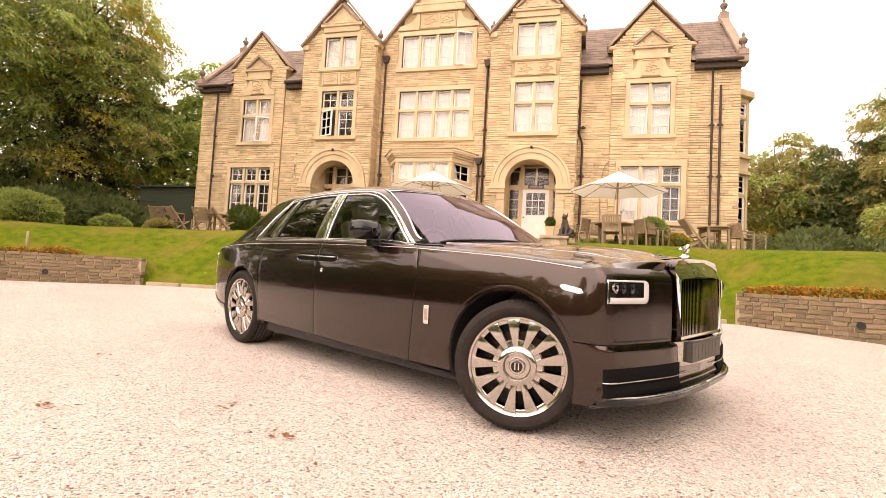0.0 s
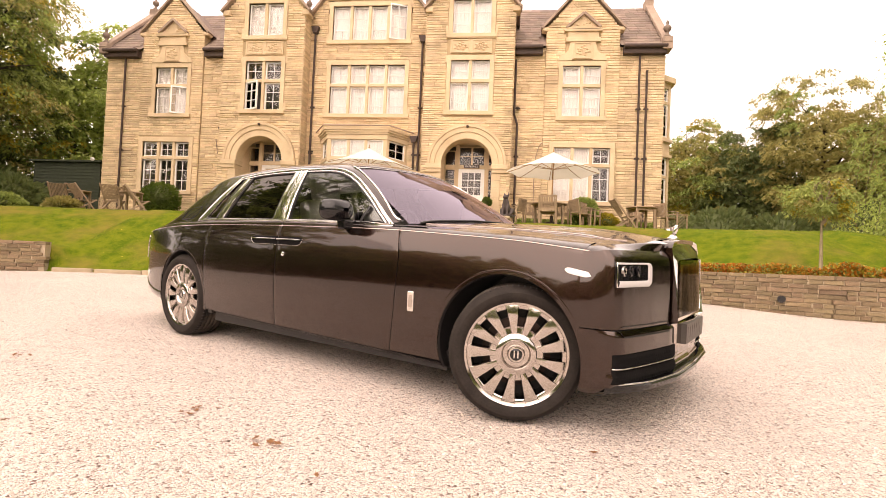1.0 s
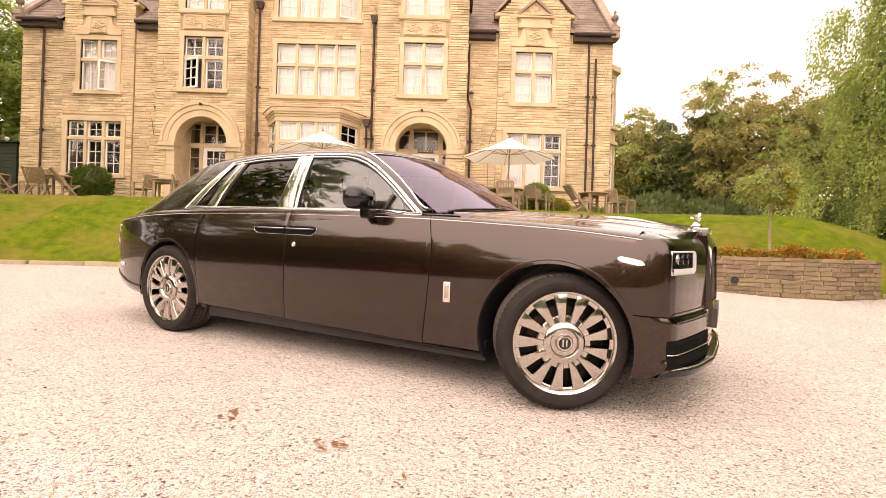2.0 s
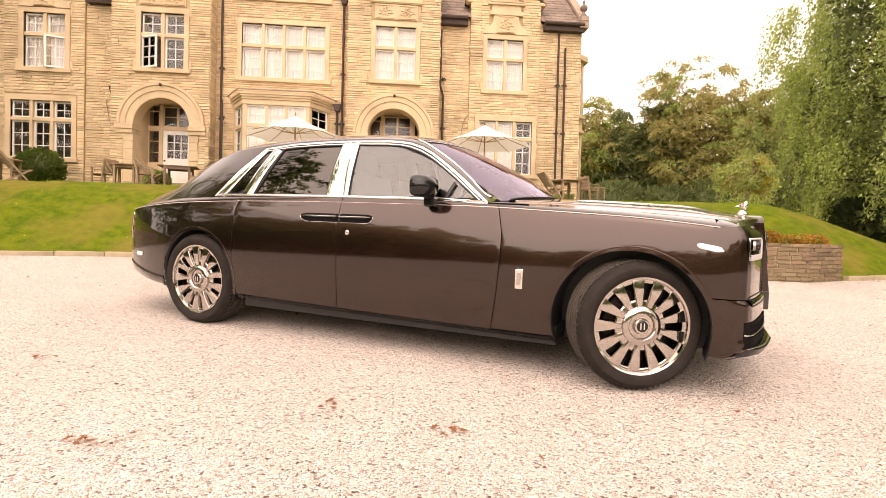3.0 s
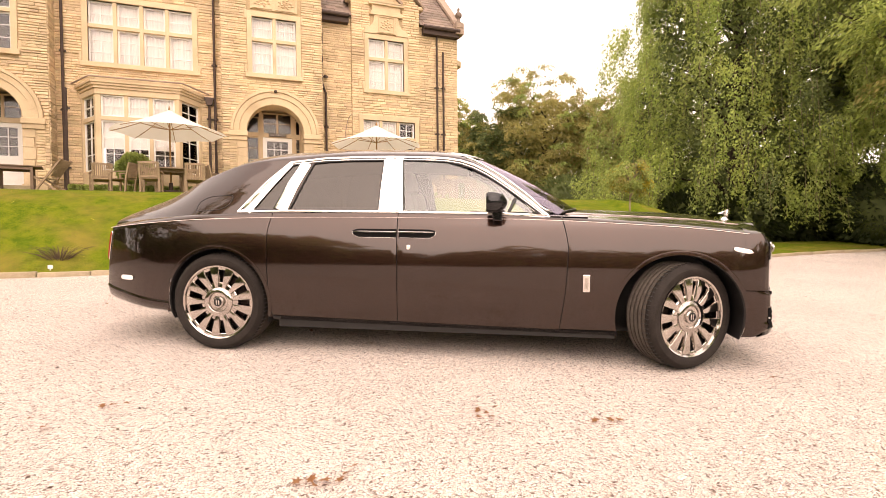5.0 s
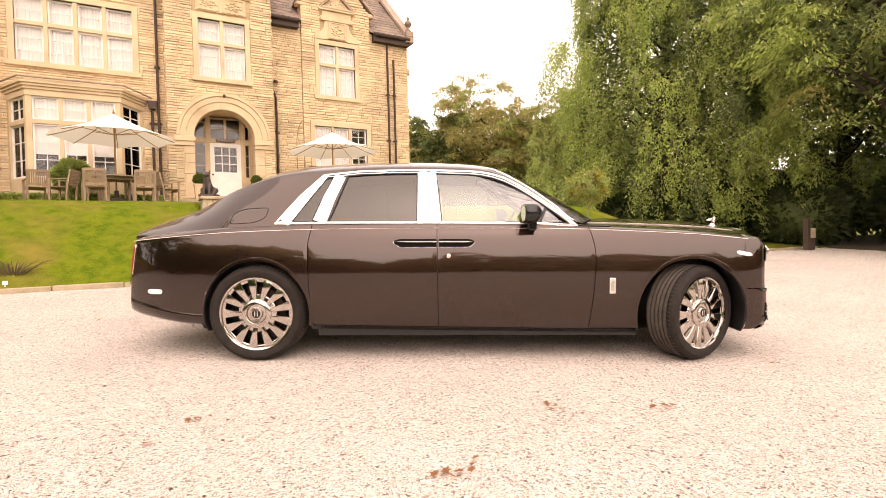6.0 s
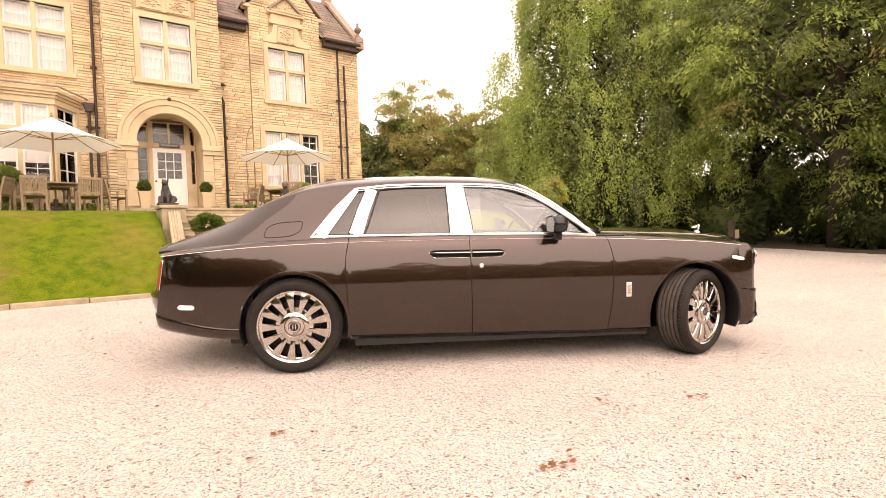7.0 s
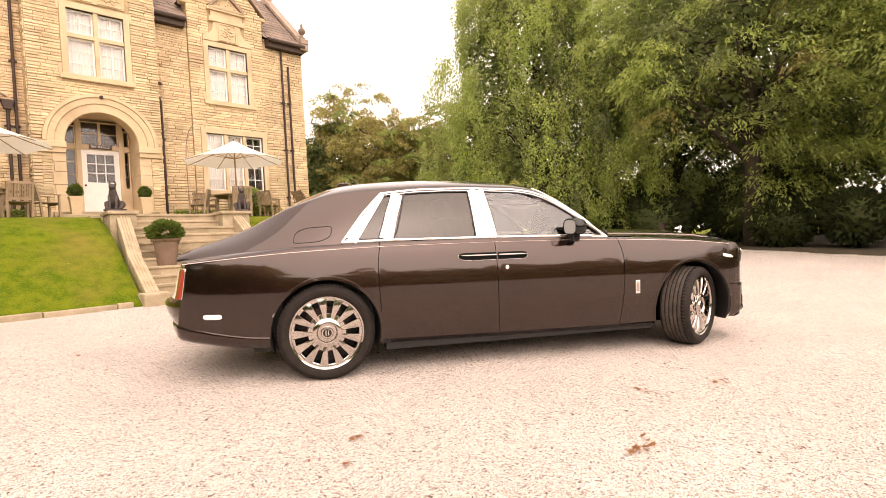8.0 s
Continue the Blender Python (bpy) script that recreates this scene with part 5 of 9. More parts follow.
def ribbon(pts, w, sd, m, name, parent, label="", lift=0.004, thick=0.007):
    """A moulding laid on the cabin side along (x, z) points; w: width in the surface, or its two ends."""
    w = (w, w) if isinstance(w, float) else w
    s = Shape()
    fine = []
    for (x0, z0), (x1, z1) in zip(pts, pts[1:]):
        n = max(1, int(math.hypot(x1 - x0, z1 - z0) / 0.04))
        fine += [(x0 + (x1 - x0) * k / n, z0 + (z1 - z0) * k / n) for k in range(n)]
    fine.append(pts[-1])
    rows = []
    for i, (x, z) in enumerate(fine):
        a, b = fine[max(0, i - 1)], fine[min(len(fine) - 1, i + 1)]
        dx, dz = b[0] - a[0], b[1] - a[1]
        d = math.hypot(dx, dz) or 1
        u = i / (len(fine) - 1)
        wi = w[0] * (1 - u) + w[1] * u
        nx, nz = -dz / d * wi / 2, dx / d * wi / 2
        ring = []
        for k, h in ((-1, lift - thick), (-1, lift), (-0.6, lift + 0.003), (0.6, lift + 0.003), (1, lift), (1, lift - thick)):
            px, pz = x + nx * k, z + nz * k
            zb = curve_table(BELT_Z, px)
            y = upper_at(px, pz) if pz >= zb else side_y(px, pz) if pz < curve_table(CREASE, px) else shoulder(px, min(1, (pz - curve_table(CREASE, px)) / max(0.01, zb - curve_table(CREASE, px))))[0]
            ring.append((px, sd * (y + h), pz + h * 0.3))
        rows.append(ring)
    s.grid(rows)
    return part(name, s, m, parent, label, smooth=50)


WIN_FRONT = [(-0.312, 1.105), (-0.337, 1.35), (-0.358, 1.512), (-0.1, 1.503), (0.0, 1.494), (0.1, 1.474), (0.2, 1.438), (0.3, 1.387), (0.4, 1.323), (0.5, 1.253), (0.62, 1.163), (0.69, 1.105)]
WIN_REAR = [(-1.217, 1.105), (-1.18, 1.19), (-1.083, 1.49), (-0.95, 1.502), (-0.8, 1.509), (-0.51, 1.512), (-0.508, 1.35), (-0.506, 1.105)]
WIN_QUARTER = [(-1.49, 1.112), (-1.502, 1.128), (-1.492, 1.155), (-1.275, 1.466), (-1.255, 1.478), (-1.20, 1.482), (-1.272, 1.3), (-1.342, 1.112)]


def glass_panel(name, poly, sd, m, parent, label, plane=False):
    """A pane behind its opening; plane: bowed upwards only, as the front door's."""
    s = Shape()
    lie = lambda x, z: curve_table(BELT_Y, x) - 0.52 * (z - 1.096) + 0.018 * math.sin(math.pi * (z - 1.096) / 0.452) - 0.010 if plane else upper_at(x, z) - 0.008
    x0, x1 = min(p[0] for p in poly), max(p[0] for p in poly)
    z0, z1 = min(p[1] for p in poly), max(p[1] for p in poly)
    nx, nz = int((x1 - x0) / 0.02) + 1, int((z1 - z0) / 0.02) + 1
    s.grid([[(x, sd * lie(x, z), z) for x in [x0 - 0.02 + (x1 - x0 + 0.04) * i / nx for i in range(nx + 1)]] for z in [z0 - 0.02 + (z1 - z0 + 0.04) * j / nz for j in range(nz + 1)]])
    cx, cz = (x0 + x1) / 2, (z0 + z1) / 2
    big = [(cx + (px - cx) * 1.06, cz + (pz - cz) * 1.08) for px, pz in poly]
    s.f = [f for f in s.f if in_poly(sum(s.v[i][0] for i in f) / 4, sum(s.v[i][2] for i in f) / 4, big)]
    part(name, s, m, parent, label, smooth=1)


def screen_z(x, y):
    """Height of the cabin surface at a place, forward or rear glass."""
    yr = curve_table(RAIL_Y, x)
    return upper(x, 2 - min(1, abs(y) / yr))[1]


HEAD = lambda y: 0.235 - 0.16 * abs(y / 0.66) ** 3.2       # front edge of the roof
COWL = lambda y: 1.02 - 0.24 * abs(y / 0.84) ** 3.2       # foot of the windscreen
CROWN = [(0.86, 1.135), (1.2, 1.125), (1.6, 1.112), (2.0, 1.095), (2.2, 1.08), (2.38, 1.058)]


def bonnet_z(x, a):
    """The bonnet: a 0 on the centre line, 1 at its edge."""
    zb, zt = curve_table(BELT_Z, x), curve_table(CROWN, x)
    k = 1 - smoothstep(1.9, 2.2, x)
    ridge = (0.010 * smoothstep(0.84, 0.76, a) + 0.009 * smoothstep(0.42, 0.36, a) * smoothstep(0.9, 1.4, x)) * k
    return zb + (zt - zb) * (1 - a ** (1.7 + 0.9 * k)) + ridge - 0.002


def cowl_z(y):
    x = COWL(y)
    return bonnet_z(x, abs(y) / curve_table(BELT_Y, x)) + 0.006


def make_cabin():
    s = Shape()
    nx, nt = 190, 36
    xs = [-2.905 + (1.04 + 2.905) * i / nx for i in range(nx + 1)]
    ts = [j / 16 for j in range(17)] + [1 + (j / 20) ** 1.6 for j in range(1, 21)]
    info = []
    for sd in (-1, 1):
        for x in xs:
            for t in ts:
                y, z = upper(x, t)
                info.append((x, y, z, t))
                s.v.append((x, sd * y, z))
        k = (0 if sd < 0 else 1) * len(xs) * len(ts)
        for i in range(nx):
            for j in range(nt):
                q = [k + i * (nt + 1) + j, k + (i + 1) * (nt + 1) + j, k + (i + 1) * (nt + 1) + j + 1, k + i * (nt + 1) + j + 1]
                x = sum(info[a][0] for a in q) / 4
                y = sum(info[a][1] for a in q) / 4
                z = sum(info[a][2] for a in q) / 4
                t = sum(info[a][3] for a in q) / 4
                if t < 1 and any(in_poly(x, z, w) for w in (WIN_FRONT, WIN_REAR, WIN_QUARTER)):
                    continue
                if t > 1.0 and HEAD(y) + 0.02 < x < COWL(y) - 0.0 and y < curve_table(RAIL_Y, x) - 0.055:
                    continue
                if t > 1.0 and x > 0.7 and x > COWL(y) - 0.006:
                    continue
                if t > 1.25 and -2.16 + 0.25 * y * y < x < -1.62 - 0.12 * y * y and y < 0.40:
                    continue
                s.f.append(tuple(q) if sd < 0 else tuple(reversed(q)))
    bm_mesh = s.mesh("cabin_shell", fix=False)
    bm = bmesh.new()
    bm.from_mesh(bm_mesh)
    bmesh.ops.remove_doubles(bm, verts=bm.verts, dist=0.0004)
    bmesh.ops.delete(bm, geom=[v for v in bm.verts if not v.link_faces], context="VERTS")
    bmesh.ops.recalc_face_normals(bm, faces=bm.faces)
    bm.to_mesh(bm_mesh)
    bm.free()
    bm_mesh.shade_smooth()
    part("cabin_shell", bm_mesh, PAINT, car, "dark brown roof, pillars and boot")
    # windscreen and rear window
    s = Shape()
    rows = []
    for i in range(25):
        f = i / 24
        row = []
        for j in range(31):
            v = -1 + 2 * j / 30
            ya, yb = 0.645 * v, 0.80 * v
            xa, xb = HEAD(ya), COWL(yb) + 0.01
            za, zb = screen_z(xa, ya) - 0.006, cowl_z(yb)
            bow = 0.022 * math.sin(math.pi * f) * (1 - 0.5 * v * v)
            row.append((xa + (xb - xa) * f + 0.5 * bow, ya + (yb - ya) * f, za + (zb - za) * f + bow))
        rows.append(row)
    s.grid(rows)
    part("windscreen", s, SCREEN, car, "raked windscreen with violet sky tint", smooth=1)
    s = Shape()
    s.grid([[(HEAD(y) + e, y, screen_z(HEAD(y) + e, abs(y)) + up) for e, up in ((-0.016, 0.001), (0.0, 0.003), (0.02, 0.003), (0.036, 0.001), (0.042, -0.012))] for y in [-0.64 + 1.28 * k / 30 for k in range(31)]])
    part("windscreen_header", s, PAINT, car, "slim edge of the roof above the windscreen", smooth=1)
    s = Shape()
    s.tube([(HEAD(y) + 0.042, y, screen_z(HEAD(y) + 0.042, abs(y)) - 0.004) for y in [-0.64 + 1.28 * k / 30 for k in range(31)]], 0.0035, 6)
    part("windscreen_top_trim", s, CHROME, car, "thin chrome strip above the windscreen", smooth=1)
    s = Shape()
    s.grid([[(x, y, screen_z(x, y) - 0.008) for y in [-0.42 + 0.84 * j / 20 for j in range(21)]] for x in [-2.2 + 0.62 * i / 14 for i in range(15)]])
    part("rear_window", s, TINT, car, "dark rear window", smooth=1)
    s = Shape()
    s.tube([(COWL(y) + 0.012, y, cowl_z(y) + 0.004) for y in [-0.74 + 1.48 * k / 32 for k in range(33)]], 0.008, 6)
    part("cowl_seal", s, BLACK, car, "black rubber strip at the foot of the windscreen", smooth=1)
    # chrome edge of the windscreen
    for sd in (-1, 1):
        s = Shape()
        pts = []
        for k in range(26):
            x = 0.13 + 0.64 * k / 25
            y = curve_table(RAIL_Y, x) - 0.055
            pts.append((x, sd * y, screen_z(x, y) + 0.004))
        s.tube(pts, 0.009, 6)
        part("windscreen_trim", s, CHROME, car, "chrome windscreen moulding", smooth=1)


def make_flank(sd):
    bottom_rear = lambda x: curve_table([(-2.98, 0.44), (-2.76, 0.375), (-2.2, 0.285), (-1.3, 0.30)], x)
    gc, gb, ga = (lambda z, g=g: curve_table(g, z) for g in (GAP_C, GAP_B, GAP_A))
    off = lambda f, d: (lambda z: f(z) + d)
    side_panel("rear_wing", sd, flank_end, off(gc, -0.003), lambda x: bottom_rear(x) + (0.095 - 0.02 * min(1, max(0, (-2.3 - x) / 0.6)) if x < -2.15 else 0), 84, (HUB_R[0], HUB_R[1] + 0.01, 0.425))
    rd = side_panel("rear_door", sd, off(gc, 0.003), off(gb, -0.003), sill_z, 44, (HUB_R[0], HUB_R[1] + 0.01, 0.425), "rear-hinged coach door")
    fd = side_panel("front_door", sd, off(gb, 0.003), off(ga, -0.003), sill_z, 52, None, "front door")
    side_panel("front_wing", sd, off(ga, 0.003), lambda z: 2.10, lambda x: 0.275 if x < 1.5 else 0.255, 84, ARCH_F)
    # sill below the doors
    s = Shape()
    rows = []
    for k in range(30):
        x = -1.355 + 2.60 * k / 29
        z = sill_z(x) - 0.006
        rows.append([(x, sd * (side_y(x, z) - 0.006 - d), z - h) for d, h in ((0.0, 0.0), (0.026, 0.012), (0.062, 0.035), (0.11, 0.062), (0.19, 0.085))])
    s.grid(rows)
    part("sill", s, PAINT, car, "dark tucked-in sill panel", smooth=1)
    # tucked-under valance behind the rear wheel and round the tail
    s = Shape()
    rows = []
    tail = lambda x: min(1, max(0, (-2.3 - x) / 0.6))
    for k in range(26):
        x = -2.205 - 0.677 * k / 25
        ft, zt = bottom_rear(x) - 0.05 * tail(x), bottom_rear(x) + 0.095 - 0.02 * tail(x)
        rows.append([(x, sd * (side_y(x, max(0.3, zt)) + d), zt + (ft - zt) * f) for d, f in ((0.001, 0), (0.006, 0.06), (0.003, 0.35), (-0.012, 0.75), (-0.045, 0.97), (-0.14, 1.0))])
    x, ft, zt = -2.883, bottom_rear(-2.883) - 0.05, bottom_rear(-2.883) + 0.076
    for k in range(1, 17):
        a = 1 - k / 16
        yy = side_y(x, zt) * a
        rows.append([(x - 0.107 * (1 - a ** 4) - d * min(1, k / 3), sd * (yy + d * a ** 3), zt + (ft - zt) * f) for d, f in ((0.001, 0), (0.006, 0.06), (0.003, 0.35), (-0.012, 0.75), (-0.045, 0.97), (-0.14, 1.0))])
    s.grid(rows)
    part("rear_valance", s, PAINT, car, "dark tucked-under rear valance", smooth=1)
    # dark inner body behind the shut lines, and wheel housings
    for gap in (GAP_C, GAP_B, GAP_A):
        s = Shape()
        zs = [0.27 + 0.70 * k / 16 for k in range(17)]
        s.grid([[(curve_table(gap, z) + d, sd * (side_y(curve_table(gap, z), z) - 0.02), z) for d in (-0.008 if gap is GAP_C and z < 0.8 else -0.05, 0.05)] for z in zs])
        part("door_jamb", s, BLACK, car, smooth=1)
    for cx, cz, ra, nm in ((HUB_R[0], HUB_R[1] + 0.01, 0.427, "wheel_housing"), (*ARCH_F[:2], ARCH_F[2] + 0.002, "wheel_housing")):
        s = Shape()
        rows = []
        for k in range(33):
            a = math.radians(-20 + 220 * k / 32)
            x, z = cx + ra * math.cos(a), cz + ra * math.sin(a)
            yo = side_y(x, max(0.15, z))
            rows.append([(x + 0.003 * math.cos(a), sd * (yo - 0.011), z + 0.003 * math.sin(a)), (x - 0.006 * math.cos(a), sd * (yo - 0.022), z - 0.006 * math.sin(a)), (x, sd * 0.62, z)])
        s.grid(rows)
        k = len(s.v)
        s.add([(r[2]) for r in rows], [tuple(range(33))])
        part(nm, s, BLACK, car, "black wheel housing", smooth=40)
        s = Shape()
        rows = []
        for k in range(49):
            a = math.radians(-12 + 204 * k / 48)
            row = []
            for dr, dy in ((0.026, 0.0004), (0.020, 0.0012), (0.011, -0.001), (0.003, -0.010)):
                x, z = cx + (ra + dr) * math.cos(a), cz + (ra + dr) * math.sin(a)
                row.append((x, sd * (side_y(x, max(0.2, z)) + dy), z))
            rows.append(row)
        s.grid(rows)
        part("arch_lip", s, PAINT, car, "turned-in lip of the wheel arch", smooth=1)
    # windows
    glass_panel("window_glass", WIN_FRONT, sd, CLEARGLASS, fd, "clear front side glass", True)
    glass_panel("window_glass", WIN_REAR, sd, TINT, rd, "dark tinted rear side glass")
    glass_panel("quarter_glass", WIN_QUARTER, sd, TINT, car, "dark quarter window")
    # dark rubber round the glass
    for poly, holder in ((WIN_FRONT, fd), (WIN_REAR, rd), (WIN_QUARTER, car)):
        ribbon(poly + poly[:1], 0.012, sd, BLACK, "window_seal", holder, "black rubber window seal", lift=0.0015, thick=0.01)
    # chrome window surround
    top = [(-1.638, 1.092), (-1.455, 1.325), (-1.285, 1.497), (-1.0, 1.527), (-0.7, 1.537), (-0.45, 1.539), (-0.1, 1.53), (0.0, 1.522), (0.1, 1.504), (0.2, 1.471), (0.3, 1.42), (0.4, 1.356), (0.5, 1.286), (0.62, 1.197), (0.76, 1.085)]
    ribbon(top, 0.017, sd, CHROME, "window_chrome", car, "bright chrome window surround")
    ribbon([(-1.275, 1.478), (-1.0, 1.506), (-0.7, 1.517), (-0.45, 1.518), (-0.1, 1.509), (0.0, 1.501), (0.1, 1.482), (0.2, 1.447), (0.3, 1.396), (0.4, 1.332), (0.5, 1.262), (0.62, 1.172), (0.715, 1.097)], 0.010, sd, CHROME, "window_chrome_inner", car, "thin inner chrome strip")
    ribbon([(-1.638, 1.096), (-1.2, 1.104), (-0.38, 1.105), (0.4, 1.10), (0.77, 1.085)], 0.018, sd, CHROME, "belt_chrome", car, "chrome belt moulding")
    ribbon([(-1.565, 1.108), (-1.40, 1.32), (-1.268, 1.487)], (0.092, 0.03), sd, CHROME, "pillar_chrome", car, "broad chrome rear pillar")
    ribbon([(-1.282, 1.11), (-1.222, 1.30), (-1.145, 1.49)], (0.108, 0.09), sd, CHROME, "pillar_chrome", car, "chrome division bar")
    ribbon([(-1.60, 1.107), (-1.50, 1.107)], 0.020, sd, CHROME, "pillar_chrome_foot", car, "chrome foot of the rear pillar")
    ribbon([(-1.318, 1.11), (-1.252, 1.30), (-1.172, 1.49)], 0.004, sd, BLACK, "pillar_seam", car, "dark seam in the chrome", lift=0.006)
    ribbon([(-0.430, 1.11), (-0.470, 1.525)], (0.148, 0.076), sd, CHROME, "pillar_chrome", rd, "chrome door pillar")
    ribbon([(-0.333, 1.11), (-0.394, 1.525)], (0.040, 0.072), sd, CHROME, "pillar_chrome", fd, "chrome door pillar")
    ribbon([(0.47, 1.11), (0.52, 1.215)], 0.022, sd, BLACK, "window_divider", fd)
    # coachline along the shoulder
    line = [(-2.84 + 4.98 * k / 50, curve_table(CREASE, -2.84 + 4.98 * k / 50) + 0.004) for k in range(51)]
    s = Shape()
    s.grid([[(x, sd * (side_y(x, z) + 0.0015 - d * 0.8), z + d) for d in (-0.0022, 0.0022)] for x, z in line])
    part("coachline", s, COACHLINE, car, "thin pale painted coachline")
    # handles side by side at the shut line, over one long recess painted dark
    for dr, x0, x1, tip in ((rd, -0.675, -0.352, -1), (fd, -0.334, -0.07, 1)):
        z = 0.956
        n = 14
        rows = []
        for k in range(n + 1):
            u = k / n
            x = x0 + (x1 - x0) * u
            e = u if tip < 0 else 1 - u          # 0 at the free end
            h = 0.0068 * min(1, 0.35 + e * 5)
            y = side_y(x, z) + 0.012 + 0.014 * min(1, e * 3.5)
            rows.append([(x, sd * (y + dy), z + dz) for dy, dz in ((-0.014, h), (-0.002, h), (0.003, h * 0.4), (0.003, -h * 0.4), (-0.002, -h), (-0.014, -h))])
        s = Shape()
        s.grid(rows, True)
        part("door_handle", s, CHROME, dr, "long slim chrome pull handle", smooth=40)
        # flat matt black patch on the door paints the shade of the recess
        s = Shape()
        rows = []
        for k in range(n + 1):
            u = k / n
            x = x0 - 0.012 * (tip < 0) + (x1 - x0 + 0.012) * u
            e = u if tip < 0 else 1 - u
            h = math.sqrt(min(1, 0.12 + e * 6))
            rows.append([(x, sd * (side_y(x, zz) + 0.0012), zz) for zz in (z + 0.021 * h, z, z - 0.021 * h, z - 0.042 * h)])
        s.grid(rows)
        part("handle_recess", s, INTAKE, dr, "flat black patch painted as the shaded hollow behind the handle", smooth=1)
        s = Shape()
        ends = [r[0] for r in (rows[:1] if tip < 0 else rows[-1:])]
        low = [r[3] for r in (rows if tip < 0 else reversed(rows))]
        s.tube([(q[0], q[1] + sd * 0.002, q[2]) for q in ends + low], 0.0014, 6)
        part("recess_rim", s, CHROME, dr, "thin chrome rim of the handle hollow", smooth=1)
    s = Shape()
    s.lathe([(0.017, 0), (0.017, 0.005), (0.011, 0.007), (0.011, 0.003)], 14, Matrix.Translation((-0.258, sd * (side_y(-0.258, 0.845) - 0.001), 0.845)) @ Matrix.Rotation(radians(90 if sd < 0 else -90), 4, "X"))
    part("door_lock", s, CHROME, fd, "round chrome lock", smooth=40)
    # badge on the wing, side marker lamp, rear reflector, fuel flap
    s = Shape()
    s.box(1.0, 1.05, *sorted((sd * 0.99, sd * (side_y(1.06, 0.6) + 0.008))), 0.55, 0.675)
    part("wing_badge", s, CHROME, car, "upright chrome wing badge", bevel=0.006)
    s = Shape()
    s.box(1.012, 1.038, *sorted((sd * 0.99, sd * (side_y(1.06, 0.6) + 0.0095))), 0.575, 0.65)
    part("badge_inset", s, RIMMETAL, car)
    s = Shape()
    rows = []
    for k in range(13):
        x = 2.01 + 0.135 * k / 12
        zc = 0.874 - 0.024 * k / 12
        h = 0.0155 * min(1, (k + 0.6) / 2, (12.6 - k) / 2)
        rows.append([(x, sd * (side_y(x, zc) + 0.004), zc - h), (x, sd * (side_y(x, zc) + 0.009), zc), (x, sd * (side_y(x, zc) + 0.003), zc + h)])
    s.grid(rows)
    part("side_marker", s, LAMPWHITE, car, "pale side marker lamp", smooth=1)
    s = Shape()
    rows = []
    for k in range(9):
        x = -2.69 + 0.14 * k / 8
        h = 0.019 * min(1, (k + 0.6) / 1.5, (8.6 - k) / 1.5)
        rows.append([(x, sd * (side_y(x, 0.55) + 0.004), 0.55 - h), (x, sd * (side_y(x, 0.55) + 0.008), 0.55), (x, sd * (side_y(x, 0.55) + 0.003), 0.55 + h)])
    s.grid(rows)
    part("rear_marker", s, LAMPWHITE, car, "pale rear side marker", smooth=1)
    if sd < 0:
        s = Shape()
        loop = []
        for k in range(40):
            a = 2 * math.pi * k / 40
            c, d = math.cos(a), math.sin(a)
            x, z = -1.86 + 0.145 * math.copysign(abs(c) ** 0.6, c) + 0.03 * d, 1.160 + 0.06 * math.copysign(abs(d) ** 0.6, d) + 0.018 * c
            loop.append((x, sd * (upper_at(x, z) + 0.0005), z))
        s.tube(loop + loop[:2], 0.0035, 5, caps=False)
        part("fuel_flap", s, BLACK, car, "outline of the fuel filler flap", smooth=1)
    # wing mirror
    s = Shape()
    rows = []
    for k in range(9):
        u = k / 8
        x = 0.315 + 0.145 * u
        r = (0.100, 0.112, 0.114, 0.113, 0.110, 0.103, 0.090, 0.066, 0.02)[k]
        rows.append([(x, sd * (1.035 + 1.12 * r * math.copysign(abs(math.cos(a)) ** 0.6, math.cos(a))), 1.178 + 0.66 * r * math.copysign(abs(math.sin(a)) ** 0.6, math.sin(a))) for a in [2 * math.pi * q / 20 for q in range(20)]])
    s.grid(rows, True)
    mir = part("wing_mirror", s, GLOSSBLACK, fd, "dark door mirror with gloss black foot", smooth=1)
    s = Shape()
    s.add([(0.316, sd * (1.035 + 0.1 * math.copysign(abs(math.cos(a)) ** 0.6, math.cos(a))), 1.178 + 0.06 * math.copysign(abs(math.sin(a)) ** 0.6, math.sin(a))) for a in [2 * math.pi * q / 20 for q in range(20)]], [tuple(range(20))])
    part("mirror_glass", s, CHROME, mir)
    s = Shape()
    s.prism([(0.36, 1.045), (0.425, 1.045), (0.43, 1.12), (0.35, 1.12)], "y", *sorted((sd * 0.93, sd * 1.02)))
    part("mirror_foot", s, GLOSSBLACK, mir, bevel=0.012)


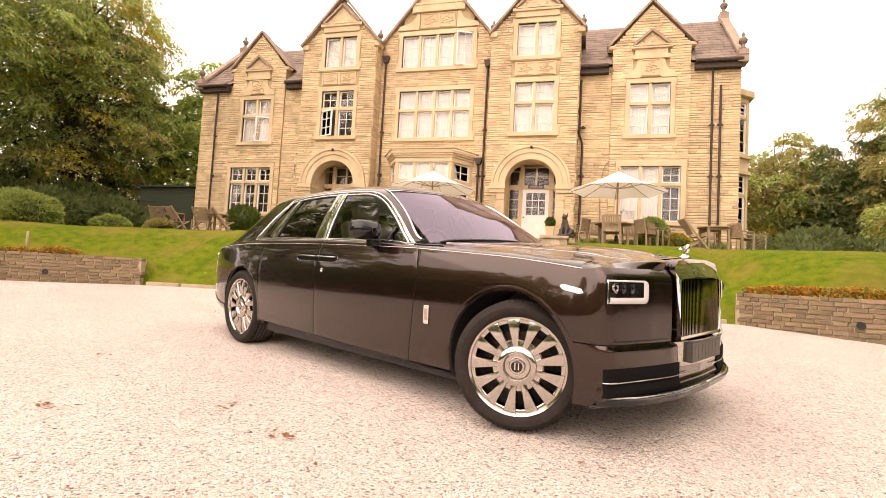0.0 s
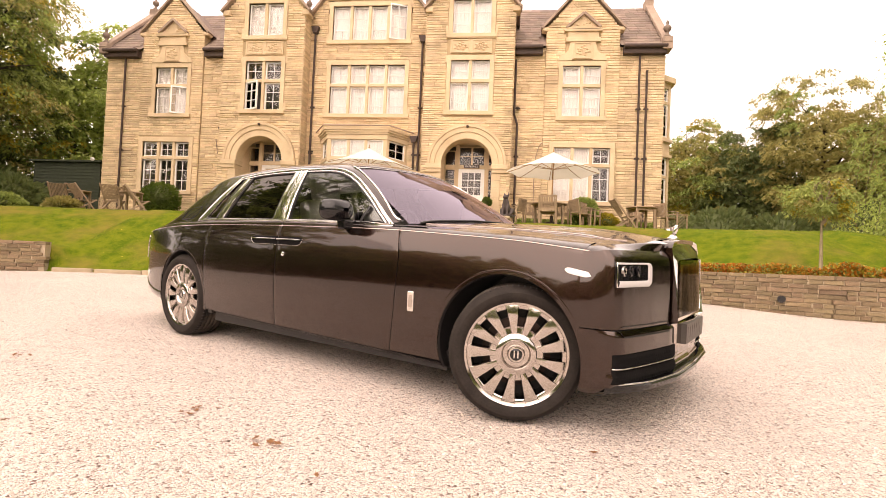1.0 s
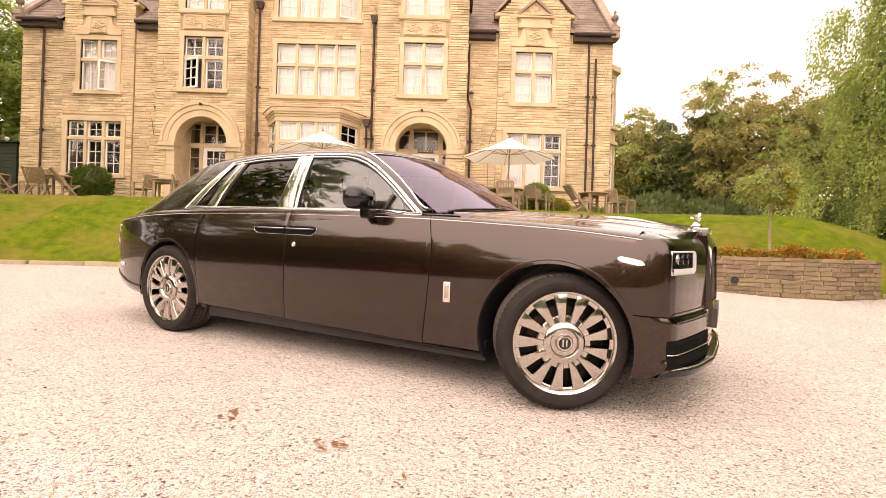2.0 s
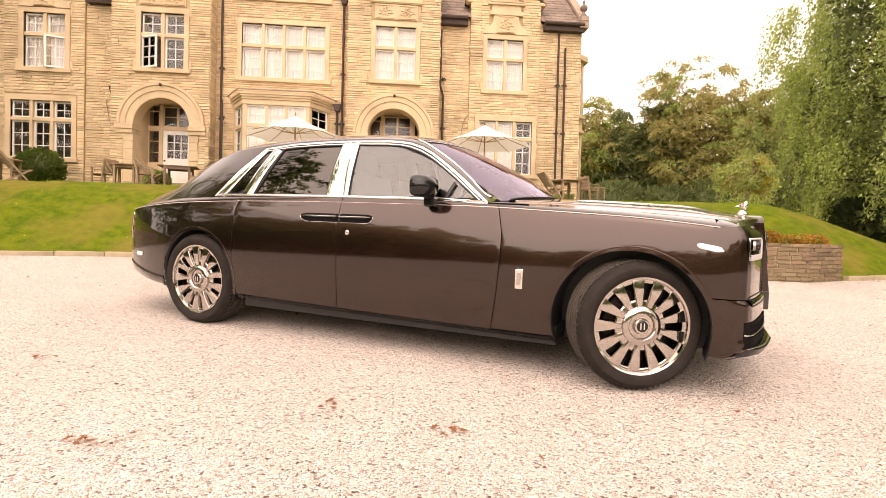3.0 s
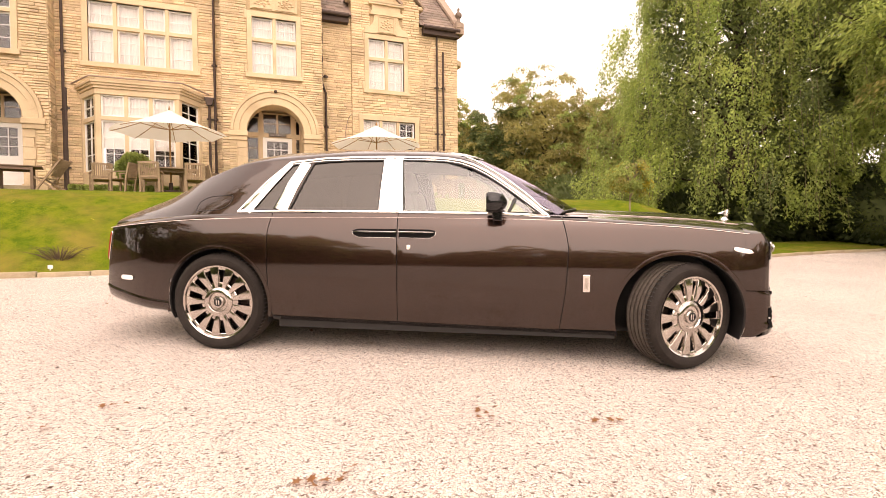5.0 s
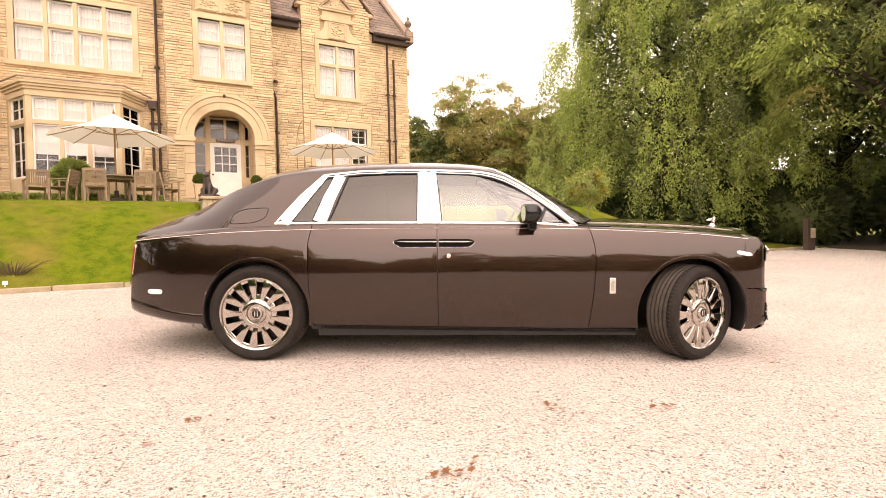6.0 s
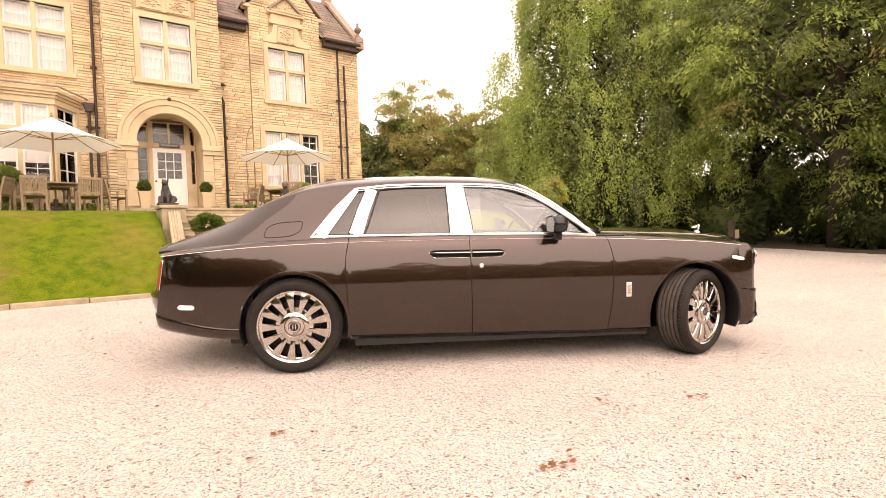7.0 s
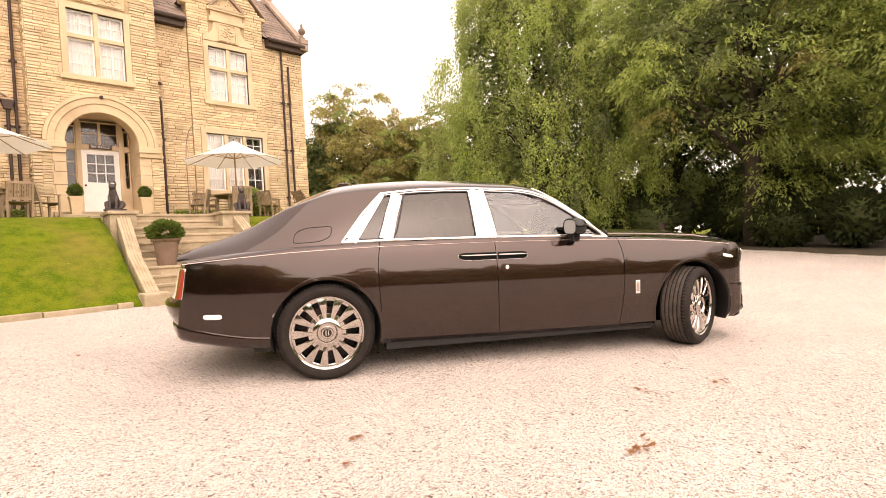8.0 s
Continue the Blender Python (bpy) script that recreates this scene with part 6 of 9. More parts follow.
def make_wheel(cx, sd, steer):
    m = Matrix.Translation((cx, sd * (0.972 if steer else 0.958), 0.392 if steer else 0.386)) @ Matrix.Rotation(radians(steer), 4, "Z") @ Matrix.Rotation(radians(90 if sd < 0 else -90), 4, "X") @ Matrix.Scale(0.962 if steer else 0.975, 4)
    # local z points outwards, the outer rim face near z 0
    w = part("wheel", Shape(), None, car, "polished multi-spoke alloy wheel with low tyre")
    w.matrix_basis = m
    R, r0 = 0.391, 0.292
    s = Shape()
    prof = [(r0, -0.006), (r0 + 0.012, 0.012), (r0 + 0.035, 0.022), (r0 + 0.06, 0.021), (R - 0.022, 0.008), (R - 0.008, -0.012), (R - 0.001, -0.03)]
    prof += [(R - 0.011, -0.044), (R - 0.011, -0.236)]
    prof += [(R - 0.002, -0.24), (R - 0.03, -0.262), (r0, -0.25)]
    s.lathe(prof, 72, caps=False)
    part("tyre", s, RUBBER, w, "black low-profile tyre", smooth=35)
    s = Shape()
    for k in range(5):
        z = -0.046 - k * 0.039
        s.lathe([(R - 0.012, z), (R - 0.002, z), (R, z - 0.003), (R, z - 0.025), (R - 0.002, z - 0.028), (R - 0.012, z - 0.028)], 72, caps=False)
    tagged(part("tread_rib", s, TREAD, w, "dusty tread ribs", smooth=35), kind="stuff")
    s = Shape()          # fine cuts across the shoulder of the tread
    for k in range(72):
        a = 2 * math.pi * k / 72
        q = Matrix.Rotation(a, 4, "Z") @ Matrix.Rotation(radians(0), 4, "X")
        s.box(R - 0.03, R + 0.0006, -0.003, 0.003, -0.076, -0.012, q)
    tagged(part("tread_cut", s, BLACK, w), kind="stuff")
    s = Shape()
    s.lathe([(r0 - 0.03, -0.2), (r0 - 0.022, -0.03), (r0 - 0.012, -0.012), (r0 - 0.008, 0.004), (r0 + 0.004, 0.008), (r0 + 0.006, -0.002), (r0 - 0.002, -0.01), (r0 - 0.002, -0.2)], 72, caps=False)
    part("rim", s, RIMMETAL, w, "polished rim lip", smooth=35)
    n = 13
    for k in range(n):
        q = Matrix.Rotation(2 * math.pi * (k + 0.5) / n, 4, "Z")
        sec = [(0.10, 0.032, -0.012), (0.15, 0.041, -0.005), (0.20, 0.056, -0.002), (0.245, 0.070, -0.003), (0.285, 0.084, -0.010)]
        rows = [[q @ Vector(p) for p in ((x, -b / 2 - 0.003, z - 0.06), (x, -b / 2, z - 0.006), (x, -b / 2 + 0.004, z), (x, -b / 5, z + 0.001), (x, 0, z + 0.0012), (x, b / 5, z + 0.001), (x, b / 2 - 0.004, z), (x, b / 2, z - 0.006), (x, b / 2 + 0.003, z - 0.06))] for x, b, z in sec]
        sk = Shape()
        sk.grid(rows)
        part("spoke", sk, RIMMETAL, w, smooth=35)
    s = Shape()
    s.lathe([(0.158, -0.07), (0.158, -0.026), (0.15, -0.018), (0.118, -0.014), (0.117, 0.0), (0.112, 0.004), (0.084, 0.007), (0.079, 0.002), (0.074, -0.012), (0.052, -0.014), (0.047, 0.002), (0.043, 0.006), (0.036, 0.007)], 52)
    part("hub", s, RIMMETAL, w, "polished hub disc", smooth=35)
    s = Shape()
    s.lathe([(0.258, -0.05), (0.26, -0.016), (0.268, -0.012), (r0 - 0.006, -0.012)], 64, caps=False)
    part("rim_ring", s, RIMMETAL, w, "polished outer ring", smooth=35)
    s = Shape()
    s.lathe([(0.036, 0.0), (0.036, 0.006), (0.033, 0.008)], 32)
    cap = part("centre_cap", s, GLOSSBLACK, w, "round black centre cap", smooth=35)
    s = Shape()
    for a, b, c, d in ((-0.014, -0.007, -0.02, 0.02), (0.007, 0.014, -0.02, 0.02)):
        s.box(a, b, c, d, 0.008, 0.0095)
    part("cap_emblem", s, CHROME, cap)
    s = Shape()
    s.lathe([(0.20, -0.12), (0.20, -0.1), (0.07, -0.1), (0.07, -0.12)], 40)
    part("brake_disc", s, LEAD, w, "grey brake disc", smooth=35)
    s = Shape()
    s.lathe([(r0 - 0.025, -0.16), (0.02, -0.16)], 40, caps=False)
    part("wheel_backing", s, BLACK, w)


NOSE = [(2.09, 0.973), (2.16, 0.968), (2.225, 0.957), (2.264, 0.934), (2.29, 0.89), (2.316, 0.81), (2.346, 0.70), (2.371, 0.60), (2.392, 0.50), (2.41, 0.42), (2.425, 0.0)]
NOSE_IN = [(0.25, 0.09), (0.275, 0.03), (0.305, 0.0), (0.335, -0.02), (0.35, -0.024), (0.366, -0.012), (0.42, -0.014), (0.56, -0.012), (0.59, 0.0), (0.75, 0.004), (0.90, 0.008), (0.94, 0.016), (0.97, 0.034), (0.99, 0.055)]


def nose_pt(u, z):
    """The front corner: u 0 at the wing, 1 on the centre line."""
    k = u * (len(NOSE) - 1)
    i = min(int(k), len(NOSE) - 2)
    f = k - i
    x, y = (NOSE[i][0] * (1 - f) + NOSE[i + 1][0] * f, NOSE[i][1] * (1 - f) + NOSE[i + 1][1] * f)
    d = curve_table(NOSE_IN, z)
    c = smoothstep(0, 0.35, u)
    inn = (side_y(2.19, z) - side_y(2.19, 0.7)) * (1 - c)
    return (x - d * c, y + inn - (d * 0.3 * c if y > 0.3 else 0), z)


def make_nose():
    for sd in (-1, 1):
        for name, z0, z1, n, u1, lab in (("nose_panel", 0.588, 0.986, 22, 0.9, "front corner panel round the headlight"), ("front_bumper", 0.255, 0.582, 26, 1.0, "deep front bumper")):
            s = Shape()
            rows = [[(lambda p: (p[0], sd * p[1], p[2]))(nose_pt(u1 * i / 44, z0 + ((z1 - (0.014 if z1 > 0.9 else 0) * (1 - smoothstep(0, 0.3, u1 * i / 44))) - z0) * j / n)) for i in range(45)] for j in range(n + 1)]
            s.grid(rows)
            cut_arch(s, sd, *ARCH_F, False)
            part(name, s, PAINT, car, lab, smooth=1)
        # crease groove and intakes let into the bumper
        s = Shape()
        rows = []
        for i in range(25):
            u = 0.26 + 0.66 * i / 24
            rows.append([(p[0] + 0.005, sd * p[1], p[2]) for p in [nose_pt(u, 0.318 + 0.148 * q / 5) for q in range(6)]])
        s.grid(rows)
        part("lower_intake", s, INTAKE, car, "black mesh air intake", smooth=1)
        for z, r in ((0.396, 0.0035),):
            s = Shape()
            s.tube([(lambda p: (p[0] + 0.012, sd * p[1], p[2]))(nose_pt(0.25 + 0.70 * i / 24, z)) for i in range(25)], r, 6)
            part("intake_chrome", s, CHROME, car, "chrome intake strip", smooth=1)
        s = Shape()
        for i in range(26):
            for j in range(5):
                p = nose_pt(0.29 + 0.6 * (i + 0.5 * (j % 2)) / 26, 0.335 + 0.026 * j)
                s.bar((p[0] + 0.008, sd * p[1] - 0.008, p[2] - 0.006), (p[0] + 0.008, sd * p[1] + 0.008, p[2] + 0.006), 0.003, 0.003)
        tagged(part("intake_mesh", s, INTAKE, car), kind="stuff")
        # splitter lip with its bright upper edge
        s = Shape()
        rows = []
        for i in range(29):
            u = 0.24 + 0.76 * i / 28
            p = nose_pt(u, 0.30)
            k = smoothstep(0.06, 0.5, i / 28)
            rows.append([(p[0] - 0.02, sd * p[1], 0.318), (p[0] - 0.004 + 0.061 * k, sd * (p[1] + 0.004 * k), 0.316), (p[0] - 0.002 + 0.072 * k, sd * (p[1] + 0.006 * k), 0.306), (p[0] - 0.006 + 0.06 * k, sd * p[1], 0.272), (p[0] - 0.06, sd * (p[1] - 0.01), 0.246)])
        s.grid(rows)
        part("splitter", s, GLOSSBLACK, car, "gloss black splitter lip", smooth=40)
        s = Shape()
        s.tube([r[1] for r in rows], 0.0055, 6)
        part("splitter_chrome", s, CHROME, car, "chrome edge of the splitter", smooth=1)
        # shallow groove, its shadow put in as black colour
        s = Shape()
        rows = []
        for i in range(25):
            u = 0.33 + 0.54 * i / 24
            a, b, c = nose_pt(u, 0.55), nose_pt(u, 0.585), nose_pt(u, 0.61)
            h = 0.034 * smoothstep(0, 0.15, i / 24)
            rows.append([(a[0] + 0.005, sd * a[1], 0.582 - h), (b[0] - 0.012, sd * b[1], 0.585), (c[0] + 0.005, sd * c[1], 0.588 + 0.5 * h)])
        s.grid(rows)
        part("bumper_groove", s, BLACK, car, "groove above the bumper, blackened for its shadow", smooth=1)
        # headlight: dark glass block in a bright frame
        def hp(u, z, out):
            p = nose_pt(u, z)
            return (p[0] + out, sd * p[1], z)
        s = Shape()
        u0, u1, z0, z1 = 0.28, 0.655, 0.800, 0.924
        s.grid([[hp(u0 + (u1 - u0) * i / 12, z0 + (z1 - z0) * j / 6, 0.006) for i in range(13)] for j in range(7)])
        hl = part("headlight", s, GLOSSBLACK, car, "rectangular headlight with lit white frame", smooth=1)
        s = Shape()
        W, H, c = u1 - u0, z1 - z0, 0.032
        arc = lambda ox, oz, r, a0: [(ox + r * math.cos(radians(a0 + 15 * q)), oz + r * math.sin(radians(a0 + 15 * q))) for q in range(7)]
        outer = [(0.03 + (W - c - 0.04) * i / 10, 0.0) for i in range(10)] + arc(W - c, c, c, -90) + arc(W - c, H - c, c, 0) + [(W - c - (W - c - 0.02) * i / 10, H) for i in range(1, 11)]
        inner = [(0.05 + (W - c - 0.07) * i / 10, 0.032) for i in range(10)] + arc(W - 0.048, 0.042, 0.010, -90) + arc(W - 0.048, H - 0.020, 0.010, 0) + [(W - c - 0.02 - (W - c - 0.04) * i / 10, H - 0.010) for i in range(1, 11)]
        s.grid([[hp(u0 + p[0], z0 + p[1], h) for p, h in ((o, 0.007), ((o[0] * 0.8 + q[0] * 0.2, o[1] * 0.8 + q[1] * 0.2), 0.013), ((o[0] * 0.2 + q[0] * 0.8, o[1] * 0.2 + q[1] * 0.8), 0.013), (q, 0.007))] for o, q in zip(outer, inner)])
        part("daytime_lamp", s, DAYLAMP, hl, "lit white light guide", smooth=1)
        s = Shape()
        s.tube([hp(u0 + 0.02, z0 + (z1 - z0) * j / 6, 0.01) for j in range(7)], 0.004, 6)
        part("headlight_trim", s, CHROME, hl, smooth=1)
        for k in range(3):
            s = Shape()
            c = hp(0.385 + 0.07 * k, 0.882, 0.004)
            s.lathe([(0.026, 0), (0.028, 0.012), (0.022, 0.014), (0.012, 0.004)], 16, Matrix.Translation(c) @ Matrix.Rotation(radians(90), 4, "Y"))
            part("lens", s, VANE if k == 0 else GLOSSBLACK, hl, "round projector lens", smooth=40)
    # bonnet between the wings, down to the grille
    s = Shape()
    s.grid([[(x, v * curve_table(BELT_Y, x), bonnet_z(x, abs(v))) for v in [-1 + 2 * j / 60 for j in range(61)]] for x in [0.76 + 1.61 * i / 80 for i in range(81)]])
    s.f = [f for f in s.f if not (min(s.v[i][0] for i in f) > 2.30 and max(abs(s.v[i][1]) for i in f) < 0.395)]
    s.f = [f for f in s.f if sum(s.v[i][0] for i in f) / 4 > COWL(min(0.84, abs(sum(s.v[i][1] for i in f) / 4))) - 0.012 or min(abs(s.v[i][1]) for i in f) > 0.62]
    part("bonnet", s, PAINT, car, "long dark brown bonnet with raised centre", smooth=1)
    for sd in (-1, 1):
        s = Shape()
        s.tube([(x, sd * curve_table(BELT_Y, x) * 0.80, bonnet_z(x, 0.80) + 0.001) for x in [0.9 + 1.3 * i / 39 for i in range(40)]], 0.003, 5)
        part("bonnet_line", s, COACHLINE, car, "thin pale line along the bonnet", smooth=1)
        # crown of the wing between corner panel and bonnet edge
        s = Shape()
        rows = []
        for i in range(25):
            u = 0.9 * i / 24
            z1 = 0.986 - 0.014 * (1 - smoothstep(0, 0.3, u))
            p = nose_pt(u, z1)
            k = smoothstep(0, 0.4, i / 24)
            goal = max(0.44, p[1] - 0.2 * (1 - k) - 0.055 * k)
            x = min([2.10 + 0.004 * q for q in range(68)], key=lambda v: abs(curve_table(BELT_Y, v) - goal))
            yb, zb = curve_table(BELT_Y, x), curve_table(BELT_Z, x)
            row = []
            for j in range(10):
                t = j / 9
                k = 1 - smoothstep(0, 0.25, i / 24)
                a, b = t ** (1 + 0.35 * k), 1 - (1 - t) ** 1.6
                row.append((p[0] + (x - p[0]) * a, sd * (p[1] + (yb - p[1]) * a), p[2] + (zb - p[2]) * b))
            rows.append(row)
        s.grid(rows)
        part("wing_crown", s, PAINT, car, smooth=1)
    # radiator grille: chrome shell, upright vanes, dark core
    gx, gw = 2.455, 0.37
    fr = lambda y, z: 0.012 - 0.03 * (y / gw) ** 2 - 0.03 * (z - 0.6) - 0.62 * max(0, z - 0.94)
    back = [(-gw - 0.012, 0.585), (gw + 0.012, 0.585), (gw + 0.012, 1.008), (gw - 0.03, 1.042), (0.16, 1.06), (-0.16, 1.06), (-gw + 0.03, 1.042), (-gw - 0.012, 1.008)]
    outer = [(-gw, 0.59), (gw, 0.59), (gw, 0.985), (gw - 0.03, 1.012), (0.14, 1.034), (-0.14, 1.034), (-gw + 0.03, 1.012), (-gw, 0.985)]
    inner = [(-gw + 0.014, 0.612), (gw - 0.014, 0.612), (gw - 0.014, 0.925), (gw - 0.04, 0.938), (0.13, 0.950), (-0.13, 0.950), (-gw + 0.04, 0.938), (-gw + 0.014, 0.925)]
    n = len(outer)
    vs = [(2.22, p[0], p[1] - 0.004) for p in back] + [(2.40 if p[1] > 0.95 else 2.452, *p) for p in back] + [(gx + fr(*p), *p) for p in outer] + [(gx + fr(*p), *p) for p in inner] + [(gx - 0.07, *p) for p in inner]
    s = Shape()
    s.add(vs, [(i, (i + 1) % n, n + (i + 1) % n, n + i) for i in range(n)])
    part("grille_housing", s, PAINT, car, "painted housing of the grille", smooth=35)
    s = Shape()
    s.add(vs, [(k * n + i, k * n + (i + 1) % n, (k + 1) * n + (i + 1) % n, (k + 1) * n + i) for k in range(1, 4) for i in range(n)])
    s.v, s.f = s.v[n:], [tuple(i - n for i in f) for f in s.f]
    gr = part("grille", s, CHROME, car, "upright chrome radiator grille", smooth=35, bevel=0.004)
    s = Shape()
    s.box(gx - 0.085, gx - 0.07, -gw + 0.02, gw - 0.02, 0.6, 0.955)
    part("grille_core", s, BLACK, gr)
    for k in range(34):
        y = -gw + 0.042 + (2 * gw - 0.084) * k / 33
        s = Shape()
        x0, x1 = gx + fr(y, 0.615) - 0.006, gx + fr(y, 0.95) - 0.006
        s.add([(x0, y - 0.004, 0.615), (x0, y + 0.004, 0.615), (x1, y + 0.004, 0.938), (x1, y - 0.004, 0.938), (x0 - 0.06, y - 0.002, 0.615), (x0 - 0.06, y + 0.002, 0.615), (x1 - 0.06, y + 0.002, 0.938), (x1 - 0.06, y - 0.002, 0.938)], [(0, 1, 2, 3), (1, 5, 6, 2), (4, 0, 3, 7)])
        part("vane", s, VANE, gr)
    # polished band, plate and lower centre
    s = Shape()
    s.grid([[(2.465 - 0.05 * (y / 0.40) ** 2 - d, y, z) for y in [-0.40 + 0.80 * i / 16 for i in range(17)]] for z, d in ((0.43, 0.03), (0.44, 0.0), (0.58, 0.0), (0.588, 0.03))])
    part("bumper_centre", s, RIMMETAL, car, "polished bumper centre", smooth=35)
    s = Shape()
    s.box(2.435, 2.474, -0.26, 0.26, 0.455, 0.572)
    pl = part("number_plate", s, PLATE, car, "dull grey number plate", bevel=0.003)
    s = Shape()
    for k in range(7):
        s.box(2.474, 2.4755, -0.22 + 0.063 * k, -0.22 + 0.063 * k + 0.04, 0.475, 0.552)
    tagged(part("plate_mark", s, PLATEMARK, pl), kind="stuff")
    s = Shape()
    MASCOT = Matrix.Translation((2.32, 0, 1.064)) @ Matrix.Scale(0.72, 4)
    s.lathe([(0.05, 0), (0.05, 0.012), (0.035, 0.02), (0.022, 0.04)], 16, MASCOT)
    fig = [(0.022, 0.04), (0.016, 0.06), (0.024, 0.085), (0.018, 0.10), (0.02, 0.115), (0.008, 0.13)]
    s.lathe(fig, 12, MASCOT @ Matrix.Rotation(radians(12), 4, "Y"))
    for sd in (-1, 1):
        s.add([MASCOT @ Vector(p) for p in ((0.005, sd * 0.008, 0.115), (-0.03, sd * 0.06, 0.095), (-0.07, sd * 0.045, 0.08), (-0.005, sd * 0.01, 0.07), (-0.04, sd * 0.055, 0.091))], [(0, 1, 4, 3), (1, 2, 4), (4, 2, 3)])
    part("bonnet_mascot", s, CHROME, car, "small chrome bonnet ornament", smooth=1)


TAIL_X = [(0.486, -2.985), (0.508, -2.997), (0.56, -3.04), (0.63, -3.06), (0.665, -3.04), (0.695, -2.975), (0.85, -2.935), (0.952, -2.912)]


def tail_pt(a, z, sd, out=0.0):
    """The tail panel: a 0 on the centre line, 1 at the flank."""
    x0, xe = curve_table(TAIL_X, z), flank_end(z)
    return (x0 + (xe - x0) * a ** 4 - out, sd * ((side_y(xe, max(0.45, z)) - 0.004) * a + out * a ** 6), z)


def shell_z(x, y):
    """Height of the boot over a place."""
    yb, zb, yr, zr = (curve_table(k, x) for k in (BELT_Y, BELT_Z, RAIL_Y, RAIL_Z))
    if y > yr:
        return zb + (max(zr, zb + 0.004) - zb) * min(1, max(0, (yb - y) / (yb - yr)))
    return upper(x, 2 - y / yr)[1]


def make_tail():
    s = Shape()
    rows = []
    for j in range(19):
        z = 0.486 + (0.952 - 0.486) * j / 18
        row = []
        for i in range(41):
            v = -1 + 2 * i / 40
            row.append(tail_pt(abs(v), z, math.copysign(1, v)))
        rows.append(row)
    yb = curve_table(BELT_Y, -2.900)
    for k in (0.6, 1.0):        # up to the edge of the boot lid
        row = []
        for i in range(41):
            v = -1 + 2 * i / 40
            p = tail_pt(abs(v), 0.952, math.copysign(1, v))
            y = min(abs(p[1]), yb) * (1 - k) + k * yb * abs(v)
            row.append((p[0] + (-2.900 - p[0]) * k, math.copysign(y, v), p[2] + (shell_z(-2.900, yb * abs(v)) + 0.001 - p[2]) * k))
        rows.append(row)
    s.grid(rows)
    for sd in (-1, 1):          # close the corner behind the shoulder
        edge = [(flank_end(1.06), *shoulder(flank_end(1.06), k / 6)) for k in range(7)]
        hub = (-2.900, yb, shell_z(-2.900, yb) + 0.001)
        fan = [tail_pt(1.0, 0.952, 1)] + edge
        s.add([(p[0], sd * abs(p[1]), p[2]) for p in [hub] + fan], [(0, k, k + 1) for k in range(1, len(fan))])
    part("tail_panel", s, PAINT, car, "rounded tail and rear bumper", smooth=1)
    for sd in (-1, 1):
        for nm, m, a0, a1, out, lab in (("tail_light", REDLAMP, 0.88, 1.0, 0.010, "upright red tail light"), ("reversing_lamp", LAMPWHITE, 0.70, 0.875, 0.008, "clear inner lens of the tail light")):
            s = Shape()
            rows = []
            for j in range(9):
                z = 0.685 + 0.235 * j / 8
                row = [tail_pt(a0 + (a1 - a0) * k / 6, z, sd, out * (0.6 if j in (0, 8) else 1.0)) for k in range(7)]
                if a1 == 1.0:       # turn the corner onto the flank
                    row += [(flank_end(z) + dx, sd * (side_y(flank_end(z) + dx, z) + 0.004), z) for dx in (0.004, 0.009)]
                rows.append(row)
            s.grid(rows)
            if nm == "tail_light":
                tl = part(nm, s, m, car, lab, smooth=1)
                edge = [r[-1] for r in rows] + list(reversed(rows[-1]))
                s = Shape()
                s.tube(edge, 0.004, 6)
                part("tail_light_trim", s, CHROME, tl, smooth=1)
            else:
                part(nm, s, m, tl, lab, smooth=1)
    # boot lip and chrome edge
    s = Shape()
    s.tube([(-2.907, 0.5 * v, shell_z(-2.900, 0.5 * abs(v)) - 0.004) for v in [-1 + 2 * k / 20 for k in range(21)]], 0.012, 8)
    part("boot_lip", s, PAINT, car, smooth=1)
    # shark fin aerial
    s = Shape()
    s.prism([(-1.62, 1.58), (-1.45, 1.61), (-1.5, 1.645), (-1.58, 1.64)], "y", -0.02, 0.02)
    part("aerial", s, PAINT, car, "small roof aerial fin", bevel=0.008)


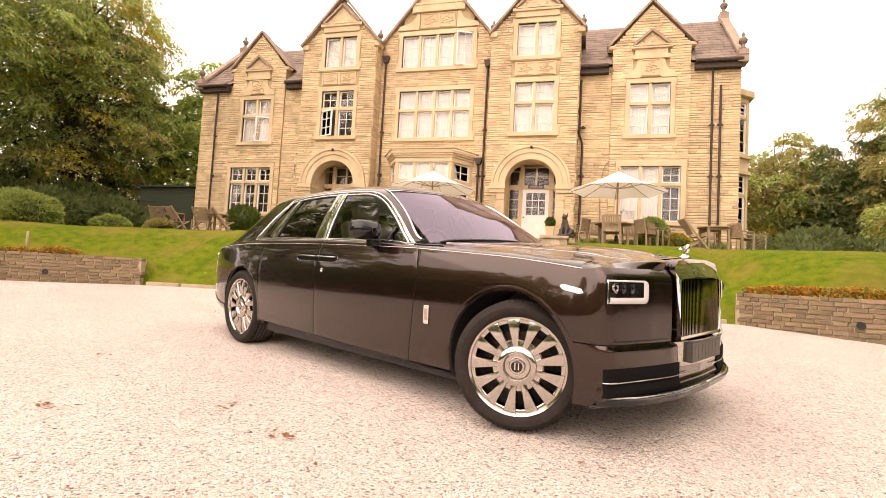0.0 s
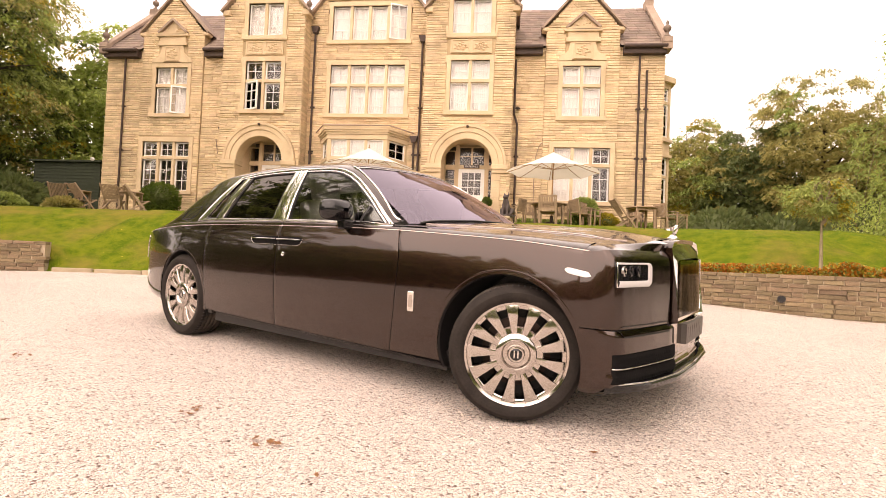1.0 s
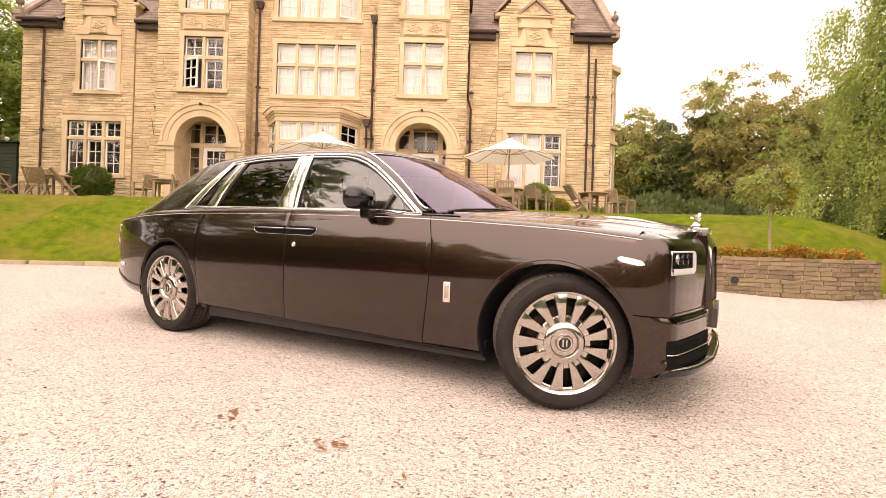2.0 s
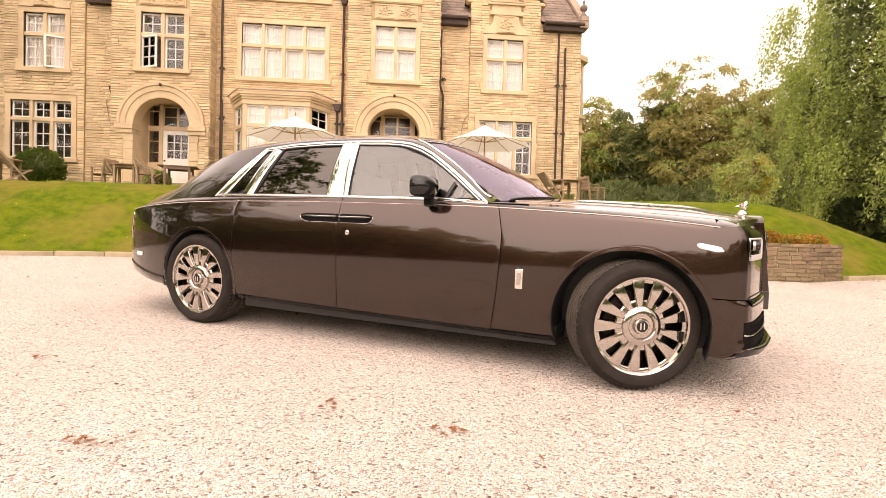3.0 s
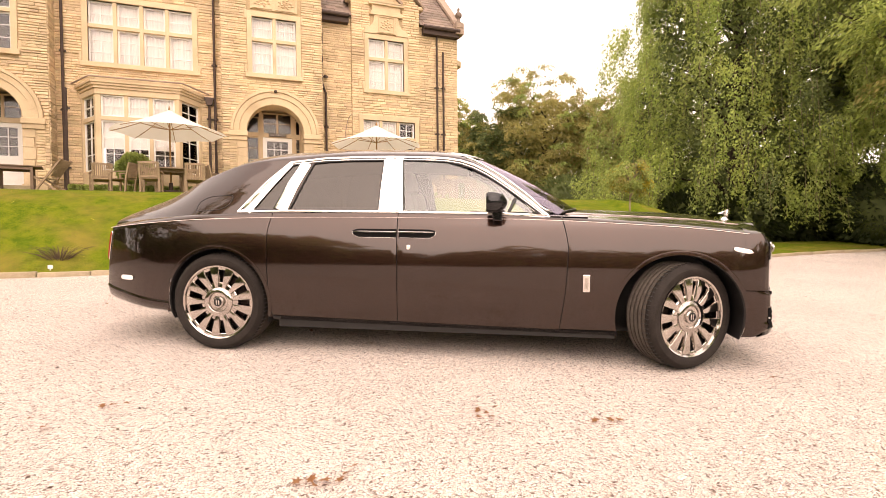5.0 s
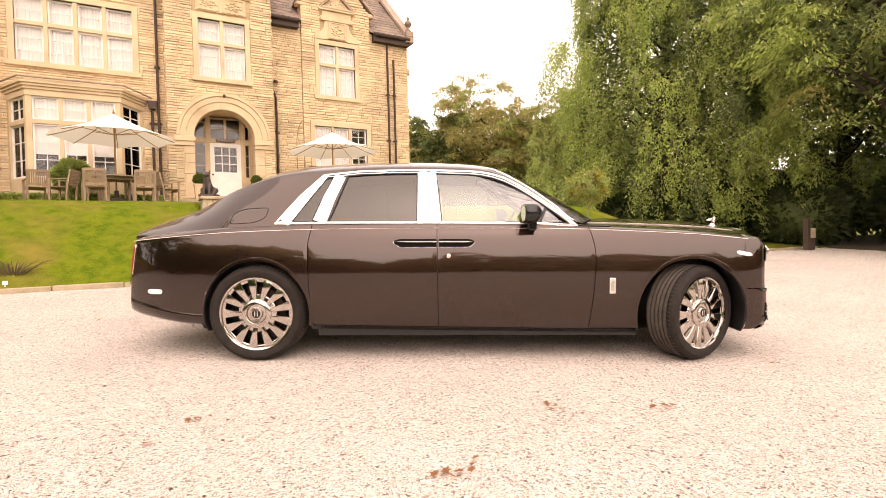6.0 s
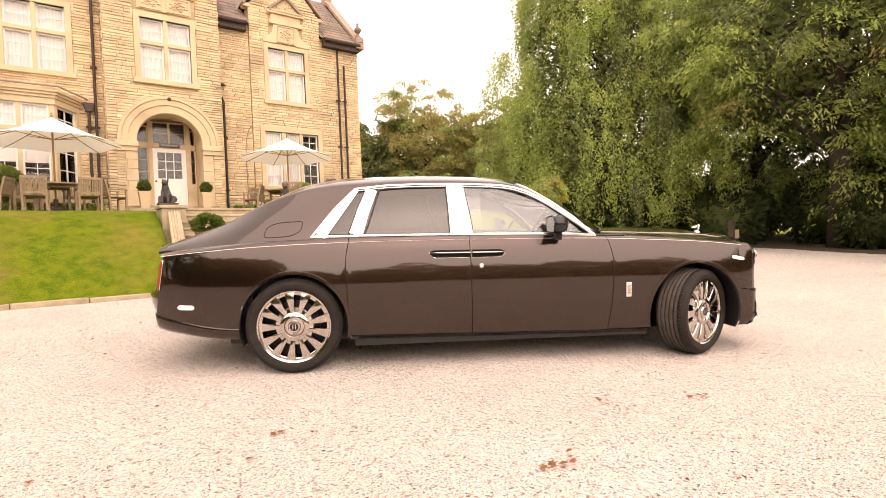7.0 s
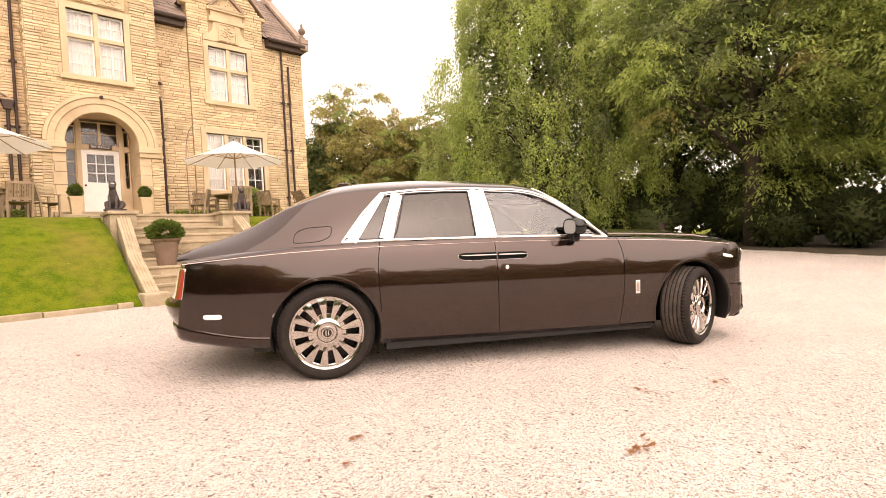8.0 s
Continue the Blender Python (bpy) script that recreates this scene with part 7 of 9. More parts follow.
def make_underside_and_cabin():
    s = Shape()
    s.box(-2.35, 2.0, -0.62, 0.62, 0.2, 0.34)
    s.box(-1.3, 1.25, -0.9, 0.9, 0.2, 0.32)
    part("underbody", s, BLACK, car, "black underbody")
    s = Shape()
    s.box(-1.3, 1.0, -0.86, 0.86, 0.45, 0.5)
    s.box(-2.1, -1.3, -0.6, 0.6, 0.45, 0.5)
    s.box(0.75, 1.1, -0.8, 0.8, 0.5, 1.03)
    s.box(-2.2, -2.12, -0.8, 0.8, 0.5, 1.05)
    part("cabin_floor", s, DARKCAR, car)
    for sd in (-1, 1):
        s = Shape()
        s.box(-1.31, 0.78, *sorted((sd * 0.84, sd * 0.89)), 0.5, 1.075)
        part("door_lining", s, LEATHER, car, "pale leather door lining")
        for x, tilt in ((-0.25, 14), (-1.45, 16)):
            m = Matrix.Translation((x, sd * 0.38, 0.62))
            s = Shape()
            s.box(-0.05, 0.5, -0.27, 0.27, 0, 0.18, m)
            st = part("seat", s, LEATHER if x > -1 else DARKCAR, car, "leather seat", bevel=0.05, smooth=40)
            s = Shape()
            mb = m @ Matrix.Translation((-0.02, 0, 0.15)) @ Matrix.Rotation(radians(-tilt), 4, "Y")
            s.box(-0.14, 0, -0.27, 0.27, 0, 0.55, mb)
            part("backrest", s, LEATHER if x > -1 else DARKCAR, st, bevel=0.05, smooth=40)
            s = Shape()
            s.box(-0.12, -0.02, -0.14, 0.14, 0.56, 0.76, mb)
            part("headrest", s, LEATHER if x > -1 else DARKCAR, st, bevel=0.04, smooth=40)
    s = Shape()
    s.grid([[(x, v * (curve_table(RAIL_Y, x) - 0.03), upper(x, 2 - abs(v))[1] - 0.035) for v in [-1 + 2 * j / 16 for j in range(17)]] for x in [-1.6 + 1.66 * i / 14 for i in range(15)]])
    part("headlining", s, LEATHER, car, "pale headlining", smooth=1)
    s = Shape()
    ring = [(0.40 + 0.06 * math.sin(a), -0.38 + 0.19 * math.cos(a), 1.03 + 0.18 * math.sin(a)) for a in [2 * math.pi * k / 28 for k in range(29)]]
    s.tube(ring, 0.014, 8, caps=False)
    s.bar((0.40, -0.56, 1.03), (0.40, -0.2, 1.03), 0.02, 0.04)
    s.tube([(0.40, -0.38, 1.03), (0.7, -0.38, 0.95)], 0.03, 8)
    part("steering_wheel", s, BLACK, car, "black steering wheel", smooth=40)
    s = Shape()
    s.prism([(0.55, 0.8), (0.75, 1.06), (1.0, 1.09), (1.05, 0.8)], "y", -0.82, 0.82)
    part("dashboard", s, DARKCAR, car, "dark dashboard", bevel=0.03, smooth=40)


make_cabin()
for sd in (-1, 1):
    make_flank(sd)
make_nose()
make_tail()
make_underside_and_cabin()
make_wheel(HUB_R[0], -1, 0)
make_wheel(HUB_R[0], 1, 0)
make_wheel(1.752, -1, 28)
make_wheel(1.752, 1, 28)

# ---- walls, kerb and steps ----
def leaves_mesh(name, pts, size, seed, flat=0.0, ratio=0.55, droop=0.0):
    """One small folded-free leaf at each point."""
    g = np.random.RandomState(seed)
    n = len(pts)
    d = g.normal(size=(n, 3))
    d[:, 2] = d[:, 2] * (1 - flat) - droop
    d /= np.linalg.norm(d, axis=1)[:, None] + 1e-9
    e = g.normal(size=(n, 3))
    e -= d * (e * d).sum(1)[:, None]
    e /= np.linalg.norm(e, axis=1)[:, None] + 1e-9
    s = np.broadcast_to(np.asarray(size, float), (n,)) * g.uniform(0.65, 1.3, n)
    a, b = d * s[:, None], e * (s * ratio)[:, None]
    v = np.stack([pts - a, pts - a * 0.1 + b, pts + a, pts - a * 0.1 - b], 1).reshape(-1, 3)
    me = bpy.data.meshes.new(name)
    me.vertices.add(4 * n)
    me.vertices.foreach_set("co", v.astype(np.float32).ravel())
    me.loops.add(4 * n)
    me.loops.foreach_set("vertex_index", np.arange(4 * n, dtype=np.int32))
    me.polygons.add(n)
    me.polygons.foreach_set("loop_start", np.arange(0, 4 * n, 4, dtype=np.int32))
    me.update(calc_edges=True)
    me.validate()
    return me


def spray_mesh(name, pts, way, size, seed, ratio=0.4, lift=0.5):
    """One leaf at each point, lying along its way, its face turned mostly upwards."""
    g = np.random.RandomState(seed)
    n = len(pts)
    d = way + g.normal(size=(n, 3)) * 0.45
    d /= np.linalg.norm(d, axis=1)[:, None] + 1e-9
    u = g.normal(size=(n, 3)) * lift + np.array([0, 0, 1.0])
    e = np.cross(d, u)
    e /= np.linalg.norm(e, axis=1)[:, None] + 1e-9
    s = size * g.uniform(0.65, 1.3, n)
    a, b = d * s[:, None], e * (s * ratio)[:, None]
    v = np.stack([pts - a, pts - a * 0.1 + b, pts + a, pts - a * 0.1 - b], 1).reshape(-1, 3)
    me = bpy.data.meshes.new(name)
    me.vertices.add(4 * n)
    me.vertices.foreach_set("co", v.astype(np.float32).ravel())
    me.loops.add(4 * n)
    me.loops.foreach_set("vertex_index", np.arange(4 * n, dtype=np.int32))
    me.polygons.add(n)
    me.polygons.foreach_set("loop_start", np.arange(0, 4 * n, 4, dtype=np.int32))
    me.update(calc_edges=True)
    me.validate()
    return me


def block(r, w, d, h, k=0.012):
    """One rough squared stone, w along x, d deep, h high, with its front at -y."""
    s = Shape()
    j = lambda a: a + r.uniform(-k, k) * 0.5
    p = [(j(x), y, j(z)) for y, x, z in [(0, -w / 2, 0), (0, w / 2, 0), (0, w / 2, h), (0, -w / 2, h)]]
    q = [(x * r.uniform(0.93, 0.98), -r.uniform(0.002, 0.02), h / 2 + (z - h / 2) * r.uniform(0.76, 0.9)) for x, y, z in p]
    t = [(x, d, z) for x, y, z in p]
    s.add(q + p + t, [(0, 1, 2, 3), (0, 4, 5, 1), (1, 5, 6, 2), (2, 6, 7, 3), (3, 7, 4, 0), (4, 8, 9, 5), (5, 9, 10, 6), (6, 10, 11, 7), (7, 11, 8, 4)])
    return s.mesh("stone")


def retaining_wall(name, path, top, seed):
    """A curved garden wall of squared stones in courses along a path of (x, y)."""
    r = random.Random(seed)
    pts = []
    for (xa, ya), (xb, yb) in zip(path, path[1:]):
        for k in range(8):
            pts.append((xa + (xb - xa) * k / 8, ya + (yb - ya) * k / 8))
    pts.append(path[-1])
    cum = [0]
    for a, b in zip(pts, pts[1:]):
        cum.append(cum[-1] + math.hypot(b[0] - a[0], b[1] - a[1]))

    def at(u):
        for i in range(len(cum) - 1):
            if u <= cum[i + 1] or i == len(cum) - 2:
                f = (u - cum[i]) / (cum[i + 1] - cum[i])
                a, b = pts[i], pts[i + 1]
                return a[0] + (b[0] - a[0]) * f, a[1] + (b[1] - a[1]) * f, math.atan2(b[1] - a[1], b[0] - a[0])
    core = Shape()
    rows = []
    for x, y in pts:
        i = pts.index((x, y))
        a = math.atan2(pts[min(i + 1, len(pts) - 1)][1] - pts[max(i - 1, 0)][1], pts[min(i + 1, len(pts) - 1)][0] - pts[max(i - 1, 0)][0])
        nx, ny = -math.sin(a), math.cos(a)
        z0 = drive_z(x, y) - 0.1
        rows.append([(x + nx * 0.012, y + ny * 0.012, z0), (x + nx * 0.012, y + ny * 0.012, top - 0.012), (x + nx * 0.28, y + ny * 0.28, top - 0.012), (x + nx * 0.28, y + ny * 0.28, z0)])
    core.grid(rows, True)
    core.f += [(0, 1, 2, 3), tuple(len(core.v) - 4 + i for i in (3, 2, 1, 0))]
    w = part(name, core, WALLMORTAR)
    tagged(w, "low curved garden wall of weathered stone holding up a flower bed", "wall", kind="structure")
    kinds = [[block(r, w0, 0.2, 0.066) for w0 in (0.13, 0.19, 0.26, 0.36)] for _ in range(4)]
    for m in [m for k in kinds for m in k]:
        m.materials.append(WALLSTONE)
    widths = (0.13, 0.19, 0.26, 0.36)
    z = top - 0.07
    base = min(drive_z(x, y) for x, y in pts)
    while z > base - 0.09:
        u = r.uniform(0, 0.1)
        while u < cum[-1] - 0.1:
            i = r.randrange(4)
            wd = widths[i]
            if u + wd > cum[-1]:
                i = max([q for q in range(4) if widths[q] <= cum[-1] - u + 0.06] or [0])
                wd = widths[i]
            x, y, a = at(min(u + wd / 2, cum[-1]))
            if z + 0.07 > drive_z(x, y):
                o = new("stone", r.choice(kinds)[i])
                o.parent = w
                o.matrix_basis = Matrix.Translation((x, y, z)) @ Matrix.Rotation(a + r.uniform(-0.02, 0.02), 4, "Z") @ Matrix.Diagonal((r.uniform(0.95, 0.99), 1, r.uniform(0.93, 1.02), 1))
            u += wd + 0.011
        z -= 0.076
    s = Shape()      # drain hole
    for f in ((0.69,) if seed == 2 else (0.425,)):
        x, y, a = at(cum[-1] * f)
        m = Matrix.Translation((x, y, top - 0.42)) @ Matrix.Rotation(a, 4, "Z") @ Matrix.Rotation(radians(90), 4, "X")
        s.lathe([(0.045, -0.05), (0.045, 0.03), (0.062, 0.03), (0.062, -0.05)], 14, m)
        s.lathe([(0.044, 0.018), (0.001, 0.018)], 14, m, caps=False)
    part("drain_pipe", s, BLACK, w, "round drain hole")


WALL_R = [(2.75, 10.9), (3.3, 10.32), (4.0, 9.6), (4.8, 9.07), (5.6, 8.95), (6.5, 9.28), (6.62, 9.36)]
WALL_L = [(-15.5, 6.9), (-14.2, 7.55), (-12.4, 8.5), (-11.2, 9.17), (-9.82, 9.75)]
retaining_wall("garden_wall_right", WALL_R, 0.89, 1)
retaining_wall("garden_wall_left", WALL_L, 0.93, 2)


def make_kerb(x0, x1, seed):
    r = random.Random(seed)
    k = thing("kerb", "low worn stone edging between lawn and gravel", "kerb", kind="structure")
    x = x0
    while x < x1 - 0.1:
        w = min(r.uniform(0.7, 1.0), x1 - x)
        y0, y1 = edge_y(x), edge_y(x + w)
        s = Shape()
        s.box(-w / 2 + 0.006, w / 2 - 0.006, -0.05, 0.07, -0.08, 0.085)
        part("kerbstone", s, STEPSTONE, k, bevel=0.014, at=Matrix.Translation((x + w / 2, (y0 + y1) / 2, drive_z(x, y0) + r.uniform(-0.012, 0.008))) @ Matrix.Rotation(math.atan2(y1 - y0, w), 4, "Z"))
        x += w


make_kerb(-9.7, -3.45, 1)
make_kerb(-0.35, 2.6, 2)
make_kerb(6.75, 18.5, 3)


def flower_bed(name, path, seed, label, off=0.42, n=11000):
    g = np.random.RandomState(seed)
    pts = []
    for k in range(n):
        u = g.uniform(0, len(path) - 1.001)
        i = int(u)
        f = u - i
        x = path[i][0] + (path[i + 1][0] - path[i][0]) * f
        y = path[i][1] + (path[i + 1][1] - path[i][1]) * f
        a = math.atan2(path[i + 1][1] - path[i][1], path[i + 1][0] - path[i][0])
        d = 0.16 + abs(g.normal(0, 0.24))
        h = 0.26 * g.uniform(0, 1) * (0.62 + 0.55 * noise.noise((x * 1.6, y * 1.6, seed)))
        pts.append((x - math.sin(a) * d, y + math.cos(a) * d, 0.87 + max(0.01, h)))
    pts = np.array(pts)
    for kind, sel in (("rust_leaf", slice(0, n // 2)), ("yellow_leaf", slice(n // 2, n * 3 // 4)), ("green_leaf", slice(n * 3 // 4, n))):
        me = leaves_mesh("bedding", pts[sel], 0.03, seed + 1)
        tagged(part("flower_bed", me, LEAFMATS[kind]), label, "flower bed", kind="stuff")


flower_bed("bed", WALL_R[:-1], 4, "low red and yellow bedding plants behind the garden wall")
flower_bed("bed", WALL_L[:-1], 5, "low yellow and rust bedding plants behind the garden wall")

SX, SW = -1.9, 1.08


def make_steps():
    st = thing("garden_steps", "flight of worn stone steps climbing the bank to the porch", "steps", (SX, 10.6, drive_z(SX, 10.6)), kind="structure")
    off = Vector((-SX, -10.6, -drive_z(SX, 10.6)))
    z0, n, rise, run = drive_z(SX, 10.6), 11, 0.155, 0.262
    for k in range(n):
        y = 10.75 + run * k
        s = Shape()
        s.box(SX - SW, SX + SW, y - 0.025, y + run + 0.12, z0 + rise * (k + 1) - 0.05, z0 + rise * (k + 1))
        tr = part("tread", s, STEPSTONE, st, bevel=0.012, at=off)
        s = Shape()
        s.box(SX - SW, SX + SW, y, y + run + 0.1, z0 + rise * k - 0.3, z0 + rise * (k + 1) - 0.05)
        part("riser", s, STEPSTONE, st, at=off)
    top = z0 + rise * n
    for k in (0, 1):
        s = Shape()
        y = 15.9 + 0.35 * k
        s.box(SX - 1.6, SX + 1.6, y, 19.0, 1.7, top + 0.12 * (k + 1) - 0.02)
        part("terrace_step", s, STEPSTONE, st, bevel=0.015, at=off)
    s = Shape()
    s.box(SX - 1.5, SX + 1.5, 10.75 + run * n, 16.0, top - 0.3, top + 0.0)
    part("landing", s, STEPSTONE, st, bevel=0.01, at=off)
    for sx in (-1, 1):
        x = SX + sx * (SW + 0.12)
        lean = 0.1 if sx < 0 else 0.0
        # foot block, two sloping copings with a break, and the pier at the head
        s = Shape()
        s.box(x - 0.22, x + 0.22, 10.35, 10.95, z0 - 0.15, z0 + 0.2)
        part("foot_block", s, STEPSTONE, st, "pale stone block at the stair foot", bevel=0.03, at=off)
        for (ya, za), (yb, zb), w in (((10.6, 0.42), (11.75, 1.12), 0.22), ((11.7, 1.14), (12.95, 1.92), 0.24)):
            s = Shape()
            s.prism([(ya, za - 0.35), (yb, zb - 0.35), (yb, zb), (yb - 0.02, zb + 0.04), (ya + 0.02, za + 0.04), (ya, za)], "x", x - w / 2, x + w / 2)
            s.v = [(vx + lean * max(0, vy - 11.7), vy, vz) for vx, vy, vz in s.v]
            part("string_coping", s, STEPSTONE, st, "sloping ribbed stone coping", bevel=0.03, at=off)
            for q in (-0.05, 0.0, 0.05):
                s = Shape()
                s.tube([(x + q + lean * max(0, y - 11.7), y, z + 0.04) for y, z in ((ya + 0.04, za), (yb - 0.03, zb))], 0.022, 6)
                part("coping_rib", s, STEPSTONE, st, at=off)
        s = Shape()
        px, hw = (x + 0.12, 0.235) if sx < 0 else (x - 0.04, 0.31)
        s.box(px - hw, px + hw, 12.88, 13.45, 0.9, 1.98)
        part("pier", s, STEPSTONE, st, "square stone pier at the stair head", bevel=0.02, at=off)
        s = Shape()
        s.box(px - hw - 0.04, px + hw + 0.04, 12.83, 13.5, 1.98, 2.05)
        part("pier_cap", s, STEPSTONE, st, bevel=0.02, at=off)


make_steps()


def make_hound(x, y, z, turn):
    """A seated stone hound: one plain mesh."""
    s = Shape()
    s.box(-0.2, 0.2, -0.3, 0.3, 0, 0.06)
    s.tube([(0, 0.2, 0.14), (0, 0.05, 0.2), (0, -0.06, 0.36), (0, -0.1, 0.52), (0, -0.12, 0.62)], [0.15, 0.16, 0.13, 0.1, 0.08], 12)
    s.tube([(0, -0.06, 0.64), (0, -0.16, 0.68), (0, -0.27, 0.65), (0, -0.31, 0.63)], [0.075, 0.085, 0.05, 0.035], 10)
    for sx in (-1, 1):
        s.tube([(sx * 0.06, -0.1, 0.7), (sx * 0.07, -0.07, 0.76), (sx * 0.065, -0.05, 0.83)], [0.035, 0.028, 0.006], 6)
        s.tube([(sx * 0.08, -0.1, 0.44), (sx * 0.08, -0.17, 0.25), (sx * 0.08, -0.17, 0.08), (sx * 0.08, -0.25, 0.075)], [0.05, 0.042, 0.035, 0.03], 8)
        s.tube([(sx * 0.14, 0.16, 0.2), (sx * 0.17, 0.02, 0.22), (sx * 0.17, -0.06, 0.09), (sx * 0.16, -0.2, 0.08)], [0.1, 0.09, 0.05, 0.035], 8)
    s.tube([(0, 0.27, 0.12), (0.1, 0.36, 0.08), (0.22, 0.34, 0.08)], [0.045, 0.035, 0.015], 8)
    ob = part("hound_statue", s, STATUE, smooth=1, at=Matrix.Translation((x, y, z)) @ Matrix.Rotation(radians(turn), 4, "Z") @ Matrix.Scale(0.72, 4))
    tagged(ob, "dark weathered seated hound statue on a stone pier", "statue", "hounds at the stair head")


for sx, dx, tr in ((-1, 0.04, -25), (1, 0.22, -20)):
    make_hound(SX + sx * (SW + 0.12) + dx, 13.15, 2.05, tr)


def foliage_ball(name, c, rad, n, size, kind, parent, seed, squash=1.0, label=""):
    g = np.random.RandomState(seed)
    d = g.normal(size=(n, 3))
    d /= np.linalg.norm(d, axis=1)[:, None]
    lump = np.array([1 + 0.22 * noise.noise((p[0] * 1.9, p[1] * 1.9, p[2] * 1.9 + seed)) + 0.14 * noise.noise((p[0] * 5 + seed, p[1] * 5, p[2] * 5)) for p in d])
    rr = rad * lump * (0.72 + 0.28 * g.uniform(0, 1, n) ** 0.4)
    p = d * rr[:, None] * np.array([1, 1, squash]) + np.array(c)
    return part(name, leaves_mesh(name, p, size, seed), LEAFMATS[kind], parent, label)


def planter(x, y, z, seed, ball=0.175):
    pl = thing("planter", "tall tapered pale planter with a clipped box ball", "planter", (x, y, z), "planters by the porch")
    s = Shape()
    for a, b, z0, z1 in ((0.095, 0.145, 0, 0.62), (0.16, 0.16, 0.62, 0.67)):
        s.add([(sx * q, sy * q, zz) for q, zz in ((a, z0), (b, z1)) for sx, sy in ((-1, -1), (1, -1), (1, 1), (-1, 1))], [(3, 2, 1, 0), (4, 5, 6, 7)] + [(i, (i + 1) % 4, (i + 1) % 4 + 4, i + 4) for i in range(4)])
    part("pot", s, ASHLAR, pl, "pale square tapered pot")
    foliage_ball("box_ball", (0, 0, 0.82), ball, 1400, 0.03, "box_leaf", pl, seed)
    # solid core, coloured dark for the shade between the leaves
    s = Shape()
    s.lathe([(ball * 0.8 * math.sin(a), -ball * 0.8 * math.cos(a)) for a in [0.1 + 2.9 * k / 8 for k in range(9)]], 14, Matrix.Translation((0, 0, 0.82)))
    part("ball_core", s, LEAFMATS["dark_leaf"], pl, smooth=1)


planter(-2.9, 18.2, 2.2, 3)
planter(-1.2, 18.2, 2.2, 4)


def pot_plant(x, y, z):
    pl = thing("potted_shrub", "leafy green shrub in a brown flared pot on the steps", "potted plant", (x, y, z))
    s = Shape()
    s.lathe([(0.155, 0), (0.165, 0.04), (0.215, 0.44), (0.255, 0.47), (0.255, 0.5), (0.225, 0.5), (0.2, 0.42)], 20)
    part("pot", s, TERRACOTTA, pl, "brown flared pot", smooth=40)
    foliage_ball("shrub", (0, 0, 0.62), 0.29, 1700, 0.05, "box_leaf", pl, 9, 0.75)


pot_plant(-2.56, 11.75, 0.31 + 0.155 * 4)


def bush(x, y, z, rad, kind, seed, label, squash=0.95, n=5200, size=0.045, stem=True):
    b = thing("bush", label, "bush", (x, y, z))
    foliage_ball("crown", (0, 0, rad * squash), rad, n, size, kind, b, seed, squash)
    # dark solid inside: shade of the bush put into the leaf colour
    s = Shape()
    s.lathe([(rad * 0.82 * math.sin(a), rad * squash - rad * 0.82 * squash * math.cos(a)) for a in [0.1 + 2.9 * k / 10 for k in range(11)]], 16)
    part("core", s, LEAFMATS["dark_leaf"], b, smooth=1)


bush(-6.1, 18.0, 2.55, 0.47, "green_leaf", 21, "rounded evergreen bush before the bay window")
bush(2.15, 18.7, 2.35, 0.52, "green_leaf", 22, "rounded evergreen bush under the window")
bush(-13.5, 18.3, 2.2, 0.66, "box_leaf", 23, "rounded evergreen bush beside the wing window")
bush(-9.9, 18.5, 2.2, 0.4, "green_leaf", 24, "small loose shrub at the foot of the wall", 0.8)
bush(-16.3, 11.9, 1.45, 0.85, "green_leaf", 25, "large mottled laurel bush at the lawn edge", 0.8, 9000, 0.055)
bush(-17.8, 12.6, 1.4, 1.0, "green_leaf", 26, "loose green shrub at the lawn edge", 0.8, 6000, 0.07)
bush(-15.7, 14.2, 1.7, 0.6, "green_leaf", 27, "low spreading shrub at the lawn edge", 0.6, 3500, 0.06)
bush(-14.8, 15.4, 1.8, 0.55, "autumn_leaf", 28, "low yellowing shrub at the lawn edge", 0.6, 3200, 0.06)
bush(3.0, 18.9, 2.2, 0.38, "yellow_leaf", 29, "small yellow-green shrub under the window", 0.8, 2200, 0.04)


def low_hedge(x0, x1, y, z, h, seed):
    g = np.random.RandomState(seed)
    n = int((x1 - x0) * 1500)
    p = np.stack([g.uniform(x0, x1, n), y + g.uniform(-0.16, 0.16, n), z + h * g.uniform(0.1, 1, n) ** 0.6], 1)
    tagged(part("low_hedge", leaves_mesh("low_hedge", p, 0.035, seed), LEAFMATS["green_leaf"]), "low clipped hedge along the terrace edge", "hedge", kind="stuff")


low_hedge(-7.7, -3.9, 17.9, 2.2, 0.28, 1)
low_hedge(-0.2, 4.6, 18.9, 2.25, 0.3, 2)


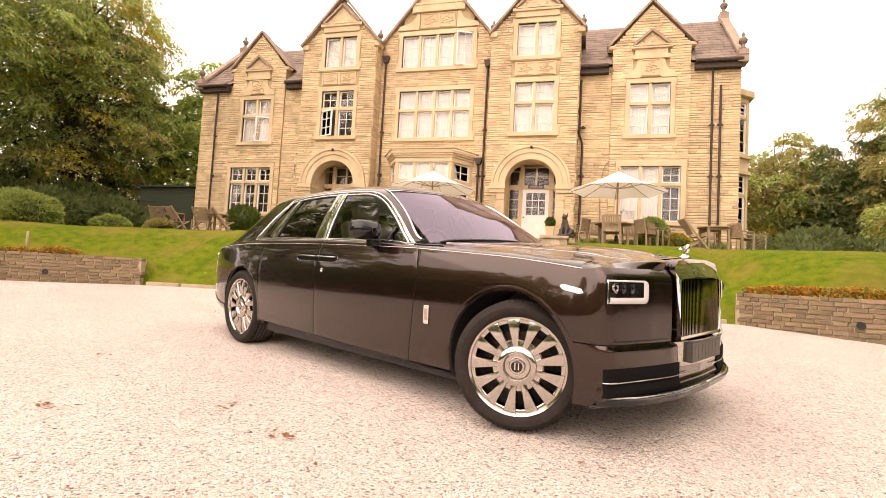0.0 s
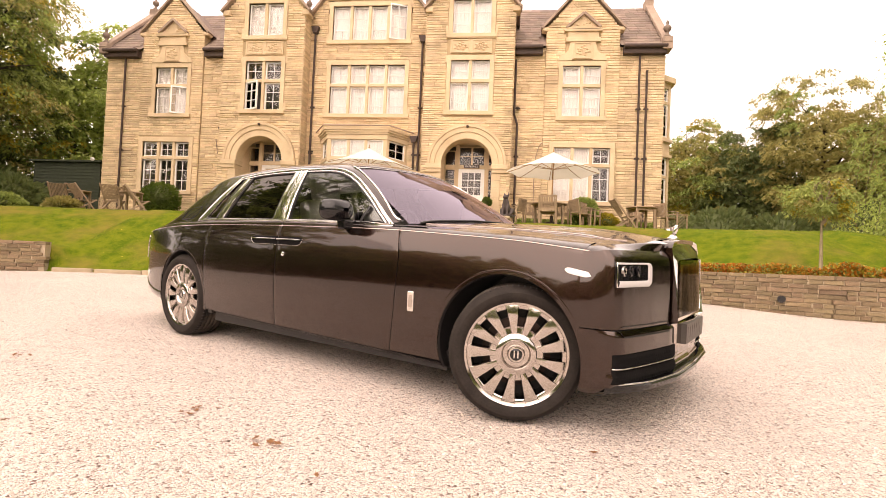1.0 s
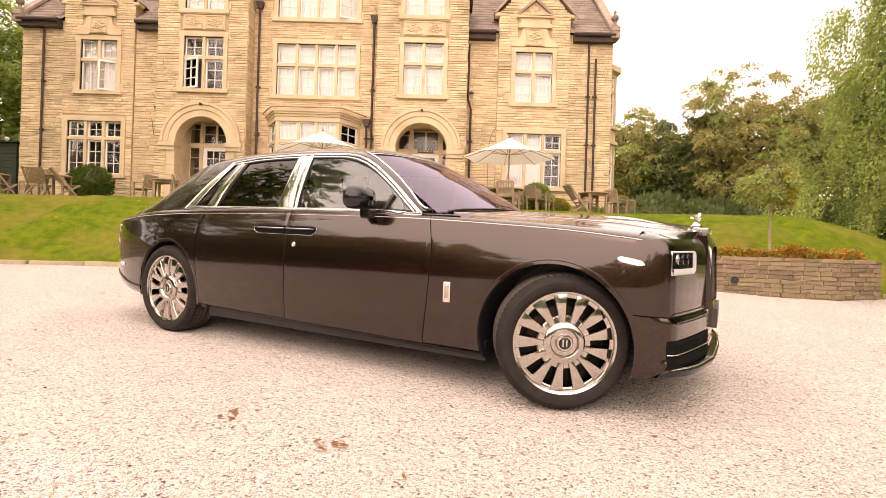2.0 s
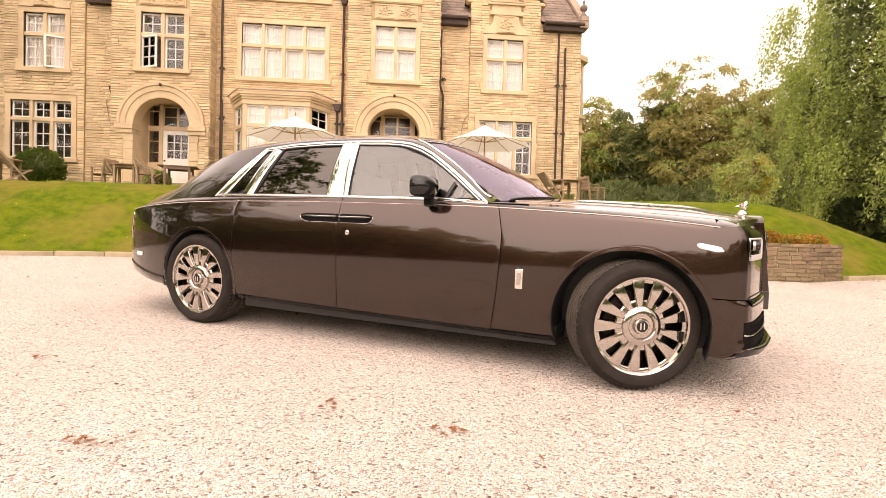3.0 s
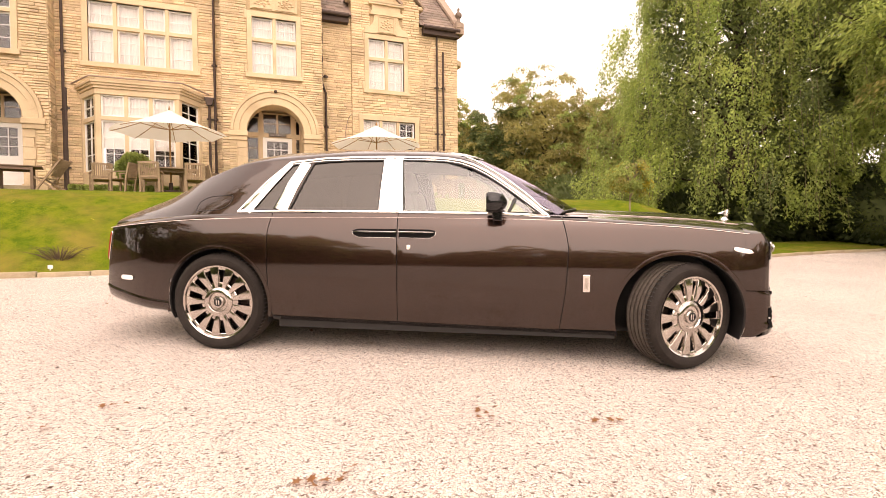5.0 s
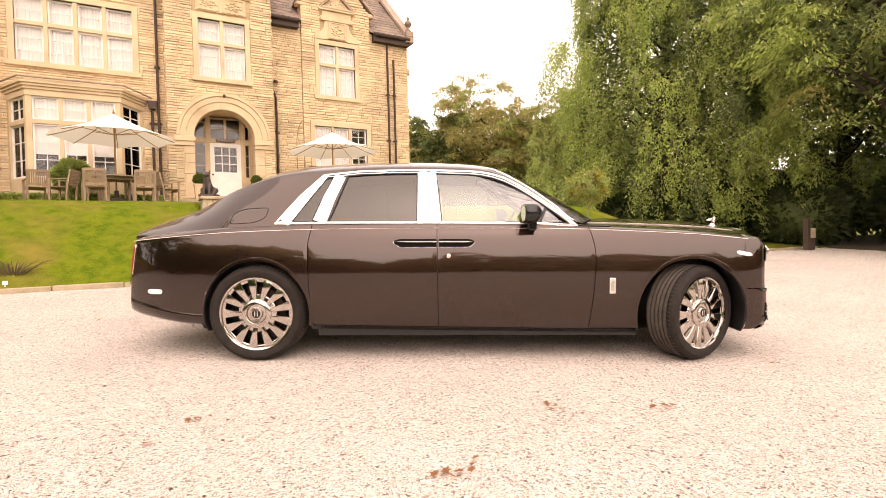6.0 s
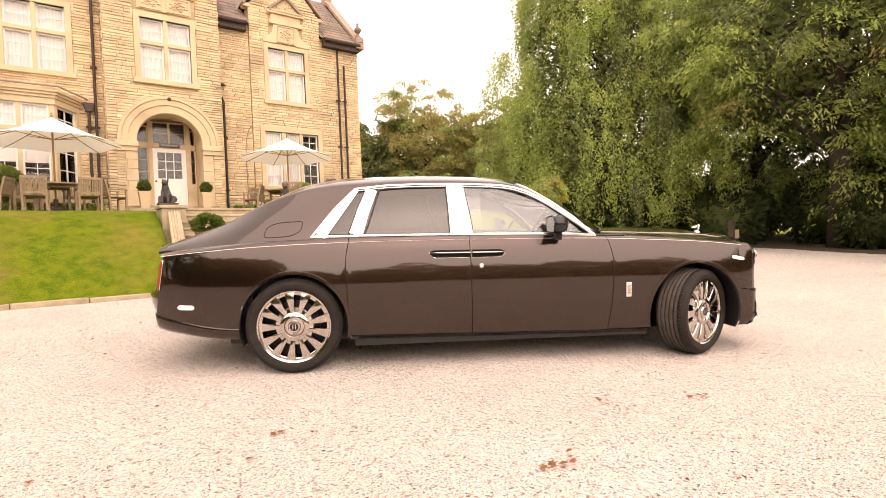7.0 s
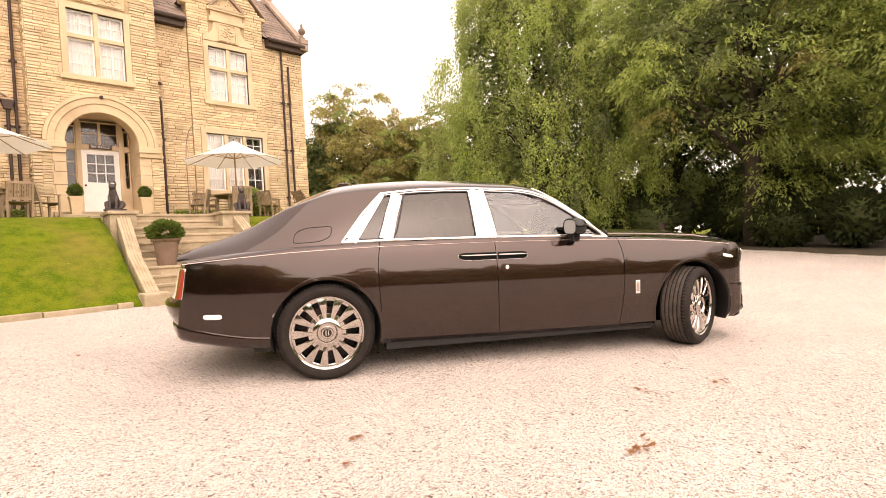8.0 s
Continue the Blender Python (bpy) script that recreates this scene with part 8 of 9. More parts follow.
# ---- garden furniture ----
def make_chair(at):
    c = thing("garden_armchair", "weathered slatted teak garden armchair on the terrace", "chair", at, "teak chairs on the terrace")
    for sx in (-1, 1):
        s = Shape()
        s.bar((sx * 0.27, -0.24, 0), (sx * 0.27, -0.24, 0.64), 0.055, 0.045, (0, 1, 0))
        part("front_leg", s, TEAK, c)
        s = Shape()
        s.bar((sx * 0.27, 0.22, 0), (sx * 0.27, 0.25, 0.45), 0.055, 0.05, (0, 1, 0))
        s.bar((sx * 0.27, 0.25, 0.45), (sx * 0.27, 0.36, 0.94), 0.055, 0.05, (0, 1, 0))
        part("back_leg", s, TEAK, c)
        s = Shape()
        s.bar((sx * 0.28, -0.29, 0.655), (sx * 0.28, 0.29, 0.66), 0.065, 0.03)
        part("armrest", s, TEAK, c, bevel=0.006)
    s = Shape()
    s.bar((-0.26, -0.26, 0.4), (0.26, -0.26, 0.4), 0.03, 0.07)
    part("seat_rail", s, TEAK, c)
    for k in range(6):
        s = Shape()
        s.bar((-0.25, -0.22 + 0.085 * k, 0.43), (0.25, -0.22 + 0.085 * k, 0.43), 0.07, 0.022)
        part("seat_slat", s, TEAK, c)
    for z, y in ((0.5, 0.262), (0.92, 0.355)):
        s = Shape()
        s.bar((-0.26, y, z), (0.26, y, z), 0.03, 0.07)
        part("back_rail", s, TEAK, c)
    for k in range(9):
        x = -0.216 + 0.054 * k
        s = Shape()
        s.bar((x, 0.268, 0.52), (x, 0.35, 0.9), 0.036, 0.014, (0, 1, 0))
        part("back_slat", s, TEAK, c)
    return c


def spot(x, y, turn):
    return Matrix.Translation((x, y + 0.4, bank_z(x, y + 0.4) + 0.01)) @ Matrix.Rotation(radians(turn), 4, "Z") @ Matrix.Scale(0.9, 4)


CH = make_chair(spot(0.75, 15.75, 172))
for x, y, t in ((-0.25, 16.2, 240), (1.75, 15.95, 120), (0.3, 17.2, 10), (1.3, 17.2, -8), (2.2, 16.8, 60),
                (-5.35, 15.25, 176), (-4.35, 15.3, 188), (-6.1, 15.9, 250), (-3.8, 15.9, 110), (-4.6, 17.0, 0), (-5.6, 17.0, 5), (-6.75, 16.6, 200),
                (4.35, 16.3, 120), (3.7, 17.3, 5), (-10.6, 16.2, 250), (-9.4, 16.2, 110)):
    copy_thing(CH, spot(x, y, t))


def make_recliner(at, lean, label):
    c = thing("folding_chair", label, "chair", at, "folding teak chairs")
    for sx in (-1, 1):
        s = Shape()
        s.bar((sx * 0.24, 0.3, 0.0), (sx * 0.24, -0.35, 0.42), 0.04, 0.05)
        part("rear_leg", s, TEAK, c)
        s = Shape()
        s.bar((sx * 0.27, -0.3, 0.0), (sx * 0.27, 0.28 + lean, 0.95), 0.04, 0.05)
        part("back_frame", s, TEAK, c)
    for k in range(11):
        x = -0.22 + 0.044 * k
        s = Shape()
        s.bar((x, 0.06 + lean * 0.4, 0.45), (x, 0.28 + lean, 0.93), 0.03, 0.012, (0, 1, 0))
        part("back_slat", s, TEAK, c)
    for k in range(6):
        s = Shape()
        s.bar((-0.23, -0.36 + 0.08 * k, 0.42 - 0.01 * k), (0.23, -0.36 + 0.08 * k, 0.42 - 0.01 * k), 0.06, 0.02)
        part("seat_slat", s, TEAK, c)


make_recliner(spot(3.05, 16.0, 100), 0.18, "folding teak chair tipped against the table")
make_recliner(spot(-7.95, 16.9, 255), 0.15, "folding teak chair tipped against the table")
make_recliner(spot(-9.55, 16.9, 95), 0.12, "folding teak chair pulled up to the table")
for rx, ry, rt in ((-15.4, 15.5, 205), (-14.55, 15.5, 160), (-13.45, 15.5, 195), (-13.95, 16.1, 235), (-12.65, 15.6, 135)):
    make_recliner(spot(rx, ry, rt), 0.18, "reclined folding teak chair facing the lawn")


def make_table(x, y, rad, label, round_top=True, dark=False):
    m = TERRACOTTA if dark else TEAK
    t = thing("garden_table", label, "table", spot(x, y, 12), "terrace tables")
    s = Shape()
    if round_top:
        s.lathe([(rad - 0.02, 0.69), (rad, 0.7), (rad, 0.725), (rad - 0.01, 0.735)], 28)
    else:
        for k in range(8):
            s.box(-rad, rad, -0.42 + 0.105 * k + 0.004, -0.42 + 0.105 * (k + 1) - 0.004, 0.705, 0.735)
    part("tabletop", s, m, t)
    q = rad * 0.62
    for sx in (-1, 1):
        for sy in (-1, 1):
            s = Shape()
            s.box(sx * q - 0.035, sx * q + 0.035, sy * min(q, 0.36) - 0.035, sy * min(q, 0.36) + 0.035, 0, 0.705)
            part("leg", s, m, t)
    for sy in (-1, 1):
        s = Shape()
        s.box(-q, q, sy * min(q, 0.36) - 0.02, sy * min(q, 0.36) + 0.02, 0.61, 0.7)
        part("apron", s, m, t)


make_table(0.81, 16.3, 0.62, "round weathered teak table under the parasol")
make_table(-4.99, 16.1, 0.62, "round weathered teak table under the parasol")
make_table(3.64, 16.4, 0.5, "small round weathered teak table near the corner")
make_table(-8.75, 17.0, 0.62, "dark long garden table before the porch", False, True)
make_table(-10.0, 16.3, 0.45, "small round weathered teak table on the terrace")
for tx, ty in ((-15.0, 15.8), (-13.05, 15.8)):
    make_table(tx, ty, 0.42, "small round weathered teak table by the wing")


def make_parasol(x, y, label):
    z = bank_z(x, y)
    u = thing("parasol", label, "parasol", (x, y, z), "parasols on the terrace")
    s = Shape()
    s.lathe([(0.26, 0), (0.26, 0.05), (0.22, 0.09), (0.05, 0.1), (0.05, 0.3), (0.03, 0.3)], 20)
    part("base", s, LEAD, u, "round iron base", smooth=40)
    s = Shape()
    s.tube([(0, 0, 0.1), (0, 0, 2.12)], 0.022, 10)
    part("pole", s, POLEWOOD, u, "varnished wooden pole", smooth=1)
    n, R, zt, ze = 8, 1.46, 2.3, 1.66
    s = Shape()
    rows = []
    for k in range(7):
        f = k / 6
        ring = []
        for a in range(n * 4):
            an = 2 * math.pi * a / (n * 4)
            scal = 1 - 0.065 * math.sin(math.pi * (a % 4) / 4) * f
            rr = R * f * scal
            sag = -0.05 * math.sin(math.pi * f) + 0.03 * math.sin(math.pi * (a % 4) / 4) * f
            ring.append((rr * math.cos(an) + 1e-4 * math.cos(an), rr * math.sin(an) + 1e-4 * math.sin(an), zt + (ze - zt) * f + sag))
        rows.append(ring)
    s.grid(rows, True)
    part("canopy", s, CANVAS, u, "cream canvas canopy", smooth=1, fix=False)
    s = Shape()
    s.lathe([(0.02, 0), (0.03, 0.03), (0.012, 0.07), (0.02, 0.09), (0.004, 0.12)], 10, Matrix.Translation((0, 0, zt)))
    part("finial", s, POLEWOOD, u, smooth=1)
    for k in range(n):
        an = 2 * math.pi * k / n
        c, d = math.cos(an), math.sin(an)
        s = Shape()
        s.tube([(R * f * c, R * f * d, zt + (ze - zt) * f - 0.05 * math.sin(math.pi * f) - 0.032) for f in (0.03, 0.25, 0.5, 0.75, 0.97)], 0.010, 6)
        rb = part("rib", s, POLEWOOD, u, "wooden rib")
        s = Shape()
        s.bar((0.035 * c, 0.035 * d, 1.76), (R * 0.5 * c, R * 0.5 * d, zt + (ze - zt) * 0.5 - 0.075), 0.012, 0.016)
        part("strut", s, POLEWOOD, rb)


make_parasol(0.90, 16.7, "open cream canvas parasol with wooden pole over a table")
make_parasol(-4.99, 16.5, "open cream canvas parasol with wooden pole over a table")


def make_trellis(x, y):
    t = thing("trellis", "low diamond timber trellis screen on the terrace", "trellis", spot(x, y, 5))
    s = Shape()
    for a, b in (((-0.45, 0), (0.45, 0)), ((-0.45, 0.55), (0.45, 0.55)), ((-0.45, 0), (-0.45, 0.55)), ((0.45, 0), (0.45, 0.55))):
        s.bar((a[0], 0, a[1]), (b[0], 0, b[1]), 0.03, 0.03, (0, 1, 0))
    part("frame", s, TEAK, t)
    for k in range(-5, 10):
        for sg in (-1, 1):
            pts = []
            for x0 in (-0.45, 0.45):
                z = 0.55 * (k / 5) + sg * (x0 + 0.45) * 1.0 + (0 if sg > 0 else 0.35)
                pts.append((x0, z))
            (xa, za), (xb, zb) = pts
            lo, hi = 0.0, 0.55
            f = lambda z: xa + (xb - xa) * (z - za) / (zb - za)
            ends = [(f(min(max(z, lo), hi)), min(max(z, lo), hi)) for z in (za, zb)]
            if abs(ends[0][1] - ends[1][1]) > 0.05:
                s = Shape()
                s.bar((ends[0][0], 0.008 * sg, ends[0][1]), (ends[1][0], 0.008 * sg, ends[1][1]), 0.008, 0.018, (0, 1, 0))
                part("lath", s, TEAK, t)


make_trellis(4.75, 16.9)
make_trellis(-14.9, 17.1)


def make_shed():
    sh = thing("garden_shed", "dark green boarded timber shed beside the house", "shed", (-19.6, 20.6, 1.85))
    s = Shape()
    s.box(-1.6, 1.55, 0.02, 2.4, -0.4, 2.72)
    part("body", s, SHEDWOOD, sh)
    for k in range(19):
        s = Shape()
        zz = 0.08 + 0.138 * k
        s.add([(-1.62, -0.02, zz), (1.57, -0.02, zz), (1.57, 0.02, zz), (-1.62, 0.02, zz), (-1.62, 0.0, zz + 0.134), (1.57, 0.0, zz + 0.134), (1.57, 0.02, zz + 0.134), (-1.62, 0.02, zz + 0.134)], [(0, 1, 5, 4), (0, 3, 2, 1), (4, 5, 6, 7), (1, 2, 6, 5), (0, 4, 7, 3)])
        part("board", s, SHEDWOOD, sh)
    s = Shape()
    s.box(-1.75, 1.7, -0.15, 2.5, 2.72, 2.8)
    part("roof", s, SHEDWOOD, sh, "flat dark roof")
    s = Shape()
    s.lathe([(0.02, 0), (0.07, 0.05), (0.09, 0.12), (0.08, 0.13)], 12, Matrix.Translation((1.35, -0.12, 2.86)) @ Matrix.Rotation(radians(110), 4, "X"))
    part("floodlight", s, LAMPWHITE, sh, "small white outside lamp", smooth=1)


make_shed()


def make_post():
    p = thing("sign_post", "brown timber post with a small blank notice", "post", (16.5, 10.6, drive_z(16.5, 10.6)))
    s = Shape()
    s.box(-0.09, 0.09, -0.09, 0.09, 0, 1.15)
    part("post", s, LEAD, p, "brown square timber post", bevel=0.015)
    s = Shape()
    s.box(0.12, 0.45, -0.08, -0.05, 0.45, 0.8)
    part("notice", s, STEPSTONE, p, "small pale blank notice")
    s = Shape()
    s.box(0.12, 0.45, -0.05, 0.0, 0.0, 0.5)
    part("board", s, LEAD, p)


make_post()


def make_entrance_sign(cx):
    b = thing("entrance_sign", "small dark sign reading ENTRANCE above the porch door", "sign", (cx, YT + 1.0, 4.58))
    s = Shape()
    s.box(-0.3, 0.3, -0.015, 0.015, -0.06, 0.06)
    part("board", s, LEAD, b)
    c = bpy.data.curves.new("letters", "FONT")
    c.body, c.size, c.align_x, c.align_y, c.extrude = "ENTRANCE", 0.095, "CENTER", "CENTER", 0.002
    tmp = new("tmp", c)
    me = bpy.data.meshes.new_from_object(tmp)
    bpy.data.objects.remove(tmp)
    part("letters", me, WHITE, b, "white capital letters", at=Matrix.Translation((0, -0.018, 0)) @ Matrix.Rotation(radians(90), 4, "X"))


make_entrance_sign(-1.9)


def fallen_leaves():
    r = random.Random(12)
    s = Shape()
    out = [(0.0, 0.5), (0.12, 0.28), (0.42, 0.3), (0.2, 0.1), (0.4, -0.12), (0.12, -0.18), (0.0, -0.45), (-0.12, -0.18), (-0.4, -0.12), (-0.2, 0.1), (-0.42, 0.3), (-0.12, 0.28)]
    s.add([(0, 0, 0.12)] + [(x, y, 0.25 * (abs(x) + 0.3 * r.random())) for x, y in out], [(0, i + 1, (i + 1) % 12 + 1) for i in range(12)])
    me = s.mesh("leaf", fix=False)
    me.materials.append(LEAFMATS["fallen_leaf"])
    spots = [(-3.03, 2.37), (-2.9, 2.42), (-1.49, 2.51), (-2.06, 2.82), (-3.95, 3.61), (-4.19, 3.38), (-2.12, 2.78), (-2.08, 2.88)]
    spots += [(r.uniform(-6.5, 4), r.uniform(1.6, 8.5)) for _ in range(34)]
    heaps = [(x + r.uniform(-0.09, 0.09), y + r.uniform(-0.06, 0.06)) for x, y in spots[:5] for _ in range(3)]
    for i, (x, y) in enumerate(heaps + spots):
        k = r.uniform(0.035, 0.065) if i < 32 else r.uniform(0.025, 0.055)
        o = new("fallen_leaf", me)
        o.matrix_basis = Matrix.Translation((x, y, drive_z(x, y) + 0.012)) @ Euler((r.uniform(-0.4, 0.4), r.uniform(-0.4, 0.4), r.uniform(0, 6))).to_matrix().to_4x4() @ Matrix.Diagonal((k, k * r.uniform(0.7, 1.1), k, 1))
        tagged(o, "dry brown fallen leaf lying on the gravel", "leaf", "fallen leaves")


fallen_leaves()


def leaf_litter():
    """Small bits of leaf and twig strewn over gravel and bank."""
    g = np.random.RandomState(44)
    rr = random.Random(44)
    for where, n in (("gravel", 1600), ("bank", 260)):
        pts = []
        for _ in range(n):
            x = rr.uniform(-13, 11)
            if where == "gravel":
                y = 1.2 + (edge_y(x) - 1.4) * rr.random() ** 0.75
                z = drive_z(x, y) + 0.01
            else:
                y = edge_y(x) + 0.15 + rr.random() * 3.2
                if stair_gap(x, y) or in_bed(x) > 0.3:
                    continue
                z = bank_z(x, y) + 0.035
            pts.append((x, y, z))
        me = leaves_mesh("leaf_litter", np.array(pts), g.uniform(0.005, 0.014, len(pts)) * (1.0 if where == "gravel" else 1.5), 45, flat=0.85, ratio=0.4)
        tagged(part("leaf_litter", me, LITTER if where == "gravel" else LEAFMATS["yellow_leaf"]), "scattered bits of dry leaf and twig" if where == "gravel" else "scattered small yellow leaves on the grass", "leaf litter", kind="stuff")


LITTER = mat("dry_leaf_bits", (0.10, 0.06, 0.035), (0.055, 0.035, 0.024), rough=0.9, scale=3, fine=30, bump=0.0, per="island", vary=0.35)
leaf_litter()


def dry_plant(x, y):
    """A withered clump with a white plant label beside the kerb."""
    z = bank_z(x, y)
    p = thing("withered_plant", "withered brown plant in bare earth beside the kerb", "plant", (x, y, z))
    s = Shape()
    rr = random.Random(8)
    for k in range(90):
        a, d = rr.uniform(0, 6.3), rr.uniform(0.05, 0.55)
        q = rr.uniform(0.08, 0.26)
        s.tube([(0.2 * d * math.cos(a), 0.1 * d * math.sin(a), -0.02), (d * 0.7 * math.cos(a), 0.28 * d * math.sin(a), q * 0.8), (d * math.cos(a), 0.4 * d * math.sin(a), q)], [0.004, 0.003, 0.0015], 4)
    tagged(part("stem", s, LITTER, p, "dry brown stems"), kind="stuff")
    lab = thing("plant_label", "small white plant label pushed into the bank", "label", (x - 0.05, y - 0.28, bank_z(x, y - 0.28)))
    s = Shape()
    s.box(-0.035, 0.035, -0.006, 0.006, 0.03, 0.09)
    part("plate", s, WHITE, lab, bevel=0.004)
    s = Shape()
    s.box(-0.008, 0.008, -0.004, 0.004, -0.06, 0.03)
    part("stake", s, WHITE, lab)


dry_plant(-6.1, 10.82)

# ---- trees ----
def tree(name, label, x, y, z, height, rad, base, kinds, clumps, per, size, seed, trunk=0.3, lean=(0, 0), squash=1.0, limbs=14, low=0.25, ratio=0.42, inner=0, spray=1.2, within="dark_leaf", bark=None):
    """A tapered trunk with limbs and a ragged crown of drooping leaf sprays; spray: their reach."""
    g = np.random.RandomState(seed)
    r = random.Random(seed)
    t = thing(name, label, "tree", (x, y, z))
    top = Vector((lean[0], lean[1], height * 0.86))
    s = Shape()
    spine = [Vector((0, 0, -0.3))]
    for k in range(1, 9):
        f = k / 8
        spine.append(Vector((top.x * f + 0.2 * trunk * r.uniform(-2, 2) * f, top.y * f + 0.2 * trunk * r.uniform(-2, 2) * f, top.z * f)))
    s.tube(spine, [trunk * (1.25 if k == 0 else 1 - 0.88 * k / 8) for k in range(9)], 10)
    cz, hz = (base + height) / 2, (height - base) / 2
    tips = []
    for k in range(limbs):
        f = r.uniform(low, 0.95)
        p0 = spine[0].lerp(spine[-1], f)
        a = k * 2.4 + r.uniform(-0.4, 0.4)
        el = r.uniform(0.1, 0.9)
        zt = base + (height - base) * min(0.97, f * 0.75 + el * 0.35)
        w = math.sqrt(max(0.05, 1 - ((zt - cz) / hz) ** 2)) * rad * r.uniform(0.5, 0.8)
        p2 = Vector((lean[0] * f + w * math.cos(a), lean[1] * f + w * math.sin(a), zt))
        p1 = p0.lerp(p2, 0.5) + Vector((0, 0, 0.08 * rad * r.uniform(-0.5, 1.5)))
        rr = trunk * 0.4 * (1.1 - f)
        s.tube([p0, p1, p2], [rr + 0.02, rr * 0.6 + 0.015, 0.012], 6)
        tips.append(p2)
        for q in range(3):
            b = p1.lerp(p2, r.uniform(0, 0.8))
            e = b + Vector((r.uniform(-1, 1), r.uniform(-1, 1), r.uniform(-0.2, 0.8))) * rad * 0.28
            s.tube([b, b.lerp(e, 0.5) + Vector((0, 0, 0.1)), e], [rr * 0.35 + 0.012, rr * 0.25 + 0.01, 0.006], 5)
            tips.append(e)
    part("trunk", s, bark or BARK, t, "dark bark trunk and limbs" if bark is None else "slim pale grey stem", smooth=1)
    # clumps: some at the limb tips, the rest over an uneven crown
    cent = []
    while len(cent) < clumps:
        if r.random() < 0.2:
            p = r.choice(tips) + Vector((r.uniform(-1, 1), r.uniform(-1, 1), r.uniform(-0.8, 0.8))) * rad * 0.12
        else:
            d = Vector((r.gauss(0, 1), r.gauss(0, 1), r.gauss(0, 1))).normalized()
            lump = 1 + 0.30 * noise.noise((d.x * 1.7 + seed, d.y * 1.7, d.z * 1.7)) + 0.16 * noise.noise((d.x * 4.5, d.y * 4.5 + seed, d.z * 4.5))
            f = r.uniform(0.45, 1.0) ** 0.6 * lump
            p = Vector((lean[0] * 0.7 + d.x * rad * f, lean[1] * 0.7 + d.y * rad * f, cz + d.z * hz * f * squash))
            if noise.noise((p.x * 0.55 + seed, p.y * 0.55, p.z * 0.55)) < -0.22:
                continue
        cent.append(p)
    cent = np.array([tuple(p) for p in cent])
    n = len(cent)
    mid = np.array([lean[0] * 0.7, lean[1] * 0.7])
    out = np.arctan2(cent[:, 1] - mid[1], cent[:, 0] - mid[0]) + g.normal(size=n) * 0.5
    reach = spray * g.uniform(0.6, 1.3, n)
    c, o, q = np.repeat(cent, per, axis=0), np.repeat(out, per), np.repeat(reach, per)
    twig = np.floor(g.uniform(0, 7, n * per))
    az = o + (twig - 3) * 0.42 + 0.12 * np.sin(twig * 5 + o)
    tt = g.uniform(0.05, 1, n * per) ** 0.8
    fall = 0.55 + 0.18 * np.sin(twig * 3.1 + o)
    rise = 0.25 * np.cos(twig * 2.3 + o)
    pts = c + np.stack([np.cos(az) * tt * q, np.sin(az) * tt * q, (rise * tt - fall * tt * tt) * q], 1) + g.normal(size=c.shape) * (0.05 * spray + 0.03)
    way = np.stack([np.cos(az), np.sin(az), rise - 2 * fall * tt], 1)
    pts[:, 2] = np.maximum(pts[:, 2], 0.25)
    if inner:        # large filler leaves; the default dark tone paints in crown shade
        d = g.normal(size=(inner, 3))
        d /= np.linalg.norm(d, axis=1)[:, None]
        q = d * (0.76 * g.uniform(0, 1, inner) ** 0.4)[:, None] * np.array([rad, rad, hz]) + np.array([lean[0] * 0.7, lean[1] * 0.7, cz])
        part("inner_crown", leaves_mesh("inner_crown", q, 0.2, seed + 7, flat=0.3, ratio=0.45), LEAFMATS[within], t, "large filler leaves that close and darken the inner crown")
    n = len(pts)
    pick = np.repeat(g.randint(0, 100, len(cent)), per)
    lo = 0
    for kind, share in kinds:
        sel = (pick >= lo) & (pick < lo + share)
        lo += share
        if sel.any():
            part("crown", spray_mesh("crown", pts[sel], way[sel], size, seed + lo, ratio=ratio), LEAFMATS[kind], t, {"green_leaf": "mid-green leaves", "fresh_leaf": "bright green leaves", "autumn_leaf": "olive-brown leaves", "dark_leaf": "dark green leaves", "yellow_leaf": "yellowing leaves"}.get(kind, ""))
    return t


